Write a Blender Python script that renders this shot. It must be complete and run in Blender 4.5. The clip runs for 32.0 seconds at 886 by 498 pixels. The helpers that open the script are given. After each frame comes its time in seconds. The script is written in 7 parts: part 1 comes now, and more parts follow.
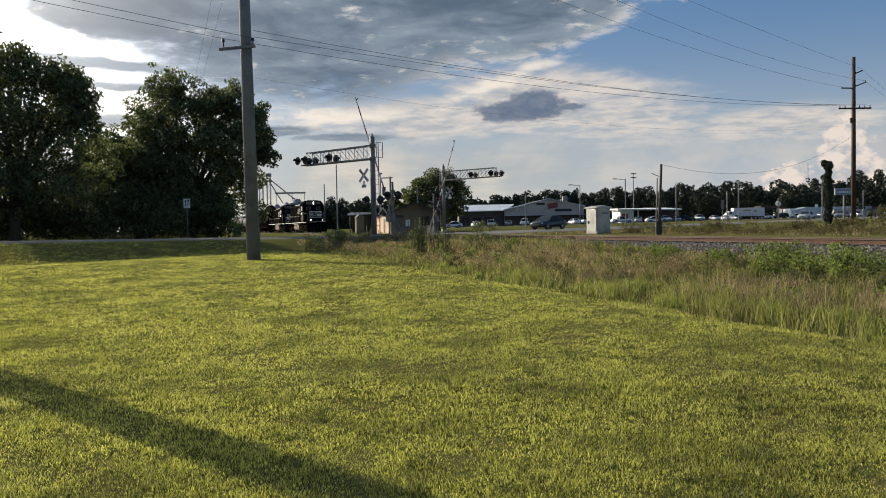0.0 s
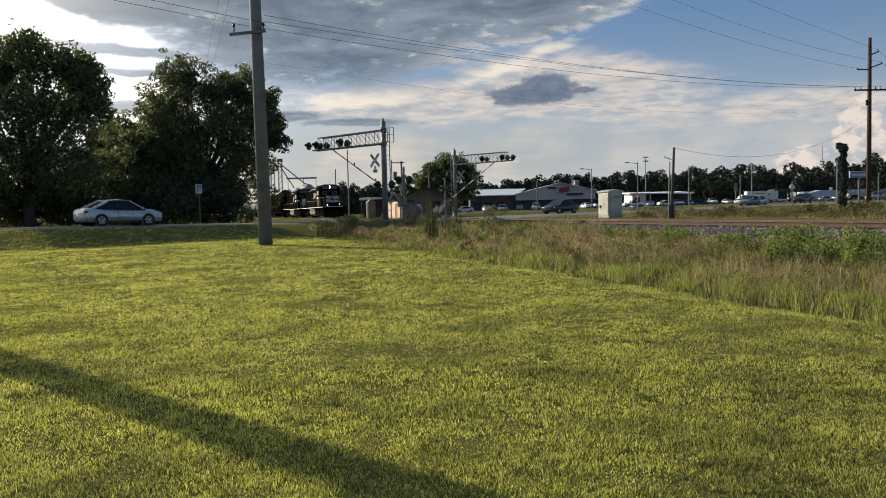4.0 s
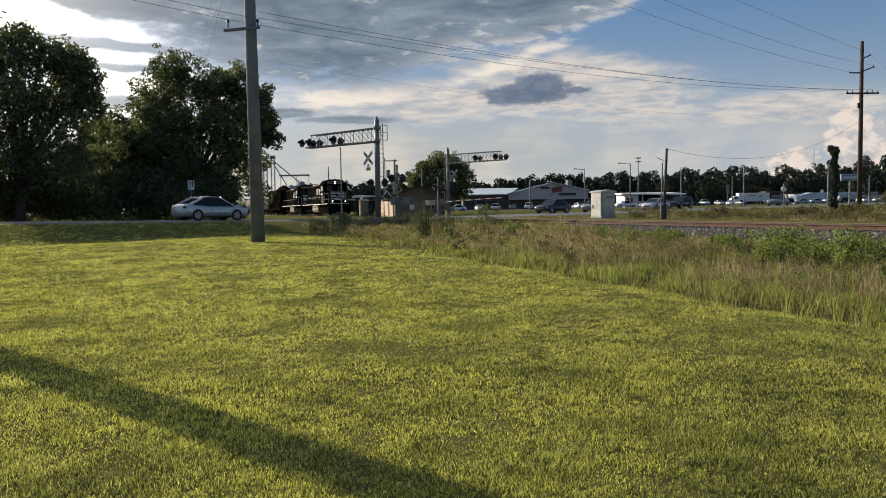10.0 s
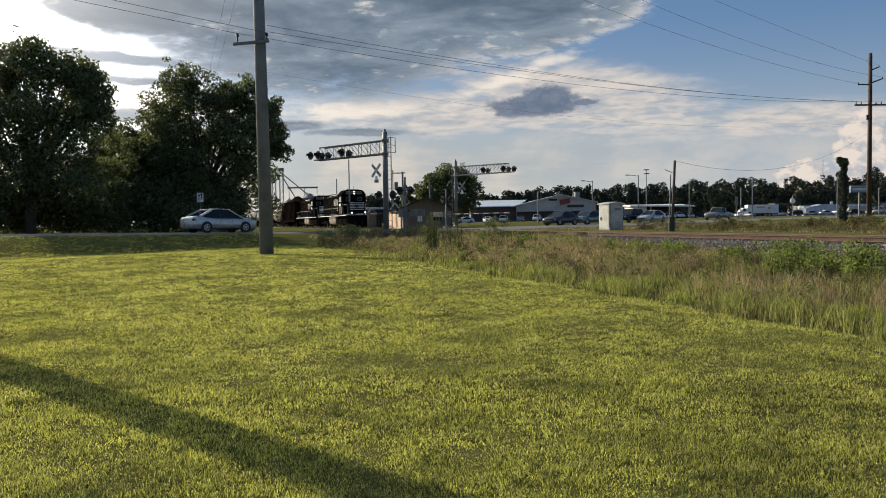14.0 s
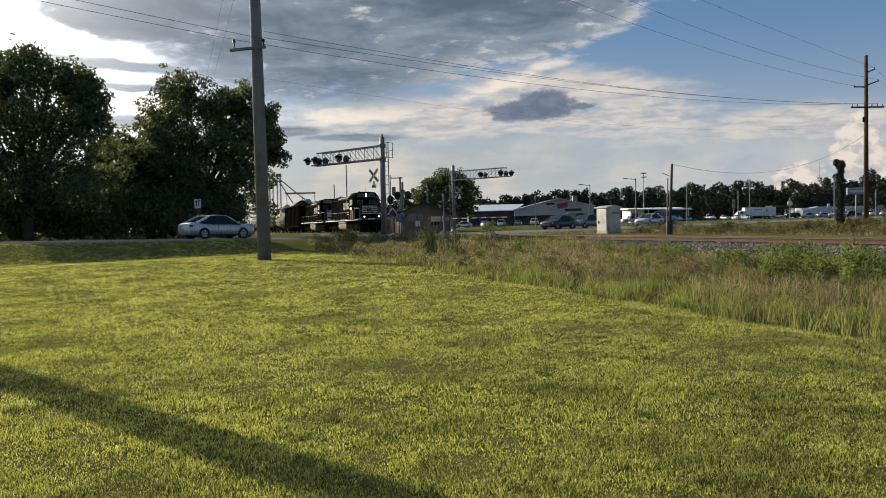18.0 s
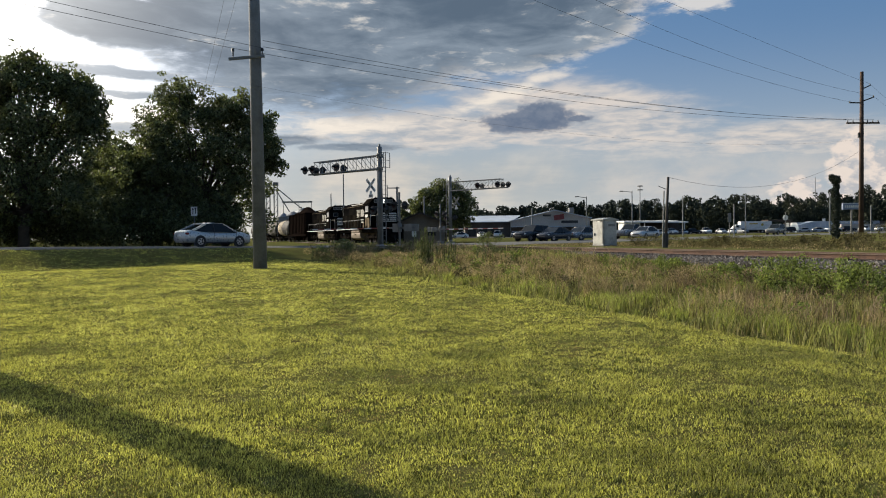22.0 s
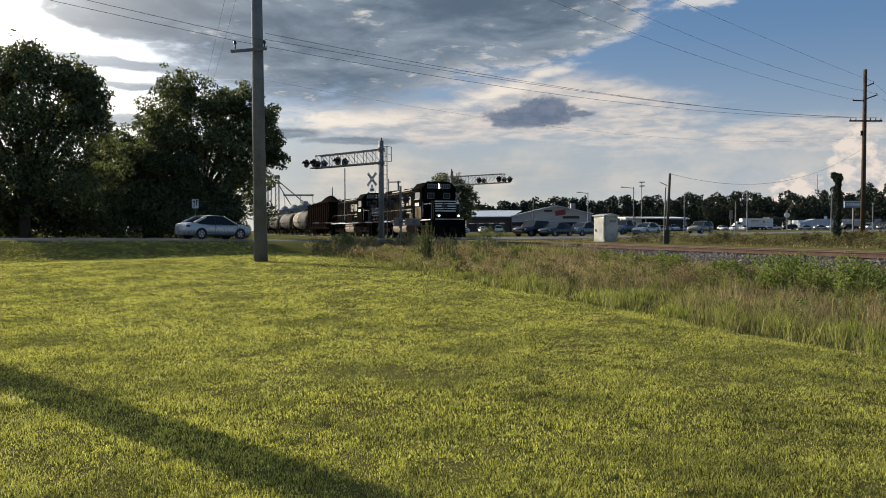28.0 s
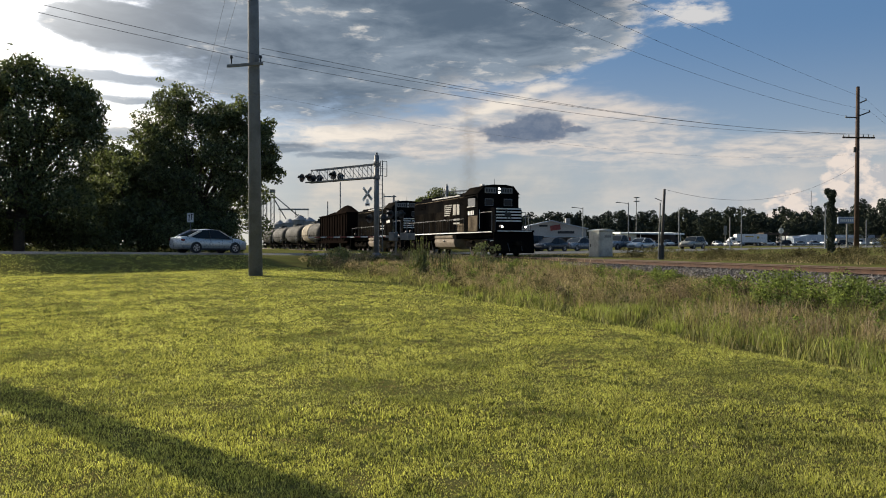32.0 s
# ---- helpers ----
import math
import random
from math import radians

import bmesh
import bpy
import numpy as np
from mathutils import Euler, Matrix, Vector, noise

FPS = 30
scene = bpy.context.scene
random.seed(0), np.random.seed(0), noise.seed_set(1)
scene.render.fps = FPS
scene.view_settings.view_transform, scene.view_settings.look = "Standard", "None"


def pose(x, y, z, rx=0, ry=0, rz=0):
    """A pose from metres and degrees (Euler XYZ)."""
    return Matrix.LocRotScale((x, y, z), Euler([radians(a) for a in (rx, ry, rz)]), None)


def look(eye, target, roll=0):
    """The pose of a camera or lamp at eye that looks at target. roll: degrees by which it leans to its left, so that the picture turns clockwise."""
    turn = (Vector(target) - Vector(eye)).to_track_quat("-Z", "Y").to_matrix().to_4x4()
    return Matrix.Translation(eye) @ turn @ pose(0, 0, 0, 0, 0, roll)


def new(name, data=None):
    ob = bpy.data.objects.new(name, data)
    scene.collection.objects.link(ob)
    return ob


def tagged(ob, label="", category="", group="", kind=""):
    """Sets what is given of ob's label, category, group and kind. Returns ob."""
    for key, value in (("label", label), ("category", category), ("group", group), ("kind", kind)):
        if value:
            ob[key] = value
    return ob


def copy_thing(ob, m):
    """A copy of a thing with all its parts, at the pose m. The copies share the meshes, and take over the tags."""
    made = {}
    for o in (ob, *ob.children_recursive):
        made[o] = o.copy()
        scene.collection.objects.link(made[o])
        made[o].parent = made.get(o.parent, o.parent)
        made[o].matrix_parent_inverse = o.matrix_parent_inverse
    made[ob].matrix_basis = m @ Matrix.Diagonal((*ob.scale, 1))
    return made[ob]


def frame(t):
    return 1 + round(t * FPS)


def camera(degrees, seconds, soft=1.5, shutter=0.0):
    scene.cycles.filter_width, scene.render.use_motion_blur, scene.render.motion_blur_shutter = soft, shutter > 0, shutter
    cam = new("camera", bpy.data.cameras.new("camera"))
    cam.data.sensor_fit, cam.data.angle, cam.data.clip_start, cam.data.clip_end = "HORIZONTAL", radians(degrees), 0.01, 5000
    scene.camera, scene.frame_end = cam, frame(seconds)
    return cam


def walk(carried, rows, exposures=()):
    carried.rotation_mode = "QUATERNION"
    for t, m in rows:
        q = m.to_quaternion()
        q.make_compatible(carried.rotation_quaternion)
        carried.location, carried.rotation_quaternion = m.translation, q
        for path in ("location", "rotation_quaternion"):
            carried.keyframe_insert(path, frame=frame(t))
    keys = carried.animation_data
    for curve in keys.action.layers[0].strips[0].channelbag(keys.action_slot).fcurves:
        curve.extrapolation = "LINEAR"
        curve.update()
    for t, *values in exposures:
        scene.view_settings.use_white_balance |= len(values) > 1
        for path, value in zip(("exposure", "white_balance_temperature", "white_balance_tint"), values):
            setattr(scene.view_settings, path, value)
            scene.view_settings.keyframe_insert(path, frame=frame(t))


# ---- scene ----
PATH = [
    (0.0, pose(0.019, 0.000, 1.601, 88.330, 1.169, -0.867)),
    (0.5, pose(0.018, 0.003, 1.596, 88.215, 0.967, -0.949)),
    (1.0, pose(0.016, 0.022, 1.591, 87.558, 1.014, -0.742)),
    (1.5, pose(0.013, 0.020, 1.591, 87.003, 1.016, -0.288)),
    (2.0, pose(0.013, 0.012, 1.591, 86.831, 0.814, 0.013)),
    (2.5, pose(0.013, 0.016, 1.589, 86.796, 0.815, 0.017)),
    (3.0, pose(0.008, 0.007, 1.593, 86.952, 1.036, -0.138)),
    (3.5, pose(0.012, 0.016, 1.599, 87.243, 1.480, 0.118)),
    (5.5, pose(0.010, 0.007, 1.594, 87.214, 0.742, -0.834)),
    (6.0, pose(0.009, -0.011, 1.594, 87.121, 0.836, -0.657)),
    (6.5, pose(0.011, -0.007, 1.599, 87.168, 1.050, -0.497)),
    (7.0, pose(0.005, 0.010, 1.594, 87.244, 1.173, -0.561)),
    (7.5, pose(0.007, 0.004, 1.595, 87.319, 1.160, -0.794)),
    (8.0, pose(0.008, 0.003, 1.594, 87.106, 0.975, -0.935)),
    (8.5, pose(0.007, -0.001, 1.597, 86.776, 0.793, -0.850)),
    (9.0, pose(0.005, 0.002, 1.598, 86.764, 0.752, -0.764)),
    (9.5, pose(0.004, -0.002, 1.600, 86.944, 0.758, -0.675)),
    (10.0, pose(0.003, 0.002, 1.599, 87.132, 0.831, -0.577)),
    (10.5, pose(0.007, 0.004, 1.599, 87.313, 0.755, -0.517)),
    (11.0, pose(0.000, -0.007, 1.602, 87.556, 0.745, -0.394)),
    (11.5, pose(-0.001, -0.008, 1.601, 87.689, 0.754, -0.218)),
    (12.0, pose(0.001, -0.007, 1.602, 87.745, 0.802, -0.082)),
    (12.5, pose(-0.000, 0.001, 1.599, 87.870, 0.868, 0.021)),
    (13.0, pose(-0.001, 0.004, 1.599, 87.872, 0.798, -0.031)),
    (13.5, pose(0.002, -0.016, 1.602, 87.867, 0.776, -0.010)),
    (14.0, pose(-0.002, -0.017, 1.604, 88.007, 0.859, -0.009)),
    (14.5, pose(0.007, -0.007, 1.603, 88.152, 1.015, -0.015)),
    (16.5, pose(0.006, -0.003, 1.604, 88.125, 1.071, -0.093)),
    (17.0, pose(0.003, -0.011, 1.606, 88.159, 1.151, -0.121)),
    (17.5, pose(0.007, -0.016, 1.606, 88.264, 1.229, -0.128)),
    (18.0, pose(0.002, -0.005, 1.606, 88.341, 1.229, -0.167)),
    (18.5, pose(0.003, -0.008, 1.605, 88.370, 1.234, -0.174)),
    (19.0, pose(0.005, -0.011, 1.609, 88.378, 1.113, -0.169)),
    (19.5, pose(0.004, -0.008, 1.604, 88.422, 0.905, -0.256)),
    (20.0, pose(0.007, -0.024, 1.610, 88.493, 0.701, -0.313)),
    (20.5, pose(0.007, -0.016, 1.610, 88.645, 0.635, -0.381)),
    (21.0, pose(0.007, -0.022, 1.613, 88.779, 0.522, -0.375)),
    (21.5, pose(0.009, -0.021, 1.612, 88.951, 0.628, -0.388)),
    (22.0, pose(0.008, -0.022, 1.610, 89.091, 0.584, -0.426)),
    (22.5, pose(0.011, -0.027, 1.615, 89.126, 0.547, -0.480)),
    (23.0, pose(0.008, -0.006, 1.609, 89.103, 0.570, -0.580)),
    (23.5, pose(0.012, -0.018, 1.612, 89.212, 0.579, -0.801)),
    (24.0, pose(0.019, -0.014, 1.612, 89.412, 0.860, -1.052)),
    (24.5, pose(0.017, -0.024, 1.614, 89.350, 0.405, -0.963)),
    (25.0, pose(0.010, -0.038, 1.612, 89.073, -0.106, 0.044)),
    (25.5, pose(0.013, -0.009, 1.621, 88.957, 0.587, 0.594)),
    (27.5, pose(0.019, 0.003, 1.614, 88.521, 0.024, -0.058)),
    (28.0, pose(0.021, -0.010, 1.617, 88.687, 0.085, -0.340)),
    (28.5, pose(0.024, -0.011, 1.617, 88.773, 0.218, -0.465)),
    (29.0, pose(0.022, -0.002, 1.619, 88.934, 0.085, -0.247)),
    (29.5, pose(0.018, 0.007, 1.612, 89.235, -0.144, -0.369)),
    (30.0, pose(0.025, -0.001, 1.615, 89.360, 0.342, -1.057)),
    (30.5, pose(0.024, 0.001, 1.614, 89.488, 0.595, -1.105)),
    (31.0, pose(0.008, -0.000, 1.617, 89.515, -0.119, -0.917)),
    (31.5, pose(0.014, -0.002, 1.620, 89.755, -0.353, -0.657)),
    (32.0, pose(0.020, -0.010, 1.624, 89.744, -0.089, -0.690)),]
cam = camera(58.49, 32.0, soft=1.0)
walk(cam, PATH)

# ---- world, sun, exposure ----
SUN_AZ, SUN_EL = radians(-48), radians(23)
scene.view_settings.exposure = 0.60
world = bpy.data.worlds.new("world")
scene.world = world
world.use_nodes = True


class Nodes:
    """A short way to write node trees."""

    def __init__(self, tree):
        self.tree = tree
        tree.nodes.clear()

    def add(self, kind, **props):
        n = self.tree.nodes.new(kind)
        for k, v in props.items():
            setattr(n, k, v)
        return n

    def put(self, socket, v):
        if isinstance(v, bpy.types.NodeSocket):
            self.tree.links.new(v, socket)
        elif isinstance(v, (tuple, list)) and socket.type == "RGBA" and len(v) == 3:
            socket.default_value = (*v, 1)
        else:
            socket.default_value = v

    def math(self, op, a, b=0.0, c=0.0, clamp=False):
        n = self.add("ShaderNodeMath", operation=op, use_clamp=clamp)
        for s, v in zip(n.inputs, (a, b, c)):
            self.put(s, v)
        return n.outputs[0]

    def ramp(self, v, lo, hi, a=0.0, b=1.0):
        n = self.add("ShaderNodeMapRange", interpolation_type="SMOOTHSTEP")
        for s, w in zip(n.inputs, (v, lo, hi, a, b)):
            self.put(s, w)
        return n.outputs[0]

    def mix(self, f, a, b, blend="MIX"):
        n = self.add("ShaderNodeMix", data_type="RGBA", blend_type=blend)
        self.put(n.inputs[0], f), self.put(n.inputs[6], a), self.put(n.inputs[7], b)
        return n.outputs[2]

    def noise(self, vec, scale, detail=4.0, rough=0.55, warp=0.0):
        n = self.add("ShaderNodeTexNoise")
        if vec is not None:
            self.put(n.inputs["Vector"], vec)
        n.inputs["Scale"].default_value, n.inputs["Detail"].default_value = scale, detail
        n.inputs["Roughness"].default_value, n.inputs["Distortion"].default_value = rough, warp
        return n.outputs[0]

    def vec(self, x, y, z=0.0):
        n = self.add("ShaderNodeCombineXYZ")
        for s, v in zip(n.inputs, (x, y, z)):
            self.put(s, v)
        return n.outputs[0]


def build_sky():
    g = Nodes(world.node_tree)
    sky = g.add("ShaderNodeTexSky", sky_type="NISHITA", sun_disc=False, sun_elevation=SUN_EL, sun_rotation=SUN_AZ)
    sky.air_density, sky.dust_density, sky.ozone_density = 1.0, 1.2, 2.0
    way = g.add("ShaderNodeTexCoord").outputs["Generated"]
    xyz = g.add("ShaderNodeSeparateXYZ")
    g.put(xyz.inputs[0], way)
    x, y, z = xyz.outputs
    az = g.math("ARCTAN2", x, y)
    el = g.math("ARCSINE", z)
    # noise on a high flat cloud plane, and noise seen from the side for what towers up
    k = g.math("DIVIDE", 1.0, g.math("ADD", g.math("MAXIMUM", z, 0.0), 0.09))
    flat = g.vec(g.math("MULTIPLY", x, k), g.math("MULTIPLY", y, k), 2.3)
    c_big = g.noise(flat, 1.5, 5, 0.55, 0.3)
    c_mid = g.noise(flat, 4.2, 6, 0.60, 0.35)
    c_fine = g.noise(flat, 9.5, 6, 0.62, 0.2)
    up = g.vec(g.math("MULTIPLY", az, 6.0), g.math("MULTIPLY", el, 9.0), 1.7)
    n_big = g.noise(up, 1.3, 6, 0.58, 0.2)
    n_mid = g.noise(up, 3.4, 7, 0.60, 0.15)
    n_fine = g.noise(up, 9.0, 6, 0.62, 0.1)
    n_puff = g.noise(up, 6.0, 4, 0.5, 0.0)

    def wob(v, amount):
        return g.math("MULTIPLY", g.math("SUBTRACT", v, 0.5), amount)

    waz = g.math("ADD", az, wob(n_big, 0.05))
    wel = g.math("ADD", el, wob(n_mid, 0.012))

    def field(cx, cy, rx, ry, tilt=0.0):
        """One in the middle of an oval, nought on its rim."""
        dx, dy = g.math("SUBTRACT", waz, cx), g.math("SUBTRACT", wel, cy)
        dy = g.math("SUBTRACT", dy, g.math("MULTIPLY", dx, tilt))
        d = g.math("SQRT", g.math("ADD", g.math("POWER", g.math("DIVIDE", dx, rx), 2), g.math("POWER", g.math("DIVIDE", dy, ry), 2)))
        return g.math("SUBTRACT", 1.0, d)

    def union(*fields):
        out = fields[0]
        for f in fields[1:]:
            out = g.math("MAXIMUM", out, f)
        return out

    K = 0.655

    def tint(r, gr, b):
        return (r * K, gr * K, b * K)

    clear = g.mix(g.ramp(el, 0.03, 0.27), tint(0.40, 0.475, 0.56), tint(0.100, 0.225, 0.440))
    col = g.mix(0.3, clear, g.mix(1.0, sky.outputs[0], (0.06, 0.06, 0.06), "MULTIPLY"))
    # pale veil over the lower sky
    lower = g.math("MULTIPLY", g.ramp(el, 0.150, 0.06), g.ramp(n_big, 0.30, 0.60, 0.55, 1.0))
    shade = g.mix(g.ramp(g.math("ADD", n_big, wob(c_big, 0.6)), 0.34, 0.68), tint(0.46, 0.475, 0.475), tint(0.70, 0.64, 0.56))
    shade = g.mix(g.ramp(el, 0.065, 0.0), shade, tint(0.66, 0.65, 0.58))
    shade = g.mix(g.ramp(az, 0.02, 0.36, 0.0, 0.75), shade, g.mix(g.ramp(n_mid, 0.36, 0.66), tint(0.40, 0.465, 0.53), tint(0.53, 0.535, 0.545)))
    col = g.mix(lower, col, shade)
    # a pale fan below the deck and a band over the far woods
    fan = union(field(0.175, 0.150, 0.20, 0.052, -0.13), field(0.02, 0.135, 0.26, 0.032), g.math("SUBTRACT", field(0.43, 0.112, 0.17, 0.026), 0.15))
    fan = g.ramp(g.math("ADD", fan, wob(g.math("ADD", g.math("MULTIPLY", c_mid, 0.6), g.math("MULTIPLY", n_mid, 0.4)), 1.1)), -0.10, 0.62)
    glow = g.mix(g.ramp(g.math("ADD", c_mid, wob(c_fine, 0.4)), 0.30, 0.66), tint(0.43, 0.455, 0.49), tint(0.76, 0.68, 0.61))
    col = g.mix(g.math("MULTIPLY", fan, 0.9), col, glow)
    cream = union(field(-0.13, 0.137, 0.15, 0.017), field(0.09, 0.176, 0.11, 0.013, 0.35), field(-0.33, 0.145, 0.13, 0.035))
    cream = g.ramp(g.math("ADD", cream, wob(c_mid, 1.9)), 0.0, 0.9)
    col = g.mix(g.math("MULTIPLY", cream, 0.85), col, tint(0.92, 0.83, 0.72))
    # grey deck over the upper middle
    deck = union(field(-0.13, 0.31, 0.30, 0.165), field(0.10, 0.270, 0.18, 0.072, 0.08), field(-0.36, 0.250, 0.12, 0.034), field(0.0, 0.42, 0.42, 0.13))
    thin = union(field(-0.385, 0.193, 0.12, 0.0105, -0.06), field(-0.355, 0.168, 0.07, 0.006), field(-0.19, 0.122, 0.06, 0.009), field(-0.37, 0.128, 0.07, 0.010), field(-0.10, 0.112, 0.09, 0.006))
    rough = g.math("ADD", wob(c_big, 0.35), g.math("ADD", wob(c_mid, 0.50), wob(c_fine, 0.26)))
    solid = g.math("ADD", deck, rough)
    body = g.ramp(solid, -0.04, 0.24)
    body = g.math("MAXIMUM", body, g.math("MULTIPLY", g.ramp(g.math("ADD", thin, wob(c_mid, 1.6)), 0.0, 0.55), 0.8))
    cells = g.math("ADD", g.math("MULTIPLY", c_mid, 0.5), g.math("MULTIPLY", c_big, 0.5))
    tone = g.mix(g.ramp(cells, 0.36, 0.66), tint(0.105, 0.150, 0.210), tint(0.270, 0.330, 0.400))
    tone = g.mix(g.ramp(g.math("ADD", c_fine, wob(c_mid, 1.0)), 0.60, 0.90), tone, tint(0.72, 0.69, 0.65))
    rim = g.math("MULTIPLY", g.ramp(solid, 0.30, 0.08), g.ramp(az, -0.10, 0.10))
    tone = g.mix(g.math("MULTIPLY", rim, g.ramp(c_fine, 0.36, 0.56)), tone, tint(0.74, 0.70, 0.65))
    col = g.mix(body, col, tone)
    wisp = g.ramp(g.math("ADD", field(0.315, 0.272, 0.06, 0.024), g.math("ADD", wob(c_mid, 1.6), wob(c_fine, 1.8))), 0.25, 0.85)
    col = g.mix(g.math("MULTIPLY", wisp, 0.9), col, tint(0.72, 0.70, 0.68))
    # one small dark cloud with a flat base, and towering ones over the far woods
    small = union(field(0.113, 0.140, 0.062, 0.016), field(0.134, 0.148, 0.036, 0.022), g.math("SUBTRACT", field(0.170, 0.143, 0.04, 0.006), 0.35))
    small = g.math("MULTIPLY", g.ramp(g.math("ADD", small, wob(n_fine, 1.4)), -0.08, 0.42), g.ramp(g.math("ADD", el, wob(n_fine, 0.010)), 0.121, 0.134))
    col = g.mix(g.math("MULTIPLY", small, 0.95), col, g.mix(g.ramp(n_fine, 0.35, 0.68), tint(0.115, 0.160, 0.245), tint(0.185, 0.225, 0.300)))
    tower = union(field(0.430, 0.044, 0.030, 0.026), field(0.486, 0.070, 0.028, 0.050), field(0.522, 0.058, 0.040, 0.042), field(0.570, 0.065, 0.045, 0.050), field(0.47, 0.03, 0.08, 0.022))
    puffs_at = g.math("ADD", tower, g.math("ADD", wob(n_puff, 0.9), wob(n_fine, 0.6)))
    lit = g.mix(g.ramp(g.math("ADD", n_puff, wob(n_fine, 0.8)), 0.40, 0.60), tint(0.50, 0.50, 0.52), tint(0.86, 0.74, 0.65))
    col = g.mix(g.math("MULTIPLY", g.ramp(puffs_at, 0.0, 0.24), 0.88), col, lit)
    # glare round the low sun
    sx, sy, sz = math.sin(SUN_AZ) * math.cos(SUN_EL), math.cos(SUN_AZ) * math.cos(SUN_EL), math.sin(SUN_EL)
    dot = g.math("ADD", g.math("ADD", g.math("MULTIPLY", x, sx), g.math("MULTIPLY", y, sy)), g.math("MULTIPLY", z, sz))
    glare = g.math("POWER", g.math("MAXIMUM", dot, 0.0), 19.0)
    glare = g.math("MULTIPLY", glare, g.ramp(body, 0.0, 1.0, 1.6, 0.34))
    col = g.mix(1.0, col, g.mix(g.math("MINIMUM", glare, 1.0), (0, 0, 0), (4.4, 4.1, 3.7)), "ADD")
    col = g.mix(g.ramp(el, 0.0, -0.03), col, (0.10, 0.11, 0.08))
    bg = g.add("ShaderNodeBackground")
    g.put(bg.inputs[0], col)
    bg.inputs[1].default_value = 1.0
    g.put(g.add("ShaderNodeOutputWorld").inputs[0], bg.outputs[0])


build_sky()
sun = new("sun", bpy.data.lights.new("sun", "SUN"))
sun.data.energy, sun.data.angle, sun.data.color = 5.0, radians(0.6), (1.0, 0.89, 0.70)
sun.matrix_world = look((math.sin(SUN_AZ) * math.cos(SUN_EL) * 90, math.cos(SUN_AZ) * math.cos(SUN_EL) * 90, math.sin(SUN_EL) * 90), (0, 0, 0))


# ---- materials ----
def mat(name, colour, rough=0.7, metal=0.0, other=None, scale=3.0, fine=40.0, bump=0.15, spread=0.0, glow=0.0, through_light=0.0, spec=0.5):
    """A surface with variation at two scales; other: the colour of stains and wear; spread: change from piece to piece."""
    m = bpy.data.materials.new(name)
    m.use_nodes = True
    g = Nodes(m.node_tree)
    out, b = g.add("ShaderNodeOutputMaterial"), g.add("ShaderNodeBsdfPrincipled")
    place = g.add("ShaderNodeTexCoord").outputs["Object"]
    a, c = g.noise(place, scale, 5, 0.6), g.noise(place, fine, 3, 0.6)
    other = other or tuple(v * 0.7 for v in colour)
    col = g.mix(g.ramp(a, 0.42, 0.66), colour, other)
    col = g.mix(g.ramp(c, 0.3, 0.75, 0.0, 0.35), col, tuple(v * 0.55 for v in colour))
    if spread:
        isl = g.add("ShaderNodeNewGeometry").outputs["Random Per Island"]
        obj = g.add("ShaderNodeObjectInfo").outputs["Random"]
        r = g.math("FRACT", g.math("ADD", isl, obj))
        k = g.math("ADD", g.math("MULTIPLY", r, 2 * spread), 1 - spread)
        col = g.mix(1.0, col, g.vec(k, k, k), "MULTIPLY")
    g.put(b.inputs["Base Color"], col)
    g.put(b.inputs["Roughness"], g.ramp(c, 0.2, 0.8, max(rough - 0.08, 0.03), min(rough + 0.1, 1)))
    b.inputs["Metallic"].default_value = metal
    b.inputs["Specular IOR Level"].default_value = spec
    if bump:
        bp = g.add("ShaderNodeBump")
        bp.inputs["Strength"].default_value, bp.inputs["Distance"].default_value = bump, 0.02
        g.put(bp.inputs["Height"], c)
        g.put(b.inputs["Normal"], bp.outputs[0])
    if glow:
        g.put(b.inputs["Emission Color"], (*colour, 1))
        b.inputs["Emission Strength"].default_value = glow
    last = b.outputs[0]
    if through_light:
        tr = g.add("ShaderNodeBsdfTranslucent")
        g.put(tr.inputs[0], g.mix(1.0, col, (1.28, 1.36, 0.72), "MULTIPLY"))
        ms = g.add("ShaderNodeMixShader")
        ms.inputs[0].default_value = through_light
        g.put(ms.inputs[1], last), g.put(ms.inputs[2], tr.outputs[0])
        last = ms.outputs[0]
    g.put(out.inputs[0], last)
    return m


def glass(name, colour=(0.02, 0.025, 0.03)):
    m = bpy.data.materials.new(name)
    m.use_nodes = True
    b = m.node_tree.nodes["Principled BSDF"]
    b.inputs["Base Color"].default_value, b.inputs["Roughness"].default_value = (*colour, 1), 0.08
    b.inputs["Specular IOR Level"].default_value = 0.12
    return m


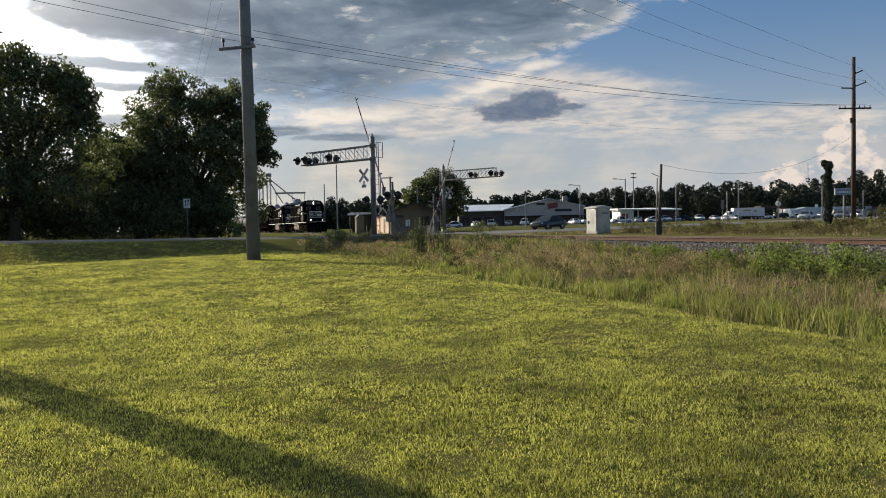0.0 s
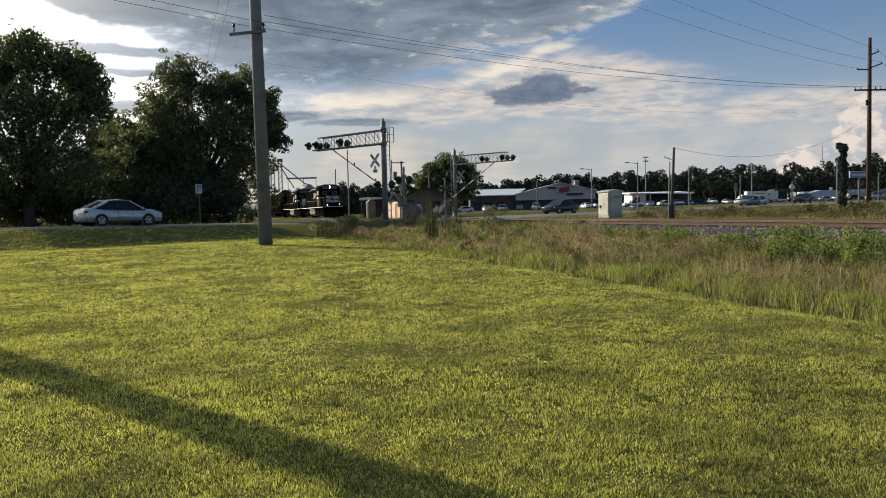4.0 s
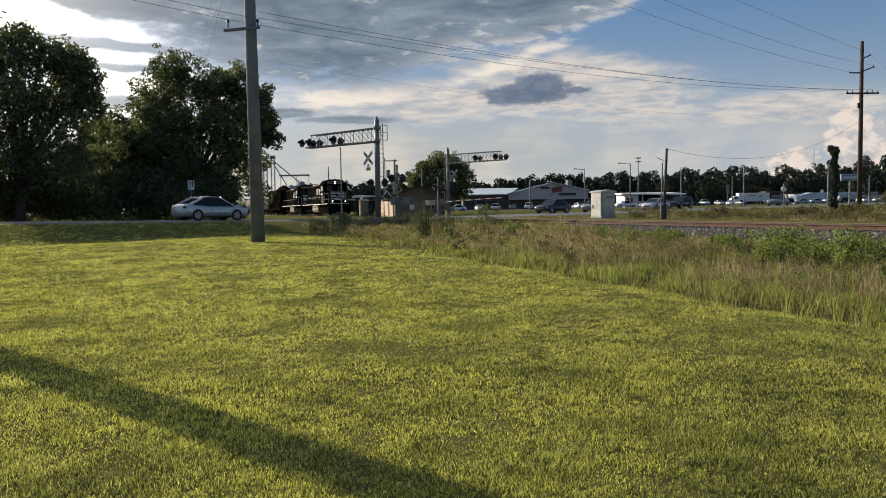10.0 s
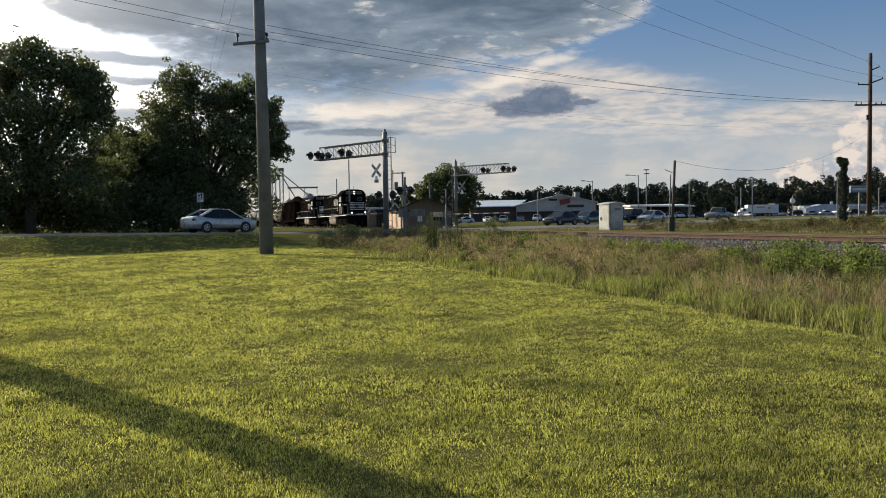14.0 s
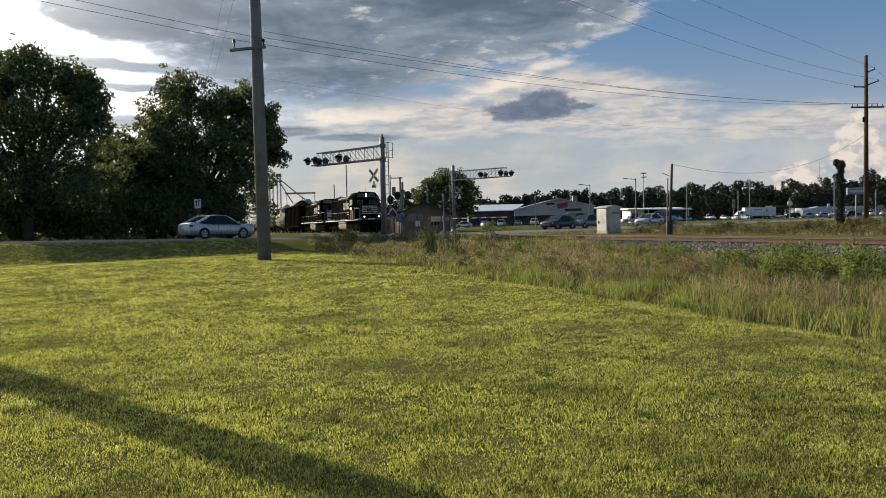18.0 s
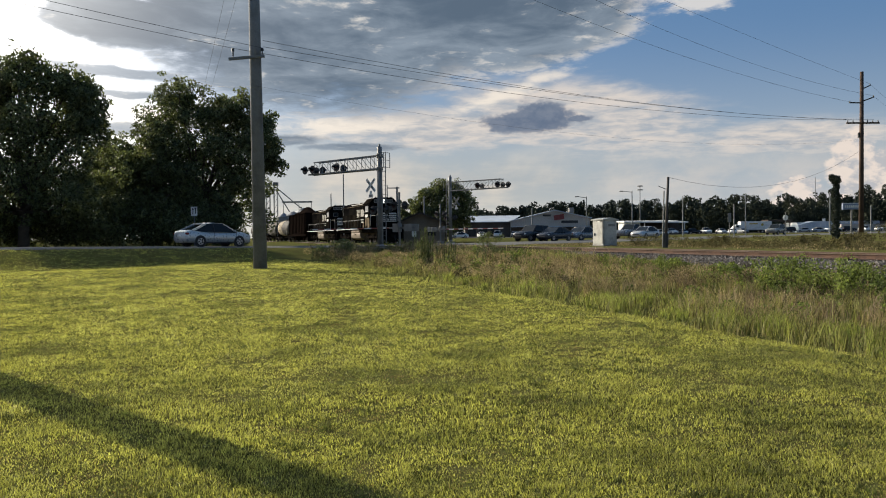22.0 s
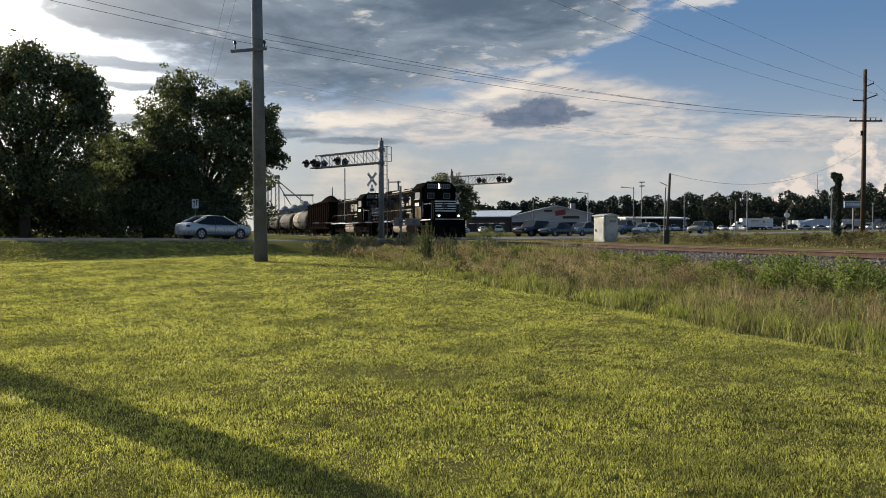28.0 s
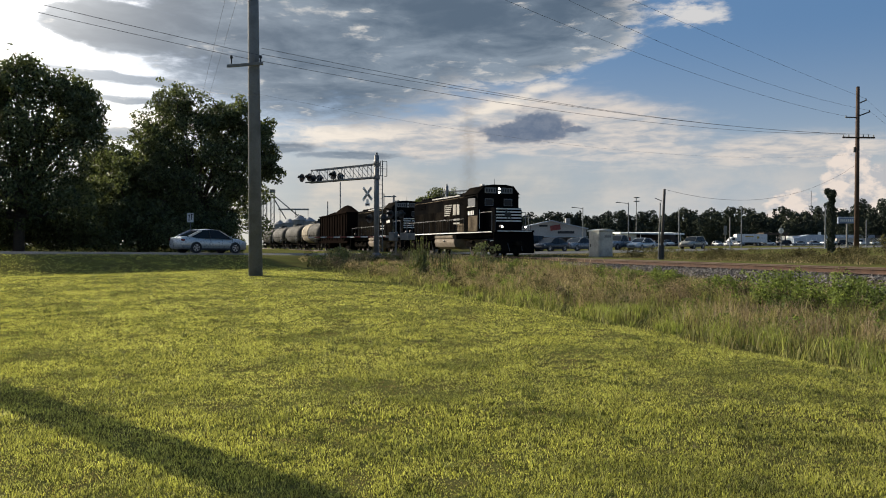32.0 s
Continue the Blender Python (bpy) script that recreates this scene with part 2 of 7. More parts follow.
M = dict(
    lawn=mat("lawn_soil", (0.092, 0.096, 0.031), 0.95, 0, (0.078, 0.072, 0.029), 0.9, 14.0, 1.0, spec=0.0),
    blade=mat("grass_blade", (0.312, 0.300, 0.096), 0.5, 0, (0.140, 0.143, 0.050), 0.8, 6.0, 0, 0.95, 0, 0.50, spec=0.2),
    weed=mat("weed_blade", (0.222, 0.218, 0.086), 0.7, 0, (0.178, 0.150, 0.080), 0.6, 3.0, 0, 0.75, 0, 0.34, spec=0.08),
    straw=mat("dry_grass", (0.320, 0.246, 0.170), 0.8, 0, (0.165, 0.118, 0.090), 0.7, 6.0, 0, 0.65, 0, 0.30, spec=0.06),
    bush=mat("bush_leaf", (0.165, 0.195, 0.066), 0.75, 0, (0.085, 0.108, 0.040), 0.9, 5.0, 0, 0.7, 0, 0.40, spec=0.06),
    leaf=mat("tree_leaf", (0.118, 0.132, 0.066), 0.6, 0, (0.074, 0.086, 0.042), 0.3, 3.0, 0, 0.6, 0, 0.30, spec=0.2),
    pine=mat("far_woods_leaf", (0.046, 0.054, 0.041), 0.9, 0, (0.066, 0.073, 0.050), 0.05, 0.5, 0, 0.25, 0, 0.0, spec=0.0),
    bark=mat("bark", (0.085, 0.065, 0.048), 0.9, 0, (0.05, 0.04, 0.032), 2.0, 25.0, 0.6),
    asphalt=mat("asphalt", (0.085, 0.083, 0.080), 0.72, 0, (0.060, 0.059, 0.058), 0.35, 30.0, 0.3, spec=0.4),
    paint_y=mat("road_paint_yellow", (0.55, 0.38, 0.06), 0.7, 0, None, 2.0),
    paint_w=mat("road_paint_white", (0.60, 0.60, 0.58), 0.7, 0, None, 2.0),
    ballast=mat("ballast", (0.080, 0.068, 0.060), 0.95, 0, (0.050, 0.043, 0.038), 1.2, 14.0, 1.0, spec=0.05),
    stone=mat("ballast_stone", (0.205, 0.186, 0.170), 0.95, 0, (0.105, 0.094, 0.085), 3.0, 20.0, 0.3, 0.75, spec=0.05),
    tie=mat("tie_wood", (0.055, 0.043, 0.036), 0.9, 0, (0.036, 0.030, 0.027), 2.0, 20.0, 0.5, 0.4, spec=0.1),
    rail=mat("rusty_rail", (0.095, 0.054, 0.037), 0.85, 0.0, (0.060, 0.036, 0.027), 3.0, 30.0, 0.3, spec=0.2),
    railtop=mat("worn_rail_head", (0.125, 0.094, 0.072), 0.75, 0.0, (0.09, 0.065, 0.05), 2.0, 30.0, 0.1, spec=0.15),
    wood=mat("pole_wood", (0.215, 0.220, 0.228), 0.9, 0, (0.150, 0.152, 0.156), 1.5, 18.0, 0.5),
    brownpole=mat("brown_pole_wood", (0.088, 0.060, 0.046), 0.9, 0, (0.060, 0.043, 0.034), 1.5, 18.0, 0.4, spec=0.1),
    wire=mat("wire", (0.075, 0.075, 0.078), 0.6, 0.3, None, 2.0, 30, 0),
    galv=mat("galvanised_steel", (0.225, 0.220, 0.212), 0.65, 0.3, (0.165, 0.160, 0.152), 2.0, 20.0, 0.1),
    alu=mat("aluminium_box", (0.43, 0.43, 0.41), 0.45, 0.7, (0.31, 0.31, 0.295), 1.6, 12.0, 0.08),
    black=mat("black_paint", (0.018, 0.018, 0.019), 0.55, 0, (0.03, 0.028, 0.026), 1.5, 20.0, 0.1),
    # locomotive blacks set near zero: tree shade on its side put into the colour
    locoblack=mat("shaded_dusty_black_paint", (0.0055, 0.0055, 0.0058), 0.7, 0, (0.0120, 0.0108, 0.0095), 0.5, 7.0, 0.05, spec=0.0),
    locodust=mat("shaded_dust_coated_black_paint", (0.0065, 0.0060, 0.0056), 0.75, 0, (0.0165, 0.0140, 0.0112), 0.6, 6.0, 0.05, 0.4, spec=0.0),
    thatch=mat("dead_lawn_thatch", (0.240, 0.180, 0.100), 0.8, 0, (0.160, 0.115, 0.066), 1.2, 8.0, 0, 0.6, 0, 0.35, spec=0.05),
    # tan road dust, lightened to carry the sunlight on the lead locomotive's side
    sunlit_dust=mat("sunlit_tan_road_dust", (0.150, 0.122, 0.090), 0.9, 0, (0.050, 0.040, 0.031), 1.1, 8.0, 0.08, spec=0.0),
    tankcream=mat("cream_tank_band", (0.30, 0.255, 0.19), 0.85, 0, (0.17, 0.14, 0.105), 0.7, 6.0, 0.1, spec=0.1),
    tuft=mat("dark_lawn_tuft", (0.105, 0.118, 0.040), 0.6, 0, (0.072, 0.080, 0.030), 1.2, 6.0, 0, 0.6, 0, 0.32, spec=0.1),
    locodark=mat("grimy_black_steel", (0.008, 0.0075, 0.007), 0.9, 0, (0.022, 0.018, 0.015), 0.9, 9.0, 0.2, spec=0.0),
    # pale tan; on fuel tanks and reservoirs it includes a painted sun glint
    tank=mat("pale_tan_and_sun_glint", (0.22, 0.18, 0.14), 0.85, 0, (0.13, 0.108, 0.085), 0.9, 8.0, 0.1, spec=0.1),
    white=mat("white_paint", (0.74, 0.73, 0.70), 0.5, 0, (0.60, 0.58, 0.55), 1.5, 15.0, 0.05),
    fadedwhite=mat("faded_white_paint", (0.36, 0.345, 0.315), 0.7, 0, (0.22, 0.205, 0.18), 1.2, 12.0, 0.05, spec=0.1),
    red=mat("red_paint", (0.23, 0.040, 0.034), 0.6, 0, None, 2.0),
    lens_red=mat("dark_red_lens", (0.030, 0.006, 0.006), 0.3, 0, None, 2.0, 30, 0, spec=0.2),
    lamp=mat("headlamp_lit", (1.0, 0.93, 0.78), 0.2, 0, (1.0, 0.93, 0.78), 1, 1, 0, glow=5.0),
    glass=glass("dark_window_glass"),
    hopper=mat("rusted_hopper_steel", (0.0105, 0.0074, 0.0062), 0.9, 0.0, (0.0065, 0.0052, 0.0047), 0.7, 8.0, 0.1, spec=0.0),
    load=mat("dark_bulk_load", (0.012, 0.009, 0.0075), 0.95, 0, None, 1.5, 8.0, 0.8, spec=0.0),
    tankcar=mat("stained_grey_tank_car", (0.058, 0.054, 0.050), 0.8, 0, (0.022, 0.020, 0.0185), 0.30, 3.0, 0.1, spec=0.1),
    wheel=mat("wheel_steel", (0.035, 0.028, 0.024), 0.8, 0.2, None, 3.0, spec=0.1),
    rubber=mat("tyre_rubber", (0.02, 0.02, 0.02), 0.85, 0, None, 5.0),
    rim=mat("alloy_rim", (0.45, 0.45, 0.46), 0.3, 0.8, None, 5.0, 30, 0),
    plastic=mat("dark_plastic", (0.03, 0.03, 0.032), 0.6, 0, None, 5.0),
    taillight=mat("tail_light_red", (0.22, 0.02, 0.02), 0.2, 0, None, 5.0, 30, 0),
    clearlamp=mat("clear_lamp", (0.65, 0.66, 0.66), 0.15, 0.3, None, 5.0, 30, 0),
    brick=mat("tan_stucco_wall", (0.215, 0.175, 0.135), 0.9, 0, (0.175, 0.142, 0.110), 0.8, 12.0, 0.2, spec=0.1),
    roofdark=mat("brown_shingle_roof", (0.085, 0.070, 0.058), 0.95, 0, (0.060, 0.050, 0.042), 1.0, 6.0, 0.4, 0.25, spec=0.05),
    tanwood=mat("tan_door_wood", (0.45, 0.27, 0.15), 0.7, 0, (0.36, 0.21, 0.12), 2.0),
    metalroof=mat("pale_metal_roof", (0.44, 0.49, 0.55), 0.5, 0.1, (0.36, 0.40, 0.45), 0.3, 4.0, 0.05),
    metalwall=mat("grey_metal_siding", (0.46, 0.415, 0.36), 0.7, 0.05, (0.38, 0.345, 0.30), 0.25, 4.0, 0.1),
    whitewall=mat("white_siding", (0.70, 0.70, 0.69), 0.6, 0, (0.58, 0.58, 0.57), 0.3, 5.0, 0.1),
    darkwall=mat("dark_brown_siding", (0.075, 0.062, 0.055), 0.8, 0, None, 0.3, 4.0, 0.1),
    concrete=mat("concrete", (0.25, 0.235, 0.215), 0.85, 0, (0.18, 0.17, 0.155), 1.0, 15.0, 0.3),
    darkpost=mat("dark_post_wood", (0.070, 0.060, 0.052), 0.9, 0, (0.045, 0.040, 0.036), 1.5, 18.0, 0.5),
    brushleaf=mat("verge_leaf", (0.125, 0.112, 0.062), 0.85, 0, (0.090, 0.072, 0.046), 0.5, 4.0, 0, 0.6, 0, 0.25, spec=0.0),
    tallgrass=mat("tall_grass_blade", (0.240, 0.262, 0.082), 0.7, 0, (0.175, 0.185, 0.060), 0.8, 4.0, 0, 0.6, 0, 0.42, spec=0.08),
    lot=mat("parking_asphalt", (0.085, 0.082, 0.080), 0.85, 0, (0.060, 0.058, 0.056), 0.15, 3.0, 0.2, spec=0.1),
    silver=mat("silver_car_paint", (0.52, 0.52, 0.51), 0.30, 0.45, (0.49, 0.49, 0.48), 0.6, 8, 0),
    navy=mat("dark_blue_car_paint", (0.036, 0.042, 0.052), 0.22, 0.2, (0.033, 0.038, 0.047), 0.6, 8, 0),
    blackcar=mat("black_car_paint", (0.018, 0.019, 0.022), 0.2, 0.1, None, 0.6, 8, 0),
    tancar=mat("beige_car_paint", (0.30, 0.29, 0.25), 0.25, 0.4, None, 0.6, 8, 0),
    greycar=mat("grey_car_paint", (0.22, 0.235, 0.25), 0.25, 0.4, None, 0.6, 8, 0),
    whitecar=mat("white_car_paint", (0.72, 0.72, 0.71), 0.3, 0.0, (0.68, 0.68, 0.67), 0.6, 8, 0),
    signblue=mat("blue_sign_face", (0.20, 0.245, 0.36), 0.5, 0, None, 2.0),
    binsteel=mat("grain_bin_steel", (0.22, 0.23, 0.245), 0.6, 0.3, (0.17, 0.18, 0.19), 0.5, 6.0, 0.1),
)


# ---- building blocks ----
def part(name, bm, material, parent=None, label="", smooth=False):
    """Links a bmesh as one mesh object under a thing or a part."""
    me = bpy.data.meshes.new(name)
    if smooth:
        for f in bm.faces:
            f.smooth = True
    bm.to_mesh(me)
    bm.free()
    me.materials.append(material)
    ob = new(name, me)
    ob.parent = parent
    if label:
        ob["label"] = label
    return ob


def thing(name, label, category, m=None, group="", kind=""):
    ob = new(name)
    ob.empty_display_size = 0.2
    if m is not None:
        ob.matrix_basis = m
    return tagged(ob, label, category, group, kind)


def blk(x, y, z, sx, sy, sz, bevel=0.0, bm=None, m=None):
    """A block by its centre and size, edges rounded by bevel, turned by m."""
    bm = bm or bmesh.new()
    at = Matrix.Translation((x, y, z)) @ (m or Matrix()) @ Matrix.Diagonal((sx, sy, sz, 1))
    vs = bmesh.ops.create_cube(bm, size=1, matrix=at)["verts"]
    if bevel:
        es = list({e for v in vs for e in v.link_edges})
        bmesh.ops.bevel(bm, geom=es, offset=bevel, segments=2, affect="EDGES", profile=0.6)
    return bm


def rod(a, b, r, r2=None, n=12, bm=None):
    """A round bar from a to b."""
    bm = bm or bmesh.new()
    a, b = Vector(a), Vector(b)
    d = b - a
    m = Matrix.Translation((a + b) / 2) @ d.to_track_quat("Z", "Y").to_matrix().to_4x4()
    bmesh.ops.create_cone(bm, cap_ends=True, segments=n, radius1=r, radius2=r if r2 is None else r2, depth=d.length, matrix=m)
    return bm


def bar(a, b, w, h, bm=None):
    """A square bar from a to b."""
    bm = bm or bmesh.new()
    a, b = Vector(a), Vector(b)
    d = b - a
    m = Matrix.Translation((a + b) / 2) @ d.to_track_quat("Z", "Y").to_matrix().to_4x4() @ Matrix.Diagonal((w, h, d.length, 1))
    bmesh.ops.create_cube(bm, size=1, matrix=m)
    return bm


def prism(outline, y0, y1, bm=None, axis="y", bevel=0.0):
    """A solid with an outline in x and z, drawn out along y (or an outline in y and z along x)."""
    bm = bm or bmesh.new()

    def at(u, v, w):
        return (u, w, v) if axis == "y" else (w, u, v)

    a = [bm.verts.new(at(u, v, y0)) for u, v in outline]
    b = [bm.verts.new(at(u, v, y1)) for u, v in outline]
    n = len(a)
    bm.faces.new(a), bm.faces.new(b[::-1])
    for i in range(n):
        bm.faces.new((a[i], b[i], b[(i + 1) % n], a[(i + 1) % n]))
    bmesh.ops.recalc_face_normals(bm, faces=bm.faces[:])
    if bevel:
        bmesh.ops.bevel(bm, geom=bm.edges[:], offset=bevel, segments=2, affect="EDGES", profile=0.6)
    return bm


def loft(rows, bm=None, close=True):
    """A skin over cross-sections, each a list of points; mirrored in y by the caller's points."""
    bm = bm or bmesh.new()
    rings = [[bm.verts.new(p) for p in r] for r in rows]
    n = len(rings[0])
    for a, b in zip(rings, rings[1:]):
        for i in range(n):
            bm.faces.new((a[i], a[(i + 1) % n], b[(i + 1) % n], b[i]))
    if close:
        bm.faces.new(rings[0][::-1]), bm.faces.new(rings[-1])
    bmesh.ops.recalc_face_normals(bm, faces=bm.faces[:])
    return bm


def sheet(name, verts, faces, material, parent=None, smooth=False):
    """A mesh from arrays."""
    me = bpy.data.meshes.new(name)
    verts, faces = np.asarray(verts, np.float32), np.asarray(faces, np.int32)
    k = faces.shape[1]
    me.vertices.add(len(verts))
    me.vertices.foreach_set("co", verts.ravel())
    me.loops.add(faces.size)
    me.loops.foreach_set("vertex_index", faces.ravel())
    me.polygons.add(len(faces))
    me.polygons.foreach_set("loop_start", np.arange(len(faces), dtype=np.int32) * k)
    me.polygons.foreach_set("use_smooth", np.full(len(faces), smooth))
    me.update(calc_edges=True)
    me.materials.append(material)
    ob = new(name, me)
    ob.parent = parent
    return ob


# ---- plan: track and road ----
TRACK = Vector((5.3, 53.0))
ALONG = Vector((-0.3256, 0.9455))
ASIDE = Vector((-0.9455, -0.3256))
CROSS = Vector((-0.6, 69.5))
ROAD = Vector((0.7, 0.714)).normalized()
ROAD_L = Vector((-ROAD.y, ROAD.x))
RAIL_Z = 0.90
ROAD_HALF = 5.6


def smooth(a, b, v):
    v = np.clip((v - a) / (b - a), 0, 1)
    return v * v * (3 - 2 * v)


def road_z(s):
    """Height of the road's crown, s metres past the crossing."""
    return 0.88 + np.where(s < 0, np.clip(-s - 5, 0, 60) * 0.0115, np.clip(s - 5, 0, 400) * 0.0055)


def ground_z(x, y):
    """Height of the ground without road and ballast."""
    x, y = np.asarray(x, float), np.asarray(y, float)
    a = (x - TRACK.x) * ASIDE.x + (y - TRACK.y) * ASIDE.y
    near = np.clip(0.0145 * y, -0.3, 0.95)
    dip = -0.28 * smooth(15.5, 12, a) * smooth(2.5, 6, a)
    far = 0.90 + np.clip(-a - 3, 0, 400) * 0.0052
    z = near + dip
    z = z + (far - z) * smooth(3.5, -2.5, a)
    s = (x - CROSS.x) * ROAD.x + (y - CROSS.y) * ROAD.y
    c = (x - CROSS.x) * ROAD_L.x + (y - CROSS.y) * ROAD_L.y
    side = np.abs(c)
    k = smooth(ROAD_HALF + 5.5, ROAD_HALF + 1.0, side)
    # a shallow swale between lawn and road
    z = z - 0.20 * smooth(ROAD_HALF + 13, ROAD_HALF + 8, -c) * smooth(ROAD_HALF + 3, ROAD_HALF + 7, -c) * smooth(4, 8, a)
    return z + (road_z(s) - 0.06 - z) * k * smooth(1.0, 4.5, np.abs(a))


def gz(x, y):
    return float(ground_z(x, y))


# ---- ground ----
def build_ground():
    xs = np.unique(np.concatenate([np.linspace(-900, -60, 22), np.linspace(-60, 60, 161), np.linspace(60, 900, 22)]))
    ys = np.unique(np.concatenate([np.linspace(-300, -6, 14), np.linspace(-6, 100, 143), np.linspace(100, 1500, 30)]))
    gx, gy = np.meshgrid(xs, ys)
    z = ground_z(gx, gy)
    hum = np.array([noise.noise(Vector((x * 0.3, y * 0.3, 0))) for x, y in zip(gx.ravel(), gy.ravel())]).reshape(z.shape)
    z = z + (hum - 0.7) * 0.014 * smooth(0, 6, gy)
    v = np.stack([gx, gy, z], -1).reshape(-1, 3)
    nx, ny = len(xs), len(ys)
    i = (np.arange(ny - 1)[:, None] * nx + np.arange(nx - 1)[None]).ravel()
    f = np.stack([i, i + 1, i + nx + 1, i + nx], -1)
    tagged(sheet("ground", v, f, M["lawn"], smooth=True), "mown green lawn and grassy ground reaching the horizon", "ground", kind="structure")


build_ground()


def on_road(s, c, z=0.0):
    p = CROSS + ROAD * s + ROAD_L * c
    return (p.x, p.y, float(road_z(s)) + z)


def build_road():
    ss = np.concatenate([np.arange(-120, -4, 4.0), [-4.0, -1.2, 1.2, 4.0], np.arange(6, 330, 6.0)])
    cs = np.array([-ROAD_HALF - 0.7, -ROAD_HALF, -2.0, 2.0, ROAD_HALF, ROAD_HALF + 0.7])
    dz = np.array([-0.14, 0.0, 0.04, 0.04, 0.0, -0.14])
    v, f = [], []
    for s in ss:
        for c, d in zip(cs, dz):
            v.append(on_road(s, c, d))
    k = len(cs)
    for i in range(len(ss) - 1):
        for j in range(k - 1):
            f.append((i * k + j, i * k + k + j, i * k + k + j + 1, i * k + j + 1))
    road = tagged(sheet("road", v, f, M["asphalt"]), "weathered grey asphalt road over the railway crossing", "road", kind="structure")
    for c, m in ((0.16, "paint_y"), (-0.16, "paint_y"), (ROAD_HALF - 0.4, "paint_w"), (-ROAD_HALF + 0.4, "paint_w")):
        v, f = [], []
        run = [s for s in ss if s < -3.9]
        for i, s in enumerate(run):
            up = 0.045 if abs(c) < 2 else 0.012
            v += [on_road(s, c - 0.055, up + 0.004), on_road(s, c + 0.055, up + 0.004)]
            if i:
                f.append((2 * i - 2, 2 * i, 2 * i + 1, 2 * i - 1))
        sheet("lane_line", v, f, M[m], road)
    return road


road = build_road()


def build_lots():
    """Paved ground under the far parked cars."""
    lots = tagged(thing("parking_lot", "dark asphalt parking lots beyond the track", "parking lot"), kind="structure")
    for x0, x1, y0, y1 in ((2, 60, 186, 222), (61, 168, 226, 266)):
        xs, ys = np.linspace(x0, x1, 24), np.linspace(y0, y1, 12)
        gx, gy = np.meshgrid(xs, ys)
        v = np.stack([gx, gy, ground_z(gx, gy) + 0.03], -1).reshape(-1, 3)
        i = (np.arange(11)[:, None] * 24 + np.arange(23)[None]).ravel()
        sheet("paving", v, np.stack([i, i + 1, i + 25, i + 24], -1), M["lot"], lots)


build_lots()


# ---- railway track ----
def on_track(s, a, z=0.0):
    """s metres along the track from its mark, a metres towards the lawn."""
    p = TRACK + ALONG * s + ASIDE * a
    return Vector((p.x, p.y, z))


def build_track():
    S0, S1 = -190.0, 330.0
    prof = [(4.3, 0.12), (3.4, 0.30), (1.85, 0.62), (1.40, 0.655), (0, 0.68), (-1.35, 0.68), (-1.9, 0.70), (-3.0, 0.80), (-3.8, 0.7)]
    v, f = [], []
    ss = np.concatenate([np.arange(S0, -60, 5), np.arange(-60, 20, 1.0), np.arange(20, S1, 5)])
    for i, s in enumerate(ss):
        for j, (a, z) in enumerate(prof):
            w = 0.06 * noise.noise(Vector((s * 0.6, a * 0.7, 3)))
            p = on_track(s, a + w, z + 0.6 * w)
            v.append(p[:])
        if i:
            k = len(prof)
            f += [((i - 1) * k + j, (i - 1) * k + j + 1, i * k + j + 1, i * k + j) for j in range(k - 1)]
    bed = tagged(sheet("ballast_bed", v, f, M["ballast"]), "grey crushed-stone ballast bed of the railway", "ballast", kind="structure")
    track = tagged(thing("railway_track", "single railway track with rusty rails on wooden ties", "railway track"), kind="structure")
    turn = math.degrees(math.atan2(ALONG.y, ALONG.x))
    for a in (0.755, -0.755):
        prof = [(-0.07, 0), (0.07, 0), (0.07, 0.012), (0.012, 0.035), (0.012, 0.13), (0.037, 0.138), (0.037, 0.158), (-0.037, 0.158), (-0.037, 0.138), (-0.012, 0.13), (-0.012, 0.035), (-0.07, 0.012)]
        r = part("rail", prism(prof, S0, S1, axis="x"), M["rail"], track)
        p = on_track(0, a, RAIL_Z - 0.176)
        r.matrix_basis = pose(p.x, p.y, p.z, 0, 0, turn)
        h = part("rail_head", prism([(-0.034, 0), (0.034, 0), (0.030, 0.016), (-0.030, 0.016)], S0, S1, axis="x"), M["railtop"], r, "worn shiny rail head")
        h.location = (0, 0, 0.16)
    tie = None
    for i in range(290):
        s = -48 + i * 0.53
        if 15.0 < s < 20.5:
            continue
        p = on_track(s + random.uniform(-0.03, 0.03), random.uniform(-0.06, 0.06), RAIL_Z - 0.255 + random.uniform(-0.012, 0.012))
        if tie is None:
            tie = part("tie", blk(0, 0, 0, 0.22, 2.6, 0.16), M["tie"], track)
            t = tie
        else:
            t = new("tie", tie.data)
            t.parent = track
        t.matrix_basis = pose(p.x, p.y, p.z, 0, 0, turn + random.uniform(-1.5, 1.5))
    plank = None
    for k in range(5):
        for a in (-1.25, -0.42, 0.0, 0.42, 1.25):
            if plank is None:
                plank = part("crossing_plank", blk(0, 0, 0, 2.5, 0.36, 0.10, 0.01), M["tie"], track, "worn timber crossing plank")
                q = plank
            else:
                q = new("crossing_plank", plank.data)
                q.parent = track
            p = on_track(12.4 + 2.56 * k, a, RAIL_Z - 0.02)
            q.matrix_basis = pose(p.x, p.y, p.z + random.uniform(-0.01, 0.01), 0, 0, turn + random.uniform(-0.4, 0.4))
    v, f = [], []
    for s in list(np.arange(-150, -48.2, 0.53)) + list(np.arange(105, 260, 0.53)):
        b = len(v)
        for z in (-0.08, 0.08):
            for x, y in ((-0.11, -1.3), (0.11, -1.3), (0.11, 1.3), (-0.11, 1.3)):
                v.append((on_track(s + x, y, RAIL_Z - 0.255 + z))[:])
        f += [(b + 4, b + 5, b + 6, b + 7), (b, b + 4, b + 7, b + 3), (b + 1, b + 2, b + 6, b + 5), (b, b + 1, b + 5, b + 4), (b + 3, b + 7, b + 6, b + 2)]
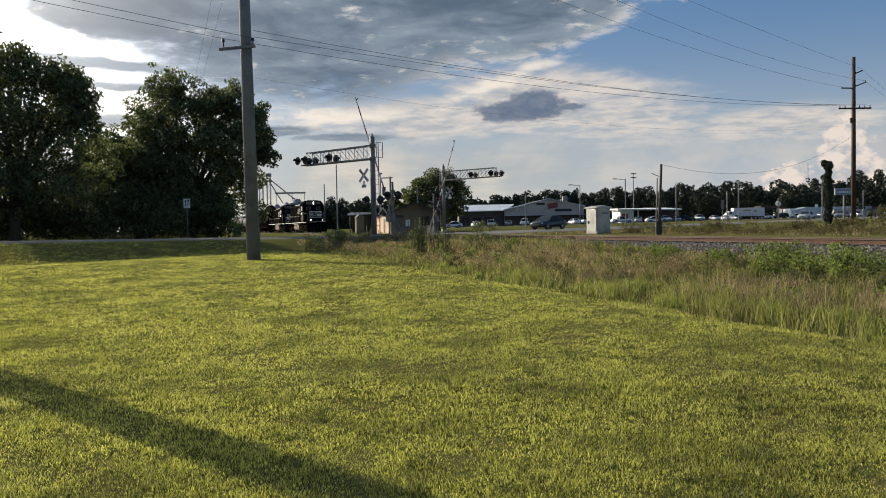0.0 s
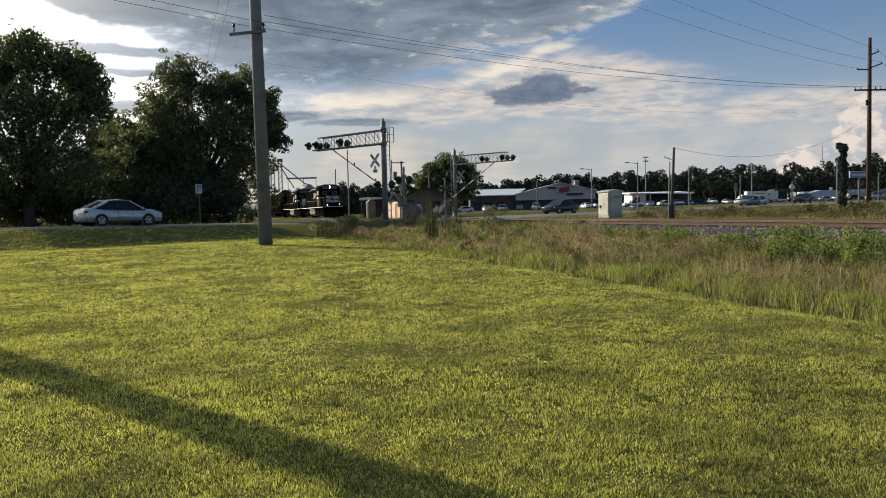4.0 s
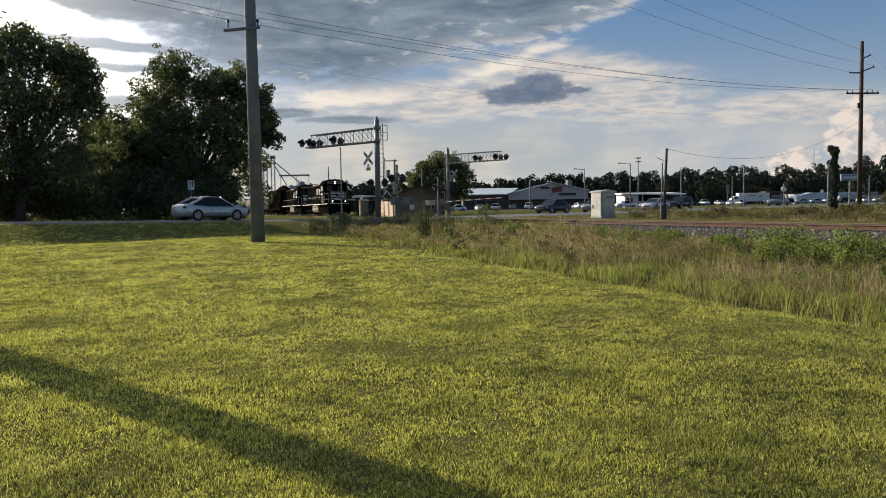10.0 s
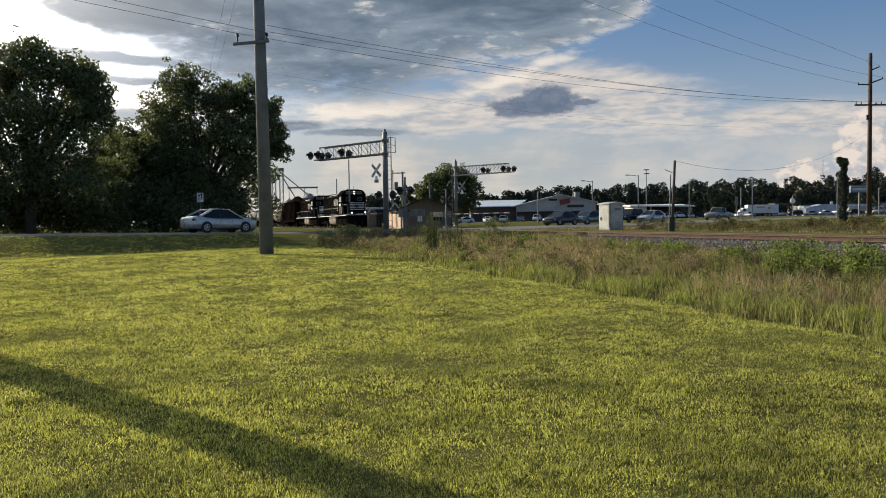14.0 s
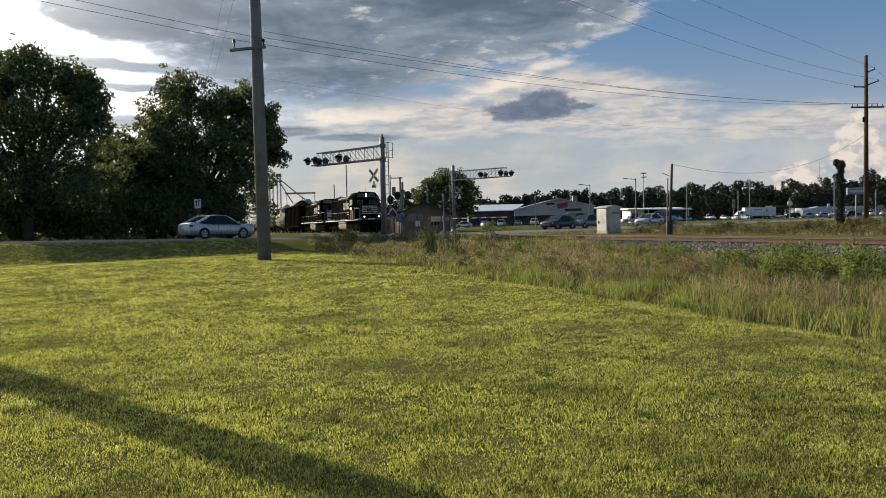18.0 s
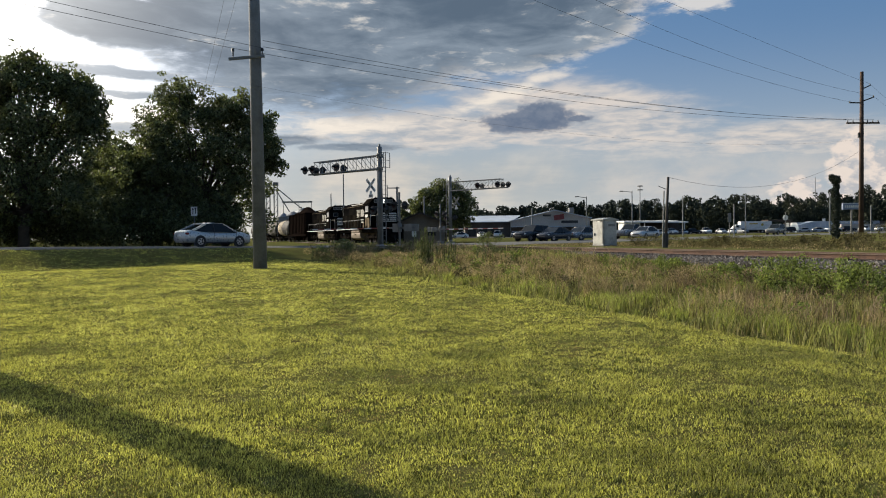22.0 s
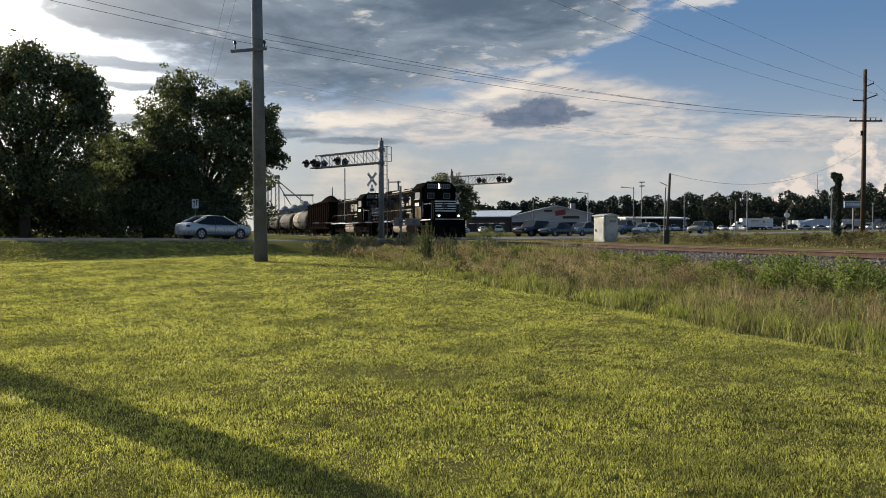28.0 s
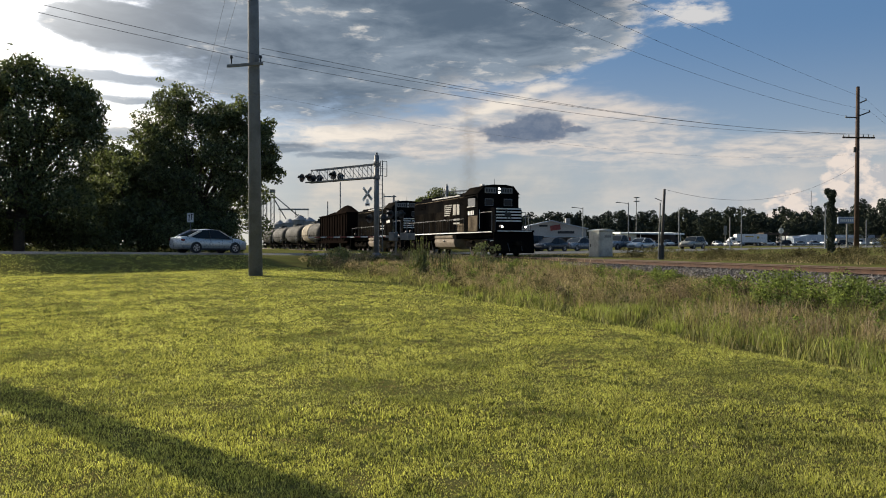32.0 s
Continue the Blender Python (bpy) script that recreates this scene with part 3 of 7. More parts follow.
    tagged(sheet("far_ties", v, f, M["tie"], track), kind="stuff")


build_track()


def build_stones():
    """Loose crushed stones over the near shoulder of the ballast."""
    rng = np.random.default_rng(5)
    n = 17000
    s = rng.uniform(-42, 20, n)
    s = np.where(rng.random(n) < 0.75, rng.uniform(-42, -8, n), s)
    a = rng.uniform(0.9, 3.9, n)
    z = np.interp(a, [0.9, 1.40, 1.85, 3.4, 4.3], [0.675, 0.655, 0.62, 0.30, 0.12]) + rng.uniform(-0.01, 0.03, n)
    r = rng.uniform(0.025, 0.06, n)
    px = TRACK.x + ALONG.x * s + ASIDE.x * a
    py = TRACK.y + ALONG.y * s + ASIDE.y * a
    base = np.array([(1, 0, 0), (-1, 0, 0), (0, 1, 0), (0, -1, 0), (0, 0, 1), (0, 0, -0.6)], float)
    v = base[None] * rng.uniform(0.6, 1.3, (n, 6, 1)) * r[:, None, None]
    t = rng.uniform(0, 6.28, n)
    c, d = np.cos(t)[:, None], np.sin(t)[:, None]
    v = np.stack([v[..., 0] * c - v[..., 1] * d, v[..., 0] * d + v[..., 1] * c, v[..., 2]], -1) + np.stack([px, py, z], -1)[:, None]
    tri = np.array([(0, 2, 4), (2, 1, 4), (1, 3, 4), (3, 0, 4), (2, 0, 5), (1, 2, 5), (3, 1, 5), (0, 3, 5)])
    f = (np.arange(n)[:, None, None] * 6 + tri[None]).reshape(-1, 3)
    tagged(sheet("ballast_stones", v.reshape(-1, 3), f, M["stone"]), "loose grey crushed stones on the track shoulder", "stones", kind="stuff")


build_stones()


# ---- foliage ----
def leaf_cloud(centres, radii, n, size, rng, flat=0.75):
    """Leaf quads gathered near the skins of many overlapping clumps."""
    centres, radii = np.asarray(centres, float), np.asarray(radii, float)
    w = radii ** 2
    k = rng.choice(len(radii), n, p=w / w.sum())
    d = rng.normal(size=(n, 3))
    d /= np.linalg.norm(d, axis=1)[:, None]
    d[:, 2] *= flat
    p = centres[k] + d * (radii[k] * rng.uniform(0.45, 1.08, n) ** 0.6)[:, None]
    nrm = d + rng.normal(scale=0.7, size=(n, 3))
    nrm /= np.linalg.norm(nrm, axis=1)[:, None]
    u = np.cross(nrm, rng.normal(size=(n, 3)))
    u /= np.linalg.norm(u, axis=1)[:, None] + 1e-9
    q = np.cross(nrm, u)
    s = (size * rng.uniform(0.55, 1.35, n))[:, None]
    v = np.stack([p - u * s, p + q * s * 0.55, p + u * s, p - q * s * 0.55], 1).reshape(-1, 3)
    return v, np.arange(4 * n).reshape(-1, 4)


def clumps(rng, h, w, n, base=0.22, top=0.35, lean=0.0):
    """Clump centres and sizes in an uneven crown h high and w wide."""
    c, r = [], []
    for i in range(n):
        u = rng.uniform(base, 1.0)
        prof = math.sin(math.pi * min(1, 0.18 + 0.82 * (1 - (u - base) / (1 - base)) ** 0.8)) ** 0.6 if u > 0.75 else 1.0
        prof = max(prof, top) if u > 0.75 else prof
        prof *= 0.62 + 0.38 * min(1, u / 0.42)
        a, d = rng.uniform(0, 2 * math.pi), w / 2 * prof * math.sqrt(rng.uniform(0.0, 1.0)) * 0.85
        c.append((d * math.cos(a) + lean * u * h, d * math.sin(a), u * h * 0.93))
        r.append(rng.uniform(0.055, 0.155) * w * (1.0 if u < 0.8 else 0.7))
    return c, r


def tree(name, x, y, h, w, seed, leaves, size, label, n_clumps=40, base=0.22, material="leaf", group=""):
    rng = np.random.default_rng(seed)
    z = gz(x, y) - 0.05
    t = thing(name, label, "tree", pose(x, y, z), group)
    bm = bmesh.new()
    r0 = 0.028 * h
    fork = h * base * 1.1
    rod((0, 0, 0), (0.1, 0, fork), r0, r0 * 0.75, 10, bm)
    tips = []
    for i in range(7):
        a = i * 0.9 + rng.uniform(-0.3, 0.3)
        d, u = w * rng.uniform(0.15, 0.33), h * rng.uniform(0.55, 0.88)
        mid = (d * 0.45 * math.cos(a), d * 0.45 * math.sin(a), fork + (u - fork) * 0.5)
        tip = (d * math.cos(a), d * math.sin(a), u)
        rod((0.1, 0, fork * 0.9), mid, r0 * 0.45, r0 * 0.28, 7, bm)
        rod(mid, tip, r0 * 0.28, r0 * 0.08, 6, bm)
        tips.append(tip)
        for j in range(2):
            b = a + rng.uniform(-1.2, 1.2)
            rod(mid, (mid[0] + d * 0.5 * math.cos(b), mid[1] + d * 0.5 * math.sin(b), mid[2] + h * 0.12), r0 * 0.16, r0 * 0.05, 5, bm)
    part("trunk", bm, M["bark"], t, smooth=True)
    c, r = clumps(rng, h, w, n_clumps, base)
    c += tips
    r += [0.11 * w] * len(tips)
    v, f = leaf_cloud(c, r, leaves, size, rng)
    sheet("crown", v, f, M[material], t)
    return t


def broad_tree(x, y, lobes, seed, leaves, size, label):
    """A tall tree whose crown is a set of boughs (sideways, height, radius), each a mass of leafy sprays."""
    rng = np.random.default_rng(seed)
    t = thing("tree", label, "tree", pose(x, y, gz(x, y) - 0.05))
    bm = bmesh.new()
    rod((0, 0, 0), (0.1, 0, 3.2), 0.42, 0.33, 12, bm)
    c, r = [], []
    for dx, up, rad in lobes:
        for dy in (-0.9, 0.9):
            dy = dy * rad * 0.6 + rng.uniform(-0.8, 0.8)
            mid = (dx * 0.4, dy * 0.5, max(3.0, up * 0.6))
            rod((0.1, 0, 2.6 + 0.06 * up), mid, 0.17, 0.10, 7, bm)
            rod(mid, (dx, dy, up), 0.10, 0.03, 6, bm)
            for i in range(15):
                d = rng.normal(size=3)
                d /= np.linalg.norm(d)
                q = rad * rng.uniform(0.55, 1.06)
                tip = np.array((dx, dy, up)) + d * q * (1, 1, 0.92)
                if i < 5:
                    rod((dx, dy, up), tuple(tip), 0.035, 0.010, 4, bm)
                n = 3 + int(rng.integers(0, 3))
                for j in range(n):
                    c.append(tip + rng.normal(0, 0.24, 3) - (0, 0, 0.12 * j))
                    r.append(rng.uniform(0.20, 0.46))
            for i in range(6):
                c.append(np.array((dx, dy, up)) + rng.normal(0, 0.4 * rad, 3))
                r.append(0.48 * rad)
    part("trunk", bm, M["bark"], t, smooth=True)
    v, f = leaf_cloud(c, r, leaves, size, rng, 0.8)
    v[:, 2] = np.maximum(v[:, 2], 0.1)
    sheet("crown", v, f, M["leaf"], t)
    return t


broad_tree(-20.6, 69.0, (
    (-1.2, 13.0, 1.7), (-2.7, 11.6, 1.8), (-4.0, 9.6, 1.6), (1.4, 11.6, 1.7), (3.4, 11.9, 1.6), (5.0, 10.8, 1.5), (5.7, 8.9, 1.4), (6.2, 7.4, 1.0),
    (0.2, 9.3, 2.6), (2.8, 8.6, 2.6), (-2.4, 8.0, 2.6), (4.2, 6.3, 2.2), (-4.4, 6.4, 2.2), (0.0, 5.4, 3.0), (-3.0, 3.6, 2.5), (3.0, 3.6, 2.5)), 11, 76000, 0.125, "large dark-leaved tree beside the road in backlight")
broad_tree(-31.0, 59.5, (
    (0.5, 13.6, 1.5), (-1.0, 12.8, 1.6), (2.6, 12.0, 1.5), (4.1, 12.4, 1.5), (5.0, 11.0, 1.3), (5.2, 9.3, 1.2), (2.2, 9.8, 2.4), (-2.2, 10.6, 2.4),
    (0.0, 8.0, 2.9), (4.0, 6.8, 2.2), (3.6, 4.2, 2.5), (0.0, 4.6, 2.9), (-4.0, 9.4, 2.5), (-4.0, 6.0, 2.8), (-3.6, 3.2, 2.5)), 12, 70000, 0.125, "tall dark tree with an uneven crown beside the road")
broad_tree(-38.0, 57.0, (
    (0.0, 12.0, 1.8), (2.4, 10.8, 1.8), (-2.4, 10.4, 2.0), (0.0, 8.4, 2.6), (3.4, 7.4, 2.2), (-3.4, 6.6, 2.4), (0.0, 5.0, 2.8), (3.0, 3.4, 2.4)), 14, 30000, 0.14, "tall dark tree with an uneven crown beside the road")
broad_tree(-28.6, 71.5, (
    (0.0, 8.6, 1.5), (1.9, 8.0, 1.3), (-1.8, 7.8, 1.5), (0.0, 6.2, 2.2), (2.6, 5.2, 1.9), (-2.4, 5.0, 2.0), (0.0, 3.4, 2.4)), 13, 24000, 0.14, "lower leafy tree between two larger trees")
broad_tree(-24.8, 67.5, (
    (0.0, 7.2, 1.6), (1.8, 7.0, 1.6), (-2.0, 6.8, 1.5), (0.0, 4.8, 2.4), (2.6, 4.4, 2.0), (-2.8, 4.0, 2.1), (0.0, 2.8, 2.4)), 17, 24000, 0.14, "dense leafy tree filling the gap in the roadside row")
broad_tree(1.0, 112.0, (
    (-0.6, 7.4, 1.3), (-2.4, 6.6, 1.3), (1.4, 7.2, 1.4), (3.0, 5.8, 1.4), (-3.6, 5.0, 1.1), (0.0, 5.2, 2.0), (2.6, 3.8, 1.7), (-2.0, 3.8, 1.6), (0.6, 2.8, 1.8)), 15, 22000, 0.15, "leafy green tree behind the crossing signal")
tree("tree", -4.6, 114.0, 6.4, 4.2, 16, 6000, 0.15, "smaller leafy green tree behind the crossing signal", 40, 0.12)


def build_thicket():
    rng = np.random.default_rng(21)
    c, r = [], []
    for i in range(70):
        k = i / 69
        x, y = -43 + 25.2 * k + rng.uniform(-1, 1), 58.0 + 9.5 * k + rng.uniform(-1.0, 2.5)
        for j in range(3):
            c.append((x + rng.uniform(-1, 1), y + rng.uniform(-1, 1), gz(x, y) + rng.uniform(0.4, 4.2 - 1.2 * k)))
            r.append(rng.uniform(0.9, 1.7))
    v, f = leaf_cloud(c, r, 64000, 0.13, rng)
    tagged(sheet("thicket", v, f, M["leaf"]), "dense dark undergrowth below the roadside trees", "undergrowth", kind="stuff")


build_thicket()


def build_woods():
    rng = np.random.default_rng(31)
    c, r = [], []
    for i in range(230):
        az = -0.17 + 0.82 * (i + rng.uniform(-0.5, 0.5)) / 230
        d = rng.uniform(305, 365)
        x, y = d * math.sin(az), d * math.cos(az)
        stand = 0.5 + 0.5 * noise.noise(Vector((az * 11, 3, 8)))
        h = (8.6 + 3.2 * stand + rng.uniform(-1.8, 2.6)) * (1.0 + 0.30 * max(0, az)) * d / 305
        if az < 0.1:
            h *= 0.92
        z0 = gz(x, y)
        pine = rng.random() < 0.4
        wide = rng.uniform(2.4, 4.0)
        for j in range(16):
            u = (j + rng.uniform(0.2, 0.9)) / 16
            w = wide * ((1.15 - u) if pine else math.sqrt(max(0.06, 1 - (u - 0.5) ** 2 / 0.29)))
            c.append((x + rng.normal(0, 0.5) * w, y + rng.normal(0, 0.5) * w, z0 + u * h * 0.95))
            r.append(rng.uniform(0.9, 1.8) * (1.25 - 0.6 * u if pine else 1.1))
    v, f = leaf_cloud(c, r, 240000, 0.46, rng, 0.9)
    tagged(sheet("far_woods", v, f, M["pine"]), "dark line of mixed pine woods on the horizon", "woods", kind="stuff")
    # larger leaf clumps added behind the first rows, standing in for the stand's shaded inside
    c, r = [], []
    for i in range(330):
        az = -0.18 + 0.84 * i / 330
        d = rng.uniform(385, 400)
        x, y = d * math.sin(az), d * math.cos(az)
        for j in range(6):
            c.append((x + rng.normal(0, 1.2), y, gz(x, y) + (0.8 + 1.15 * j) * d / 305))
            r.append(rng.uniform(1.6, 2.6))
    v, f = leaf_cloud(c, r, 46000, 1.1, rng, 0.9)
    tagged(sheet("inner_woods", v, f, M["pine"]), "leaf clumps added for the shaded inside of the mixed pine woods on the horizon", "woods", kind="stuff")


build_woods()


# ---- grass and weeds ----
def blades(rng, x, y, z, h, w, lean):
    """Bent grass blades: a lower quad and a tip, as triangles."""
    n = len(x)
    a = rng.uniform(0, 2 * np.pi, n)
    ux, uy = np.cos(a) * w, np.sin(a) * w
    b = rng.uniform(0, 2 * np.pi, n)
    lx, ly = np.cos(b) * lean * h, np.sin(b) * lean * h
    p = np.stack([x, y, z], -1)
    u = np.stack([ux, uy, np.zeros(n)], -1)
    mid = p + np.stack([lx * 0.3, ly * 0.3, h * 0.6], -1)
    tip = p + np.stack([lx, ly, h * (1 - 0.25 * lean)], -1)
    v = np.stack([p - u, p + u, mid - u * 0.7, mid + u * 0.7, tip], 1).reshape(-1, 3)
    f = (np.arange(n)[:, None, None] * 5 + np.array([(0, 1, 3), (0, 3, 2), (2, 3, 4)])[None]).reshape(-1, 3)
    return v, f


def lawn_side(x, y):
    a = (x - TRACK.x) * ASIDE.x + (y - TRACK.y) * ASIDE.y
    return a - (13.9 + 0.075 * np.clip(y - 10, 0, 40) + 0.25 * np.sin(y * 1.7) + 0.15 * np.sin(y * 4.1 + x))


def build_lawn():
    """Tufts of short blades: bent ones near the camera, plain ones beyond."""
    rng = np.random.default_rng(41)
    for d0, d1, n, k, whole in ((3.4, 7.4, 40000, 6, True), (7.4, 34.0, 125000, 6, False), (30.0, 62.0, 48000, 6, False)):
        d = d0 * (d1 / d0) ** (rng.random(n) ** 0.9)
        x, y = d * rng.uniform(-0.61, 0.61, n), d
        keep = lawn_side(x, y) > -0.1
        c = (x - CROSS.x) * ROAD_L.x + (y - CROSS.y) * ROAD_L.y
        keep &= c < -ROAD_HALF - 1.2
        x, y, d = x[keep], y[keep], d[keep]
        patch = np.array([0.6 * noise.noise(Vector((a * 0.9, b * 0.9, 7))) + 0.7 * noise.noise(Vector((a * 3.3, b * 3.3, 2))) for a, b in zip(x, y)])
        keep = rng.random(len(x)) < 0.92 + 0.55 * patch
        x, y, d, patch = x[keep], y[keep], d[keep], patch[keep]
        grow = 0.80 + 0.045 * d
        h = (0.013 + 0.022 * rng.random(len(x))) * (1 + 1.0 * np.clip(patch, -0.55, 1)) * np.minimum(grow, 1.25)
        bx = np.repeat(x, k) + rng.normal(0, 1, len(x) * k) * np.repeat(0.021 * grow, k)
        by = np.repeat(y, k) + rng.normal(0, 1, len(x) * k) * np.repeat(0.021 * grow, k)
        hh = np.repeat(h, k) * rng.uniform(0.5, 1.3, len(bx))
        w = rng.uniform(0.0016, 0.0033, len(bx)) * np.repeat(0.55 + d * (0.115 if d0 < 20 else 0.17), k)
        v, f = blades(rng, bx, by, ground_z(bx, by) - 0.004, hh, w, rng.uniform(0.25, 1.1, len(bx)))
        if not whole:
            v = v.reshape(-1, 5, 3)[:, [0, 1, 4]].reshape(-1, 3)
        per = 5 if whole else 3
        dead = np.repeat(patch, k) < -0.60 + 0.22 * rng.normal(size=len(bx))
        v = v.reshape(-1, per, 3)
        cell = np.array([(0, 1, 3), (0, 3, 2), (2, 3, 4)] if whole else [(0, 1, 2)])
        for name, sel, m, lab in (("lawn_grass", ~dead, "blade", "short sunlit green lawn grass"), ("lawn_thatch", dead, "thatch", "short dead brown blades among the lawn grass")):
            f = (np.arange(sel.sum())[:, None, None] * per + cell[None]).reshape(-1, 3)
            tagged(sheet(name, v[sel].reshape(-1, 3), f, M[m]), lab, "grass", kind="stuff")


build_lawn()


def build_lawn_tufts():
    """Darker tufts that stand a little above the mown lawn."""
    rng = np.random.default_rng(47)
    d = 4.0 * (34 / 4.0) ** rng.random(900)
    x, y = d * rng.uniform(-0.6, 0.6, 900), d
    grove = np.array([noise.noise(Vector((p * 0.5, q * 0.5, 61))) for p, q in zip(x, y)])
    keep = (lawn_side(x, y) > 0.4) & (rng.random(900) < 0.35 + 1.3 * grove)
    x, y, d = x[keep], y[keep], d[keep]
    k = np.repeat(np.arange(len(x)), 46)
    r = np.abs(rng.normal(0, 1, len(k))) * rng.uniform(0.04, 0.11, len(x))[k]
    t = rng.uniform(0, 6.283, len(k))
    bx, by = x[k] + 1.5 * r * np.cos(t), y[k] + r * np.sin(t)
    h = rng.uniform(0.03, 0.075, len(k)) * np.exp(-(r / 0.13) ** 2)
    w = rng.uniform(0.0016, 0.0034, len(k)) * (0.6 + 0.10 * d[k])
    v, f = blades(rng, bx, by, ground_z(bx, by) - 0.004, h, w, rng.uniform(0.4, 1.2, len(k)))
    tagged(sheet("lawn_tufts", v, f, M["tuft"]), "darker tufts of grass scattered over the lawn", "grass", kind="stuff")


build_lawn_tufts()


def build_weeds():
    rng = np.random.default_rng(51)
    n = 150000
    s = -46 + 68 * rng.random(n) ** 1.2
    a = rng.uniform(2.6, 17.5, n)
    x, y = TRACK.x + ALONG.x * s + ASIDE.x * a, TRACK.y + ALONG.y * s + ASIDE.y * a
    e = -lawn_side(x, y)
    c = (x - CROSS.x) * ROAD_L.x + (y - CROSS.y) * ROAD_L.y
    clump = np.array([noise.noise(Vector((p * 1.6, q * 1.6, 15))) for p, q in zip(x, y)])
    keep = (e > -0.2 - 0.3 * clump) & (x > (-0.145 + 0.05 * clump) * y) & (np.abs(c) > ROAD_HALF + 1.5) & (rng.random(n) < (smooth(2.9, 4.6, a) + 0.05) * (0.66 + 1.2 * clump))
    x, y, e, a, clump = x[keep], y[keep], e[keep], a[keep], clump[keep]
    tall = np.array([noise.noise(Vector((p * 0.45, q * 0.45, 5))) for p, q in zip(x, y)])
    dry = np.array([noise.noise(Vector((p * 0.4, q * 0.4, 9))) for p, q in zip(x, y)])
    along = (x - TRACK.x) * ALONG.x + (y - TRACK.y) * ALONG.y
    h = rng.uniform(0.08, 0.40, len(x)) * (1 + 0.8 * tall + 1.1 * clump) * (0.45 + 0.55 * smooth(-0.2, 1.2, e)) * (0.55 + 0.45 * smooth(3.2, 6.0, a))
    h = h * (1 + 0.7 * smooth(-27, -15, along) * smooth(9, 5, a))
    h = h * (0.35 + 0.65 * smooth(-0.165, -0.10, x / y))
    h = h * (1 - 0.45 * smooth(20, 32, y) * smooth(2.5, 0.8, e))
    dist = np.hypot(x, y)
    w = rng.uniform(0.004, 0.010, len(x)) * (0.75 + dist * 0.022)
    pick = rng.random(len(x)) < smooth(0.8, 3.6, e) * np.clip(0.45 + 1.8 * dry + 0.30 * smooth(20, 32, y), 0.05, 0.95)
    for name, sel, m, lab in (("weeds", ~pick, "weed", "tall green weeds and rough grass beside the track"), ("dry_grass", pick, "straw", "dry straw-coloured grass stalks among the weeds")):
        v, f = blades(rng, x[sel], y[sel], ground_z(x[sel], y[sel]) - 0.01, h[sel] * (1.2 if sel is pick else 1), w[sel] * (0.75 if sel is pick else 1), rng.uniform(0.2, 1.0, sel.sum()))
        tagged(sheet(name, v, f, M[m]), lab, "weeds", kind="stuff")


build_weeds()


def build_undergrowth():
    """Small broad leaves and brown seed heads scattered through the rough grass."""
    rng = np.random.default_rng(57)
    for name, n_c, n, size, m, lo, hi, lab in (
        ("low_weeds", 420, 17000, 0.040, "bush", 3.0, 11.0, "low broad-leaved weeds in the rough grass"),
        ("seed_heads", 640, 34000, 0.024, "straw", 1.2, 9.5, "brown dry seed heads above the rough grass"),
        ("grey_weeds", 640, 34000, 0.030, "brushleaf", 0.8, 11.0, "grey-green leafy weeds in the rough grass"),
    ):
        s = -46 + 66 * rng.random(n_c) ** 1.2
        a = rng.uniform(3.9, 16.5, n_c)
        x, y = TRACK.x + ALONG.x * s + ASIDE.x * a, TRACK.y + ALONG.y * s + ASIDE.y * a
        e = -lawn_side(x, y)
        c = (x - CROSS.x) * ROAD_L.x + (y - CROSS.y) * ROAD_L.y
        keep = (e > lo) & (e < hi) & (x > (-0.150 + 0.02 * np.sin(y * 2.3)) * y) & (np.abs(c) > ROAD_HALF + 1.5)
        keep &= (y > 21) | (name == "low_weeds")
        x, y = x[keep], y[keep]
        z = ground_z(x, y) + rng.uniform(0.08, 0.34, len(x)) + (0.12 if name == "seed_heads" else 0)
        v, f = leaf_cloud(np.stack([x, y, z], -1), rng.uniform(0.12, 0.34, len(x)), n, size, rng, 0.7)
        tagged(sheet(name, v, f, M[m]), lab, "weeds", kind="stuff")


build_undergrowth()


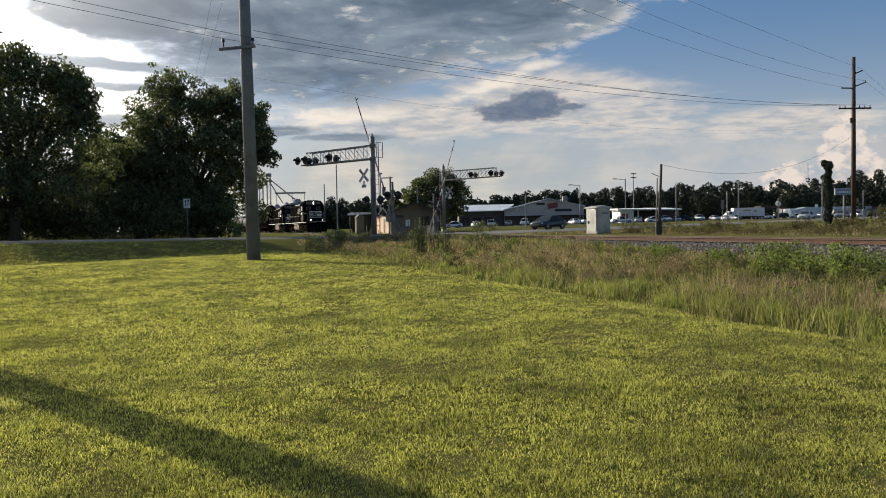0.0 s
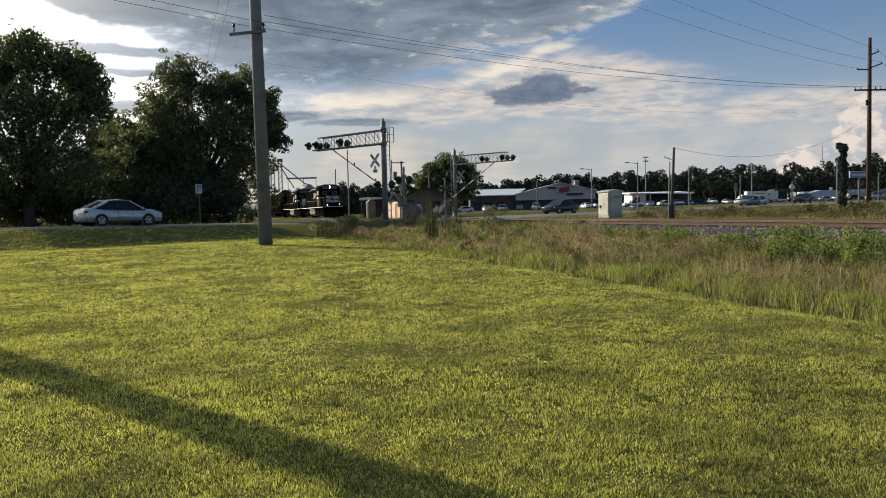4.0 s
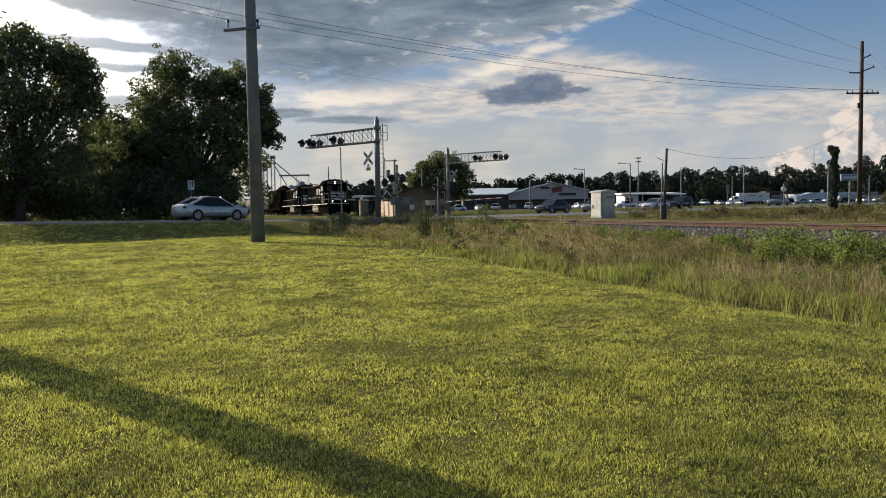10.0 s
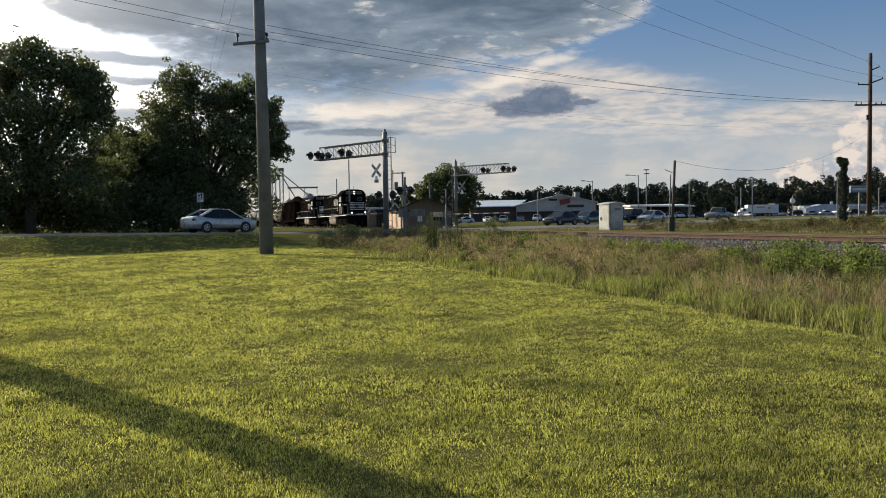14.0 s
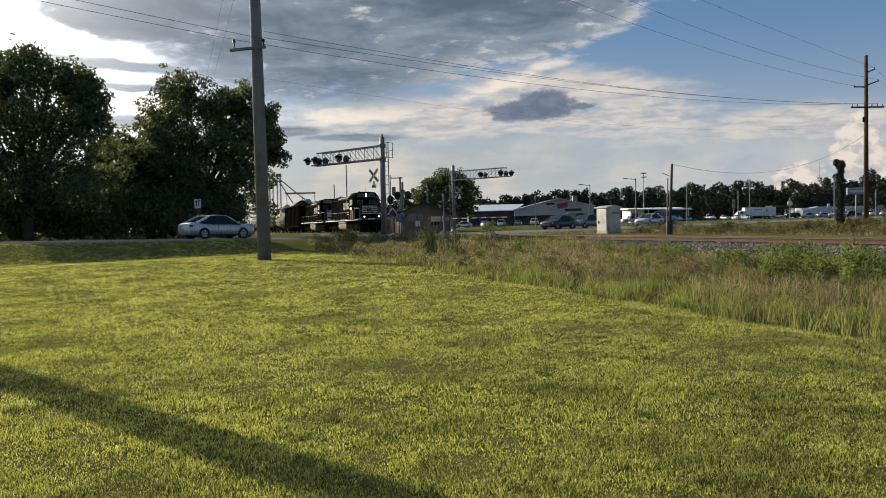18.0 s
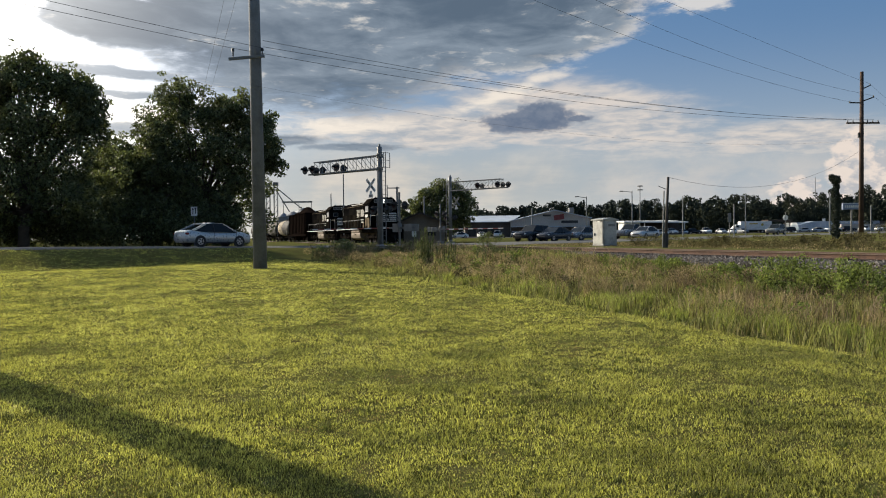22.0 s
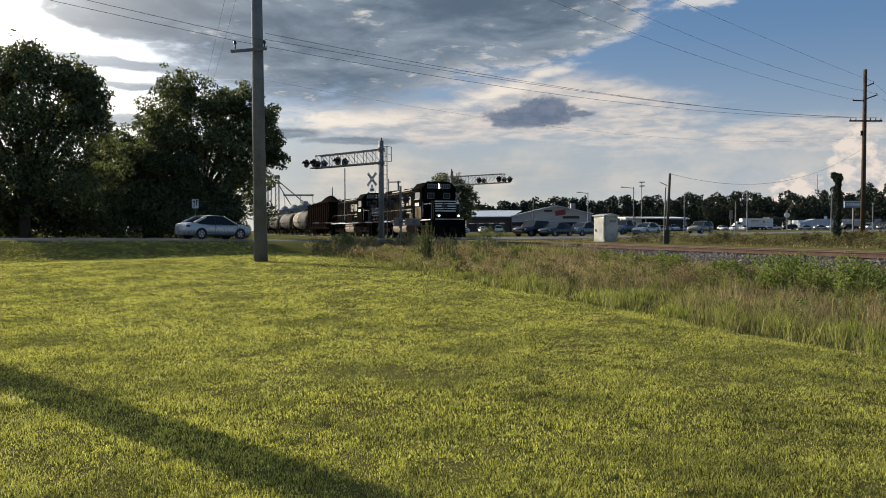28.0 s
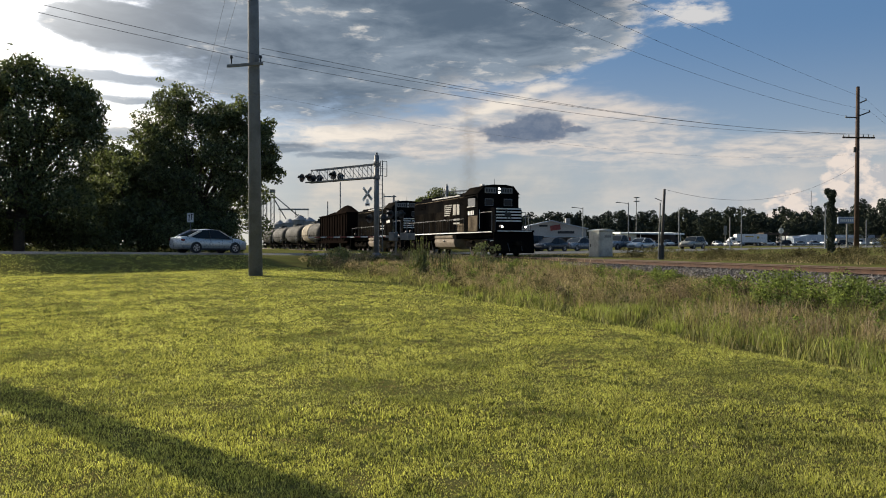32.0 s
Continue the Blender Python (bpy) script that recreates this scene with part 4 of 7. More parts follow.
def build_tussocks():
    """Dense tufts of taller grass: fresh ones along the lawn, dry ones nearer the track."""
    rng = np.random.default_rng(63)
    for name, m, n_c, per, lo, hi, h0, h1, lab in (
        # dark fringe along the mown edge: shade at the weeds' foot put into blade colour
        ("edge_grass", "tuft", 700, 34, -0.05, 0.9, 0.12, 0.26, "dense green grass coloured dark for the shade where the mower stops"),
        ("tall_grass", "tallgrass", 760, 70, 0.05, 3.0, 0.20, 0.46, "tufts of tall bright green grass along the lawn's edge"),
        ("dry_tufts", "straw", 420, 60, 2.4, 8.0, 0.28, 0.62, "tufts of dry brown grass below the track"),
        ("rough_tufts", "weed", 420, 60, 1.4, 10.0, 0.25, 0.60, "tufts of rough olive grass below the track"),
    ):
        s = -46 + 64 * rng.random(n_c * 4) ** 1.15
        a = rng.uniform(4.2, 17.0, n_c * 4)
        x, y = TRACK.x + ALONG.x * s + ASIDE.x * a, TRACK.y + ALONG.y * s + ASIDE.y * a
        e = -lawn_side(x, y)
        c = (x - CROSS.x) * ROAD_L.x + (y - CROSS.y) * ROAD_L.y
        grove = np.array([noise.noise(Vector((p * 0.35, q * 0.35, 33 + n_c))) for p, q in zip(x, y)])
        keep = (e > lo) & (e < hi) & (x > (-0.150 + 0.02 * np.sin(y * 2.3)) * y) & (np.abs(c) > ROAD_HALF + 1.5) & (rng.random(len(x)) < 0.5 + 1.6 * grove) & ((name != "tall_grass") | (rng.random(len(x)) < 0.06 + smooth(30, 19, y)))
        x, y, e = x[keep][:n_c], y[keep][:n_c], e[keep][:n_c]
        size = rng.uniform(h0, h1, len(x)) * (0.4 + 0.6 * smooth(-0.165, -0.10, x / y)) * (0.55 + 0.45 * smooth(0.0, 1.2, e)) * (0.5 + 0.5 * smooth(34, 20, y))
        k = np.repeat(np.arange(len(x)), per)
        r = np.abs(rng.normal(0, 1, len(k))) * 0.30 * size[k]
        t = rng.uniform(0, 6.283, len(k))
        bx, by = x[k] + r * np.cos(t), y[k] + r * np.sin(t)
        h = size[k] * rng.uniform(0.45, 1.15, len(k))
        w = rng.uniform(0.0032, 0.0068, len(k)) * (0.75 + 0.02 * np.hypot(bx, by))
        v, f = blades(rng, bx, by, ground_z(bx, by) - 0.01, h, w, rng.uniform(0.15, 0.75, len(k)))
        tagged(sheet(name, v, f, M[m]), lab, "grass", kind="stuff")


build_tussocks()


# ---- poles, wires, signals ----
def wire(parent, a, b, sag, r=0.0085, n=14):
    a, b = Vector(a), Vector(b)
    side = (b - a).cross(Vector((0, 0, 1))).normalized() * r
    up = Vector((0, 0, r))
    rings = []
    for i in range(n + 1):
        k = i / n
        p = a.lerp(b, k) - Vector((0, 0, 4 * sag * k * (1 - k)))
        rings.append([p + side, p + up, p - side, p - up])
    bm = loft(rings)
    return part("wire", bm, M["wire"], parent)


def build_near_pole():
    x, y = -6.86, 30.7
    z = gz(x, y)
    t = thing("utility_pole", "thick weathered wooden utility pole standing on the lawn", "utility pole", pose(x, y, z - 0.05, 0, -0.55, 0))
    part("pole", rod((0, 0, 0), (0, 0, 18.0), 0.265, 0.165, 20), M["wood"], t, smooth=True)
    part("crossarm", blk(-0.28, -0.24, 8.15, 1.38, 0.09, 0.11, 0.012, m=pose(0, 0, 0, 0, -4, 0).to_3x3().to_4x4()), M["galv"], t)
    for dx in (-0.80, 0.32):
        ins = part("insulator", rod((dx, -0.24, 8.20), (dx, -0.24, 8.42), 0.03, 0.025, 8), M["black"], t)
        part("cap", rod((dx, -0.24, 8.40), (dx, -0.24, 8.50), 0.065, 0.045, 10), M["black"], ins)
    part("band", rod((0, 0, 6.98), (0, 0, 7.03), 0.236, None, 20), M["galv"], t)
    part("brace", bar((0.05, -0.23, 8.0), (0.05, -0.25, 8.5), 0.05, 0.03), M["galv"], t)
    return t, z


near_pole, near_z = build_near_pole()


def build_right_pole():
    x, y = 32.3, 60.0
    z = gz(x, y)
    t = thing("utility_pole", "tall brown wooden utility pole with crossarms beyond the track", "utility pole", pose(x, y, z - 0.05, 0, 0.3, 0))
    part("pole", rod((0, 0, 0), (0, 0, 12.8), 0.19, 0.13, 14), M["brownpole"], t, smooth=True)
    part("crossarm", blk(0, -0.18, 8.9, 2.5, 0.10, 0.12, 0.015), M["brownpole"], t)
    for dx in (-1.15, -0.75, 0.35, 0.75, 1.15):
        part("insulator", rod((dx, -0.18, 8.95), (dx, -0.18, 9.13), 0.045, 0.03, 8), M["black"], t)
    for z0, side, rise in ((10.45, -1, 0.02), (10.55, 1, 0.35), (11.5, 1, 0.28)):
        a = part("standoff_arm", bar((0, 0, z0), (0.95 * side * (1 if z0 < 11 else 0.7), 0, z0 + rise), 0.07, 0.09), M["black"], t)
        part("insulator", rod((0.9 * side * (1 if z0 < 11 else 0.7), 0, z0 + rise - 0.02), (0.9 * side * (1 if z0 < 11 else 0.7), 0, z0 + rise + 0.14), 0.05, 0.03, 8), M["black"], a)
    part("transformer_bracket", blk(-0.22, 0, 8.0, 0.12, 0.12, 0.4, 0.02), M["black"], t)
    return t, z


right_pole, right_z = build_right_pole()


def build_lines():
    t = thing("power_lines", "thin dark overhead power lines between the poles", "power line")
    nz, rz = near_z + 8.45, right_z + 9.1
    wire(t, (-7.72, 30.46, nz), (31.1, 59.8, rz), 0.75)
    wire(t, (-6.58, 30.46, nz + 0.05), (31.5, 59.8, rz), 0.55)
    wire(t, (-6.6, 30.5, nz + 0.30), (33.2, 59.8, rz), 0.75)
    wire(t, (-6.86, 30.45, near_z + 7.0), (32.2, 59.9, right_z + 7.6), 1.1, 0.0032)
    for dx, k in ((-7.72, 0), (-6.58, 0.6)):
        wire(t, (dx, 30.46, nz), (-34 + dx + k, 6, nz + 4.3), 0.4)
    wire(t, (-6.86, 30.45, near_z + 7.0), (-19.5, 60, 14.2), 0.4, 0.0055)
    for a, b, sag in (((31.4, 60, right_z + 10.5), (-7.1, 30.6, 15.6), 1.05), ((33.2, 60, right_z + 10.95), (-6.9, 30.8, 17.8), 1.6), ((32.95, 60, right_z + 11.85), (-6.9, 30.7, 17.9), 0.35)):
        wire(t, a, b, sag)
    wire(t, (-6.9, 30.7, 17.6), (-41, 6, 21.0), 0.4)
    for k in (0, 0.5):
        wire(t, (3.6 - k, -2.0, 12.5), (-7.35 - k, 30.8, 12.1), 0.3, 0.0055)
        wire(t, (-7.35 - k, 30.8, 12.1), (-24.0 - k, 80.0, 12.4), 0.3, 0.0055)
    for b in (33.2, 32.95):
        wire(t, (b, 60, right_z + 10.95 + (0.9 if b < 33 else 0)), (62, 92, right_z + 10.5), 0.8)
    wire(t, (12.35, 42.0, 4.62), (32.1, 60.0, right_z + 6.7), 1.4, 0.008)


build_lines()


def build_shadow_pole():
    x, y = -10.97, 13.99
    t = thing("utility_pole", "weathered wooden pole that throws a long shadow over the lawn", "utility pole", pose(x, y, gz(x, y) - 0.05))
    part("pole", rod((0, 0, 0), (0, 0, 11), 0.29, 0.23, 16), M["wood"], t, smooth=True)
    part("collar", rod((0, 0, 2.2), (0, 0, 2.28), 0.30, None, 16), M["galv"], t)


build_shadow_pole()


def build_post():
    x, y = 12.15, 42.0
    t = thing("leaning_post", "leaning dark wooden post beside the track", "post", pose(x, y, gz(x, y) - 0.1, 0, 2.6, 0))
    part("pole", rod((0, 0, 0), (0, 0, 3.85), 0.085, 0.065, 12), M["darkpost"], t, smooth=True)
    part("conduit", rod((-0.16, -0.02, 0.1), (-0.2, -0.02, 3.1), 0.035, None, 8), M["galv"], t)
    part("bracket", bar((-0.1, 0, 3.2), (-0.5, 0, 3.35), 0.03, 0.03), M["black"], t)
    part("boot", rod((0, 0, 0.02), (0, 0, 0.85), 0.15, 0.14, 12), M["black"], t, "black sleeve round the foot")


build_post()


def build_cabinet():
    x, y = 10.62, 50.0
    z = gz(x, y)
    t = thing("signal_cabinet", "pale aluminium railway signal cabinet with an overhanging lid", "cabinet", pose(x, y, z - 0.02, 0, 0, 27))
    part("body", blk(0, 0, 0.86, 1.05, 1.05, 1.56, 0.015), M["alu"], t)
    part("base", blk(0, 0, 0.04, 1.12, 1.12, 0.1, 0.01), M["concrete"], t)
    part("lid", prism([(-0.62, 1.64), (0.62, 1.64), (0.62, 1.70), (0, 1.80), (-0.62, 1.70)], -0.62, 0.62), M["alu"], t)
    d = part("door", blk(-0.535, 0, 0.86, 0.03, 0.92, 1.4, 0.01), M["alu"], t)
    part("handle", blk(-0.57, 0.3, 0.75, 0.05, 0.05, 0.2, 0.01), M["black"], d)
    d = part("door", blk(0, -0.535, 0.86, 0.92, 0.03, 1.4, 0.01), M["alu"], t)
    part("vent", blk(0.1, -0.56, 1.32, 0.5, 0.02, 0.14), M["galv"], d)


build_cabinet()


def lamp_head(parent, x, y, z, face):
    """A round flasher: dark back plate, hood and red lens, facing the way face points."""
    f = Vector(face).normalized()
    p = Vector((x, y, z))
    h = part("flasher", rod(p - f * 0.02, p + f * 0.02, 0.30, None, 20), M["black"], parent)
    part("housing", rod(p - f * 0.22, p - f * 0.02, 0.09, 0.16, 14), M["black"], h)
    part("lens", rod(p + f * 0.02, p + f * 0.04, 0.15, None, 16), M["lens_red"], h)
    bm = bmesh.new()
    side = f.cross(Vector((0, 0, 1)))
    last = None
    for i in range(9):
        a = math.pi * (i / 8)
        q = p + side * (0.17 * math.cos(a)) + Vector((0, 0, 0.17 * math.sin(a)))
        pair = (bm.verts.new(q + f * 0.03), bm.verts.new(q + f * 0.28))
        if last:
            bm.faces.new((last[0], last[1], pair[1], pair[0]))
        last = pair
    bmesh.ops.solidify(bm, geom=bm.faces[:], thickness=0.012)
    part("hood", bm, M["black"], h)
    return h


def build_gantry(x, y, turn, length, groups, label):
    """A cantilever signal: in its own space the arm points along +x and traffic comes along +y."""
    z = gz(x, y)
    t = thing("crossing_gantry", label, "signal gantry", pose(x, y, z - 0.05, 0, 0, turn), "crossing gantries")
    part("foundation", blk(0, 0, 0.06, 0.8, 0.8, 0.3, 0.03), M["concrete"], t)
    part("mast", rod((0, 0, 0.2), (0, 0, 7.05), 0.20, 0.165, 18), M["galv"], t, smooth=True)
    part("base_flange", rod((0, 0, 0.28), (0, 0, 0.42), 0.32, 0.24, 18), M["galv"], t)
    part("mast_cap", rod((0, 0, 7.05), (0, 0, 7.25), 0.09, 0.06, 12), M["galv"], t)
    lo, hi = 5.55, 6.45
    for yy in (-0.26, 0.26):
        part("lower_chord", bar((0, yy, lo), (length, yy, lo - 0.0), 0.09, 0.09), M["galv"], t)
        part("upper_chord", bar((0, yy, hi), (length - 0.6, yy, hi - 0.04), 0.07, 0.07), M["galv"], t)
        n = 7
        for i in range(n + 1):
            u = 0.25 + (length - 0.9) * i / n
            part("upright", bar((u, yy, lo), (u, yy, hi - 0.02), 0.028, 0.028), M["galv"], t)
            if i < n:
                v = 0.25 + (length - 0.9) * (i + 1) / n
                part("diagonal", bar((u, yy, lo), (v, yy, hi - 0.03), 0.028, 0.028), M["galv"], t)
    w = part("walkway", blk(length / 2, 0, lo - 0.02, length, 0.44, 0.03), M["galv"], t)
    for i in range(6):
        u = 0.4 + (length - 1.0) * i / 5
        part("cross_tie", bar((u, -0.26, hi - 0.03), (u, 0.26, hi - 0.03), 0.03, 0.03), M["galv"], w)
    for zz in (lo, hi):
        part("mast_clamp", rod((0, 0, zz - 0.12), (0, 0, zz + 0.12), 0.23, None, 16), M["galv"], t)
    for u, heads in groups:
        part("lamp_bracket", bar((u + heads[0][0] - 0.1, 0.42, lo + 0.32), (u + heads[1][0] + 0.1, 0.42, lo + 0.32), 0.05, 0.05), M["black"], t)
        for du, side in heads:
            lamp_head(t, u + du, 0.55 * side, lo + 0.32, (0.05, side, 0))
    for s, side in ((0.33, -1), (-0.33, 1)):
        lamp_head(t, 0.55 * s / 0.33, -0.12 * side, 2.75, (0, -side, 0))
    part("lamp_bracket", bar((-0.6, 0, 2.75), (0.6, 0, 2.75), 0.06, 0.06), M["black"], t)
    x0 = -0.38
    lad = part("ladder_rail", bar((x0, -0.18, 0.5), (x0, -0.18, 6.7), 0.04, 0.05), M["galv"], t)
    part("ladder_rail", bar((x0, 0.18, 0.5), (x0, 0.18, 6.7), 0.04, 0.05), M["galv"], t)
    for i in range(19):
        part("rung", bar((x0, -0.18, 0.7 + 0.31 * i), (x0, 0.18, 0.7 + 0.31 * i), 0.025, 0.025), M["galv"], lad)
    g = part("guard_rail", bar((-0.68, -0.3, 5.6), (-0.68, -0.3, 6.6), 0.035, 0.035), M["galv"], t)
    part("guard_rail", bar((-0.68, 0.3, 5.6), (-0.68, 0.3, 6.6), 0.035, 0.035), M["galv"], t)
    for zz in (5.6, 6.1, 6.6):
        part("guard_rail", bar((-0.68, -0.3, zz), (-0.68, 0.3, zz), 0.03, 0.03), M["galv"], t)
        part("guard_rail", bar((-0.68, 0.3, zz), (-0.1, 0.3, zz), 0.03, 0.03), M["galv"], t)
    face = 0.30
    for a in (45, -45):
        c = part("crossbuck_board", blk(0.58, face + 0.02 * (a > 0), 4.45, 1.2, 0.02, 0.2, m=pose(0, 0, 0, 0, a, 0)), M["white"], t, "white crossbuck board")
        part("board_back", blk(0.58, face - 0.014 + 0.02 * (a > 0), 4.45, 1.19, 0.006, 0.19, m=pose(0, 0, 0, 0, a, 0)), M["galv"], c)
        for k in (-0.28, 0.28):
            ca = radians(a)
            for j in range(4):
                d = k + (j - 1.5) * 0.1
                part("letter_bar", blk(0.58 + d * math.cos(ca), face + 0.035, 4.45 - d * math.sin(ca), 0.05, 0.008, 0.11, m=pose(0, 0, 0, 0, a, 0)), M["black"], c)
    pl = part("track_count_sign", blk(0.58, face, 3.72, 0.42, 0.02, 0.22), M["white"], t)
    part("track_count_sign", blk(0.58, face, 3.95, 0.2, 0.02, 0.24), M["white"], t)
    part("letter_bar", blk(0.58, face + 0.015, 3.72, 0.3, 0.008, 0.09), M["black"], pl)
    return t


build_gantry(-3.86, 54.0, 138.5, 7.2, ((6.62, ((-0.2, 1), (0.65, 1), (-0.03, -1), (0.7, -1))), (4.05, ((-0.25, 1), (0.25, -1)))), "grey steel cantilever gantry with railway flashers and crossbuck")
build_gantry(1.42, 83.0, -44.0, 7.6, ((7.0, ((-0.35, 1), (0.35, 1), (-0.1, -1))), (4.1, ((-0.15, 1), (0.2, -1)))), "grey steel cantilever gantry with railway flashers beyond the track")


def build_gate(x, y, z_pivot, turn, length, label):
    """A crossing gate: a fixed post with its mechanism, and the arm as a keyed part that lifts about its own y."""
    z = gz(x, y)
    h = z_pivot - z
    t = thing("crossing_gate", label, "crossing gate", pose(x, y, z - 0.03, 0, 0, turn), "crossing gates")
    part("base", blk(0, 0, 0.15, 0.5, 0.5, 0.34, 0.03), M["concrete"], t)
    part("post", rod((0, 0, 0.2), (0, 0, 4.0), 0.075, None, 12), M["galv"], t)
    part("mechanism", blk(0, 0.25, h, 0.55, 0.4, 0.6, 0.04), M["galv"], t)
    part("lamp_bracket", bar((-0.55, 0, 3.05), (0.55, 0, 3.05), 0.05, 0.05), M["black"], t)
    lamp_head(t, -0.42, -0.1, 3.05, (0, -1, 0))
    lamp_head(t, 0.42, 0.1, 3.05, (0, 1, 0))
    arm = new("gate_arm")
    arm.parent = t
    arm.location = (0, 0, h)
    for i in range(12):
        u0, u1 = 0.6 + (length - 0.6) * i / 12, 0.6 + (length - 0.6) * (i + 1) / 12
        part("stripe", blk((u0 + u1) / 2, 0, 0, u1 - u0, 0.05, 0.085 - 0.02 * i / 12), M["white" if i % 2 else "red"], arm)
    for u in (0.35, 0.62, 0.98):
        part("arm_lamp", rod((length * u, 0, 0.06), (length * u, 0, 0.2), 0.05, None, 10), M["lens_red"], arm)
    for yy in (-0.34, 0.34):
        part("counterweight_arm", bar((0.9, yy * 0.3, 0), (-1.25, yy, 0), 0.05, 0.14), M["galv"], arm)
        part("counterweight", blk(-1.15, yy, 0, 0.75, 0.07, 0.5, 0.02), M["concrete"], arm)
    return t, arm


gate_near, arm_near = build_gate(-2.64, 56.0, 2.28, 138.5, 9.6, "railway crossing gate with a striped lowering arm")
gate_far, arm_far = build_gate(0.34, 79.0, 2.35, -45.0, 8.2, "railway crossing gate with a striped lowering arm beyond the track")


# ---- cars ----
def section(x, w, zb, zt, crown=0.0, tuck=0.9):
    """A rounded body section at x: half width w, from zb up to zt."""
    h = zt - zb
    half = [(w * 0.80, zb), (w * 0.97, zb + 0.10 * h), (w, zb + 0.42 * h), (w * 0.985, zb + 0.72 * h), (w * tuck, zt - 0.04 * h), (w * 0.55, zt + crown)]
    return [(x, y, z) for y, z in half] + [(x, -y, z) for y, z in half[::-1]]


STYLES = dict(
    sedan=dict(L=4.66, w=0.90, belt=0.93, roof=1.50, hood=0.90, tail=1.02, a=1.20, b=0.30, c=-1.02, d=-1.86, nose=2.33, wb=1.37, r=0.325),
    suv=dict(L=4.8, w=0.93, belt=1.08, roof=1.74, hood=1.04, tail=1.12, a=0.80, b=0.22, c=-1.95, d=-2.32, nose=2.4, wb=1.36, r=0.365),
    pickup=dict(L=5.7, w=0.97, belt=1.15, roof=1.86, hood=1.10, tail=1.12, a=0.95, b=0.42, c=-0.78, d=-0.95, nose=2.85, wb=1.82, r=0.39),
)


def car(name, style, paint, label, m, wheels=None):
    k = STYLES[style]
    t = thing(name, label, "car" if style != "pickup" else "pickup truck", m)
    n, w, r, wb = k["nose"], k["w"], k["r"], k["wb"]
    zb = 0.22 if style == "sedan" else 0.32
    back = k["d"] if style != "pickup" else -n + 0.05
    st = [
        section(n, w * 0.72, zb + 0.14, k["hood"] - 0.22, 0.02),
        section(n - 0.12, w * 0.90, zb, k["hood"] - 0.13, 0.03),
        section(n - 0.55, w * 0.985, zb, k["hood"] - 0.02, 0.05),
        section(k["a"] + 0.55, w, zb, k["belt"] - 0.04, 0.04),
        section(k["a"], w, zb, k["belt"], 0.03),
        section(k["b"] - 0.3, w, zb, k["belt"] + 0.01, 0.02),
        section(k["c"], w, zb, k["belt"] + 0.04, 0.02),
        section(max(k["d"], -n + 0.5), w * 0.995, zb, k["tail"] - 0.01, 0.02),
        section(-n + 0.35, w * 0.97, zb, k["tail"] - 0.01, 0.02),
        section(-n + 0.10, w * 0.92, zb + 0.04, k["tail"] - 0.05, 0.0),
        section(-n, w * 0.80, zb + 0.14, k["tail"] - 0.2, 0.0),
    ]
    body = part("body", loft(st), M[paint], t, smooth=True)
    # cabin: dark glass with a painted roof and pillars
    bt, rt = k["belt"] - 0.02, k["roof"]
    gl = [
        [(k["a"], y * 0.93, bt) for y in (w, w * 0.6, -w * 0.6, -w)] + [(k["a"] - 0.02, -w * 0.90, bt - 0.05), (k["a"] - 0.02, w * 0.90, bt - 0.05)],
        [(k["b"], y * 0.76, rt - 0.05 - 0.0) for y in (w, w * 0.6, -w * 0.6, -w)] + [(k["b"], -w * 0.955, bt), (k["b"], w * 0.955, bt)],
        [((k["b"] + k["c"]) / 2, y * 0.78, rt - 0.02) for y in (w, w * 0.6, -w * 0.6, -w)] + [((k["b"] + k["c"]) / 2, -w * 0.96, bt), ((k["b"] + k["c"]) / 2, w * 0.96, bt)],
        [(k["c"] + 0.12, y * 0.76, rt - 0.06) for y in (w, w * 0.6, -w * 0.6, -w)] + [(k["c"] + 0.12, -w * 0.95, bt), (k["c"] + 0.12, w * 0.95, bt)],
        [(k["d"], y * 0.88, k["tail"] - 0.02) for y in (w, w * 0.6, -w * 0.6, -w)] + [(k["d"], -w * 0.88, k["tail"] - 0.06), (k["d"], w * 0.88, k["tail"] - 0.06)],
    ]
    part("window_glass", loft(gl), M["glass"], t)
    roof = [section(k["b"] - 0.02, w * 0.77, rt - 0.075, rt - 0.03, 0.015), section((k["b"] + k["c"]) / 2, w * 0.80, rt - 0.06, rt, 0.02), section(k["c"] + 0.06, w * 0.77, rt - 0.09, rt - 0.035, 0.015)]
    part("roof", loft(roof), M[paint], t, smooth=True)
    for s in (1, -1):
        part("pillar", bar((k["a"] + 0.02, s * w * 0.90, bt), (k["b"], s * w * 0.765, rt - 0.06), 0.05, 0.06), M[paint], t)
        part("pillar", bar(((k["b"] + k["c"]) / 2 - 0.05, s * w * 0.955, bt), ((k["b"] + k["c"]) / 2 - 0.08, s * w * 0.79, rt - 0.05), 0.045, 0.075), M["plastic"], t)
        part("pillar", bar((k["d"] + 0.02, s * w * 0.88, k["tail"] - 0.03), (k["c"] + 0.1, s * w * 0.76, rt - 0.07), 0.06, 0.13), M[paint], t)
        part("mirror", blk(k["a"] - 0.22, s * (w + 0.07), bt + 0.09, 0.12, 0.16, 0.12, 0.03), M[paint], t)
        part("headlight", blk(n - 0.22, s * w * 0.74, k["hood"] - 0.22, 0.26, 0.30, 0.13, 0.04), M["clearlamp"], t)
        part("tail_light", blk(-n + 0.13, s * w * 0.78, k["tail"] - 0.22, 0.2, 0.3, 0.14, 0.04), M["taillight"], t)
        for x in (k["b"] - 0.55, k["c"] + 0.15):
            part("door_handle", blk(x, s * (w + 0.005), k["belt"] - 0.12, 0.16, 0.03, 0.03, 0.008), M[paint], t)
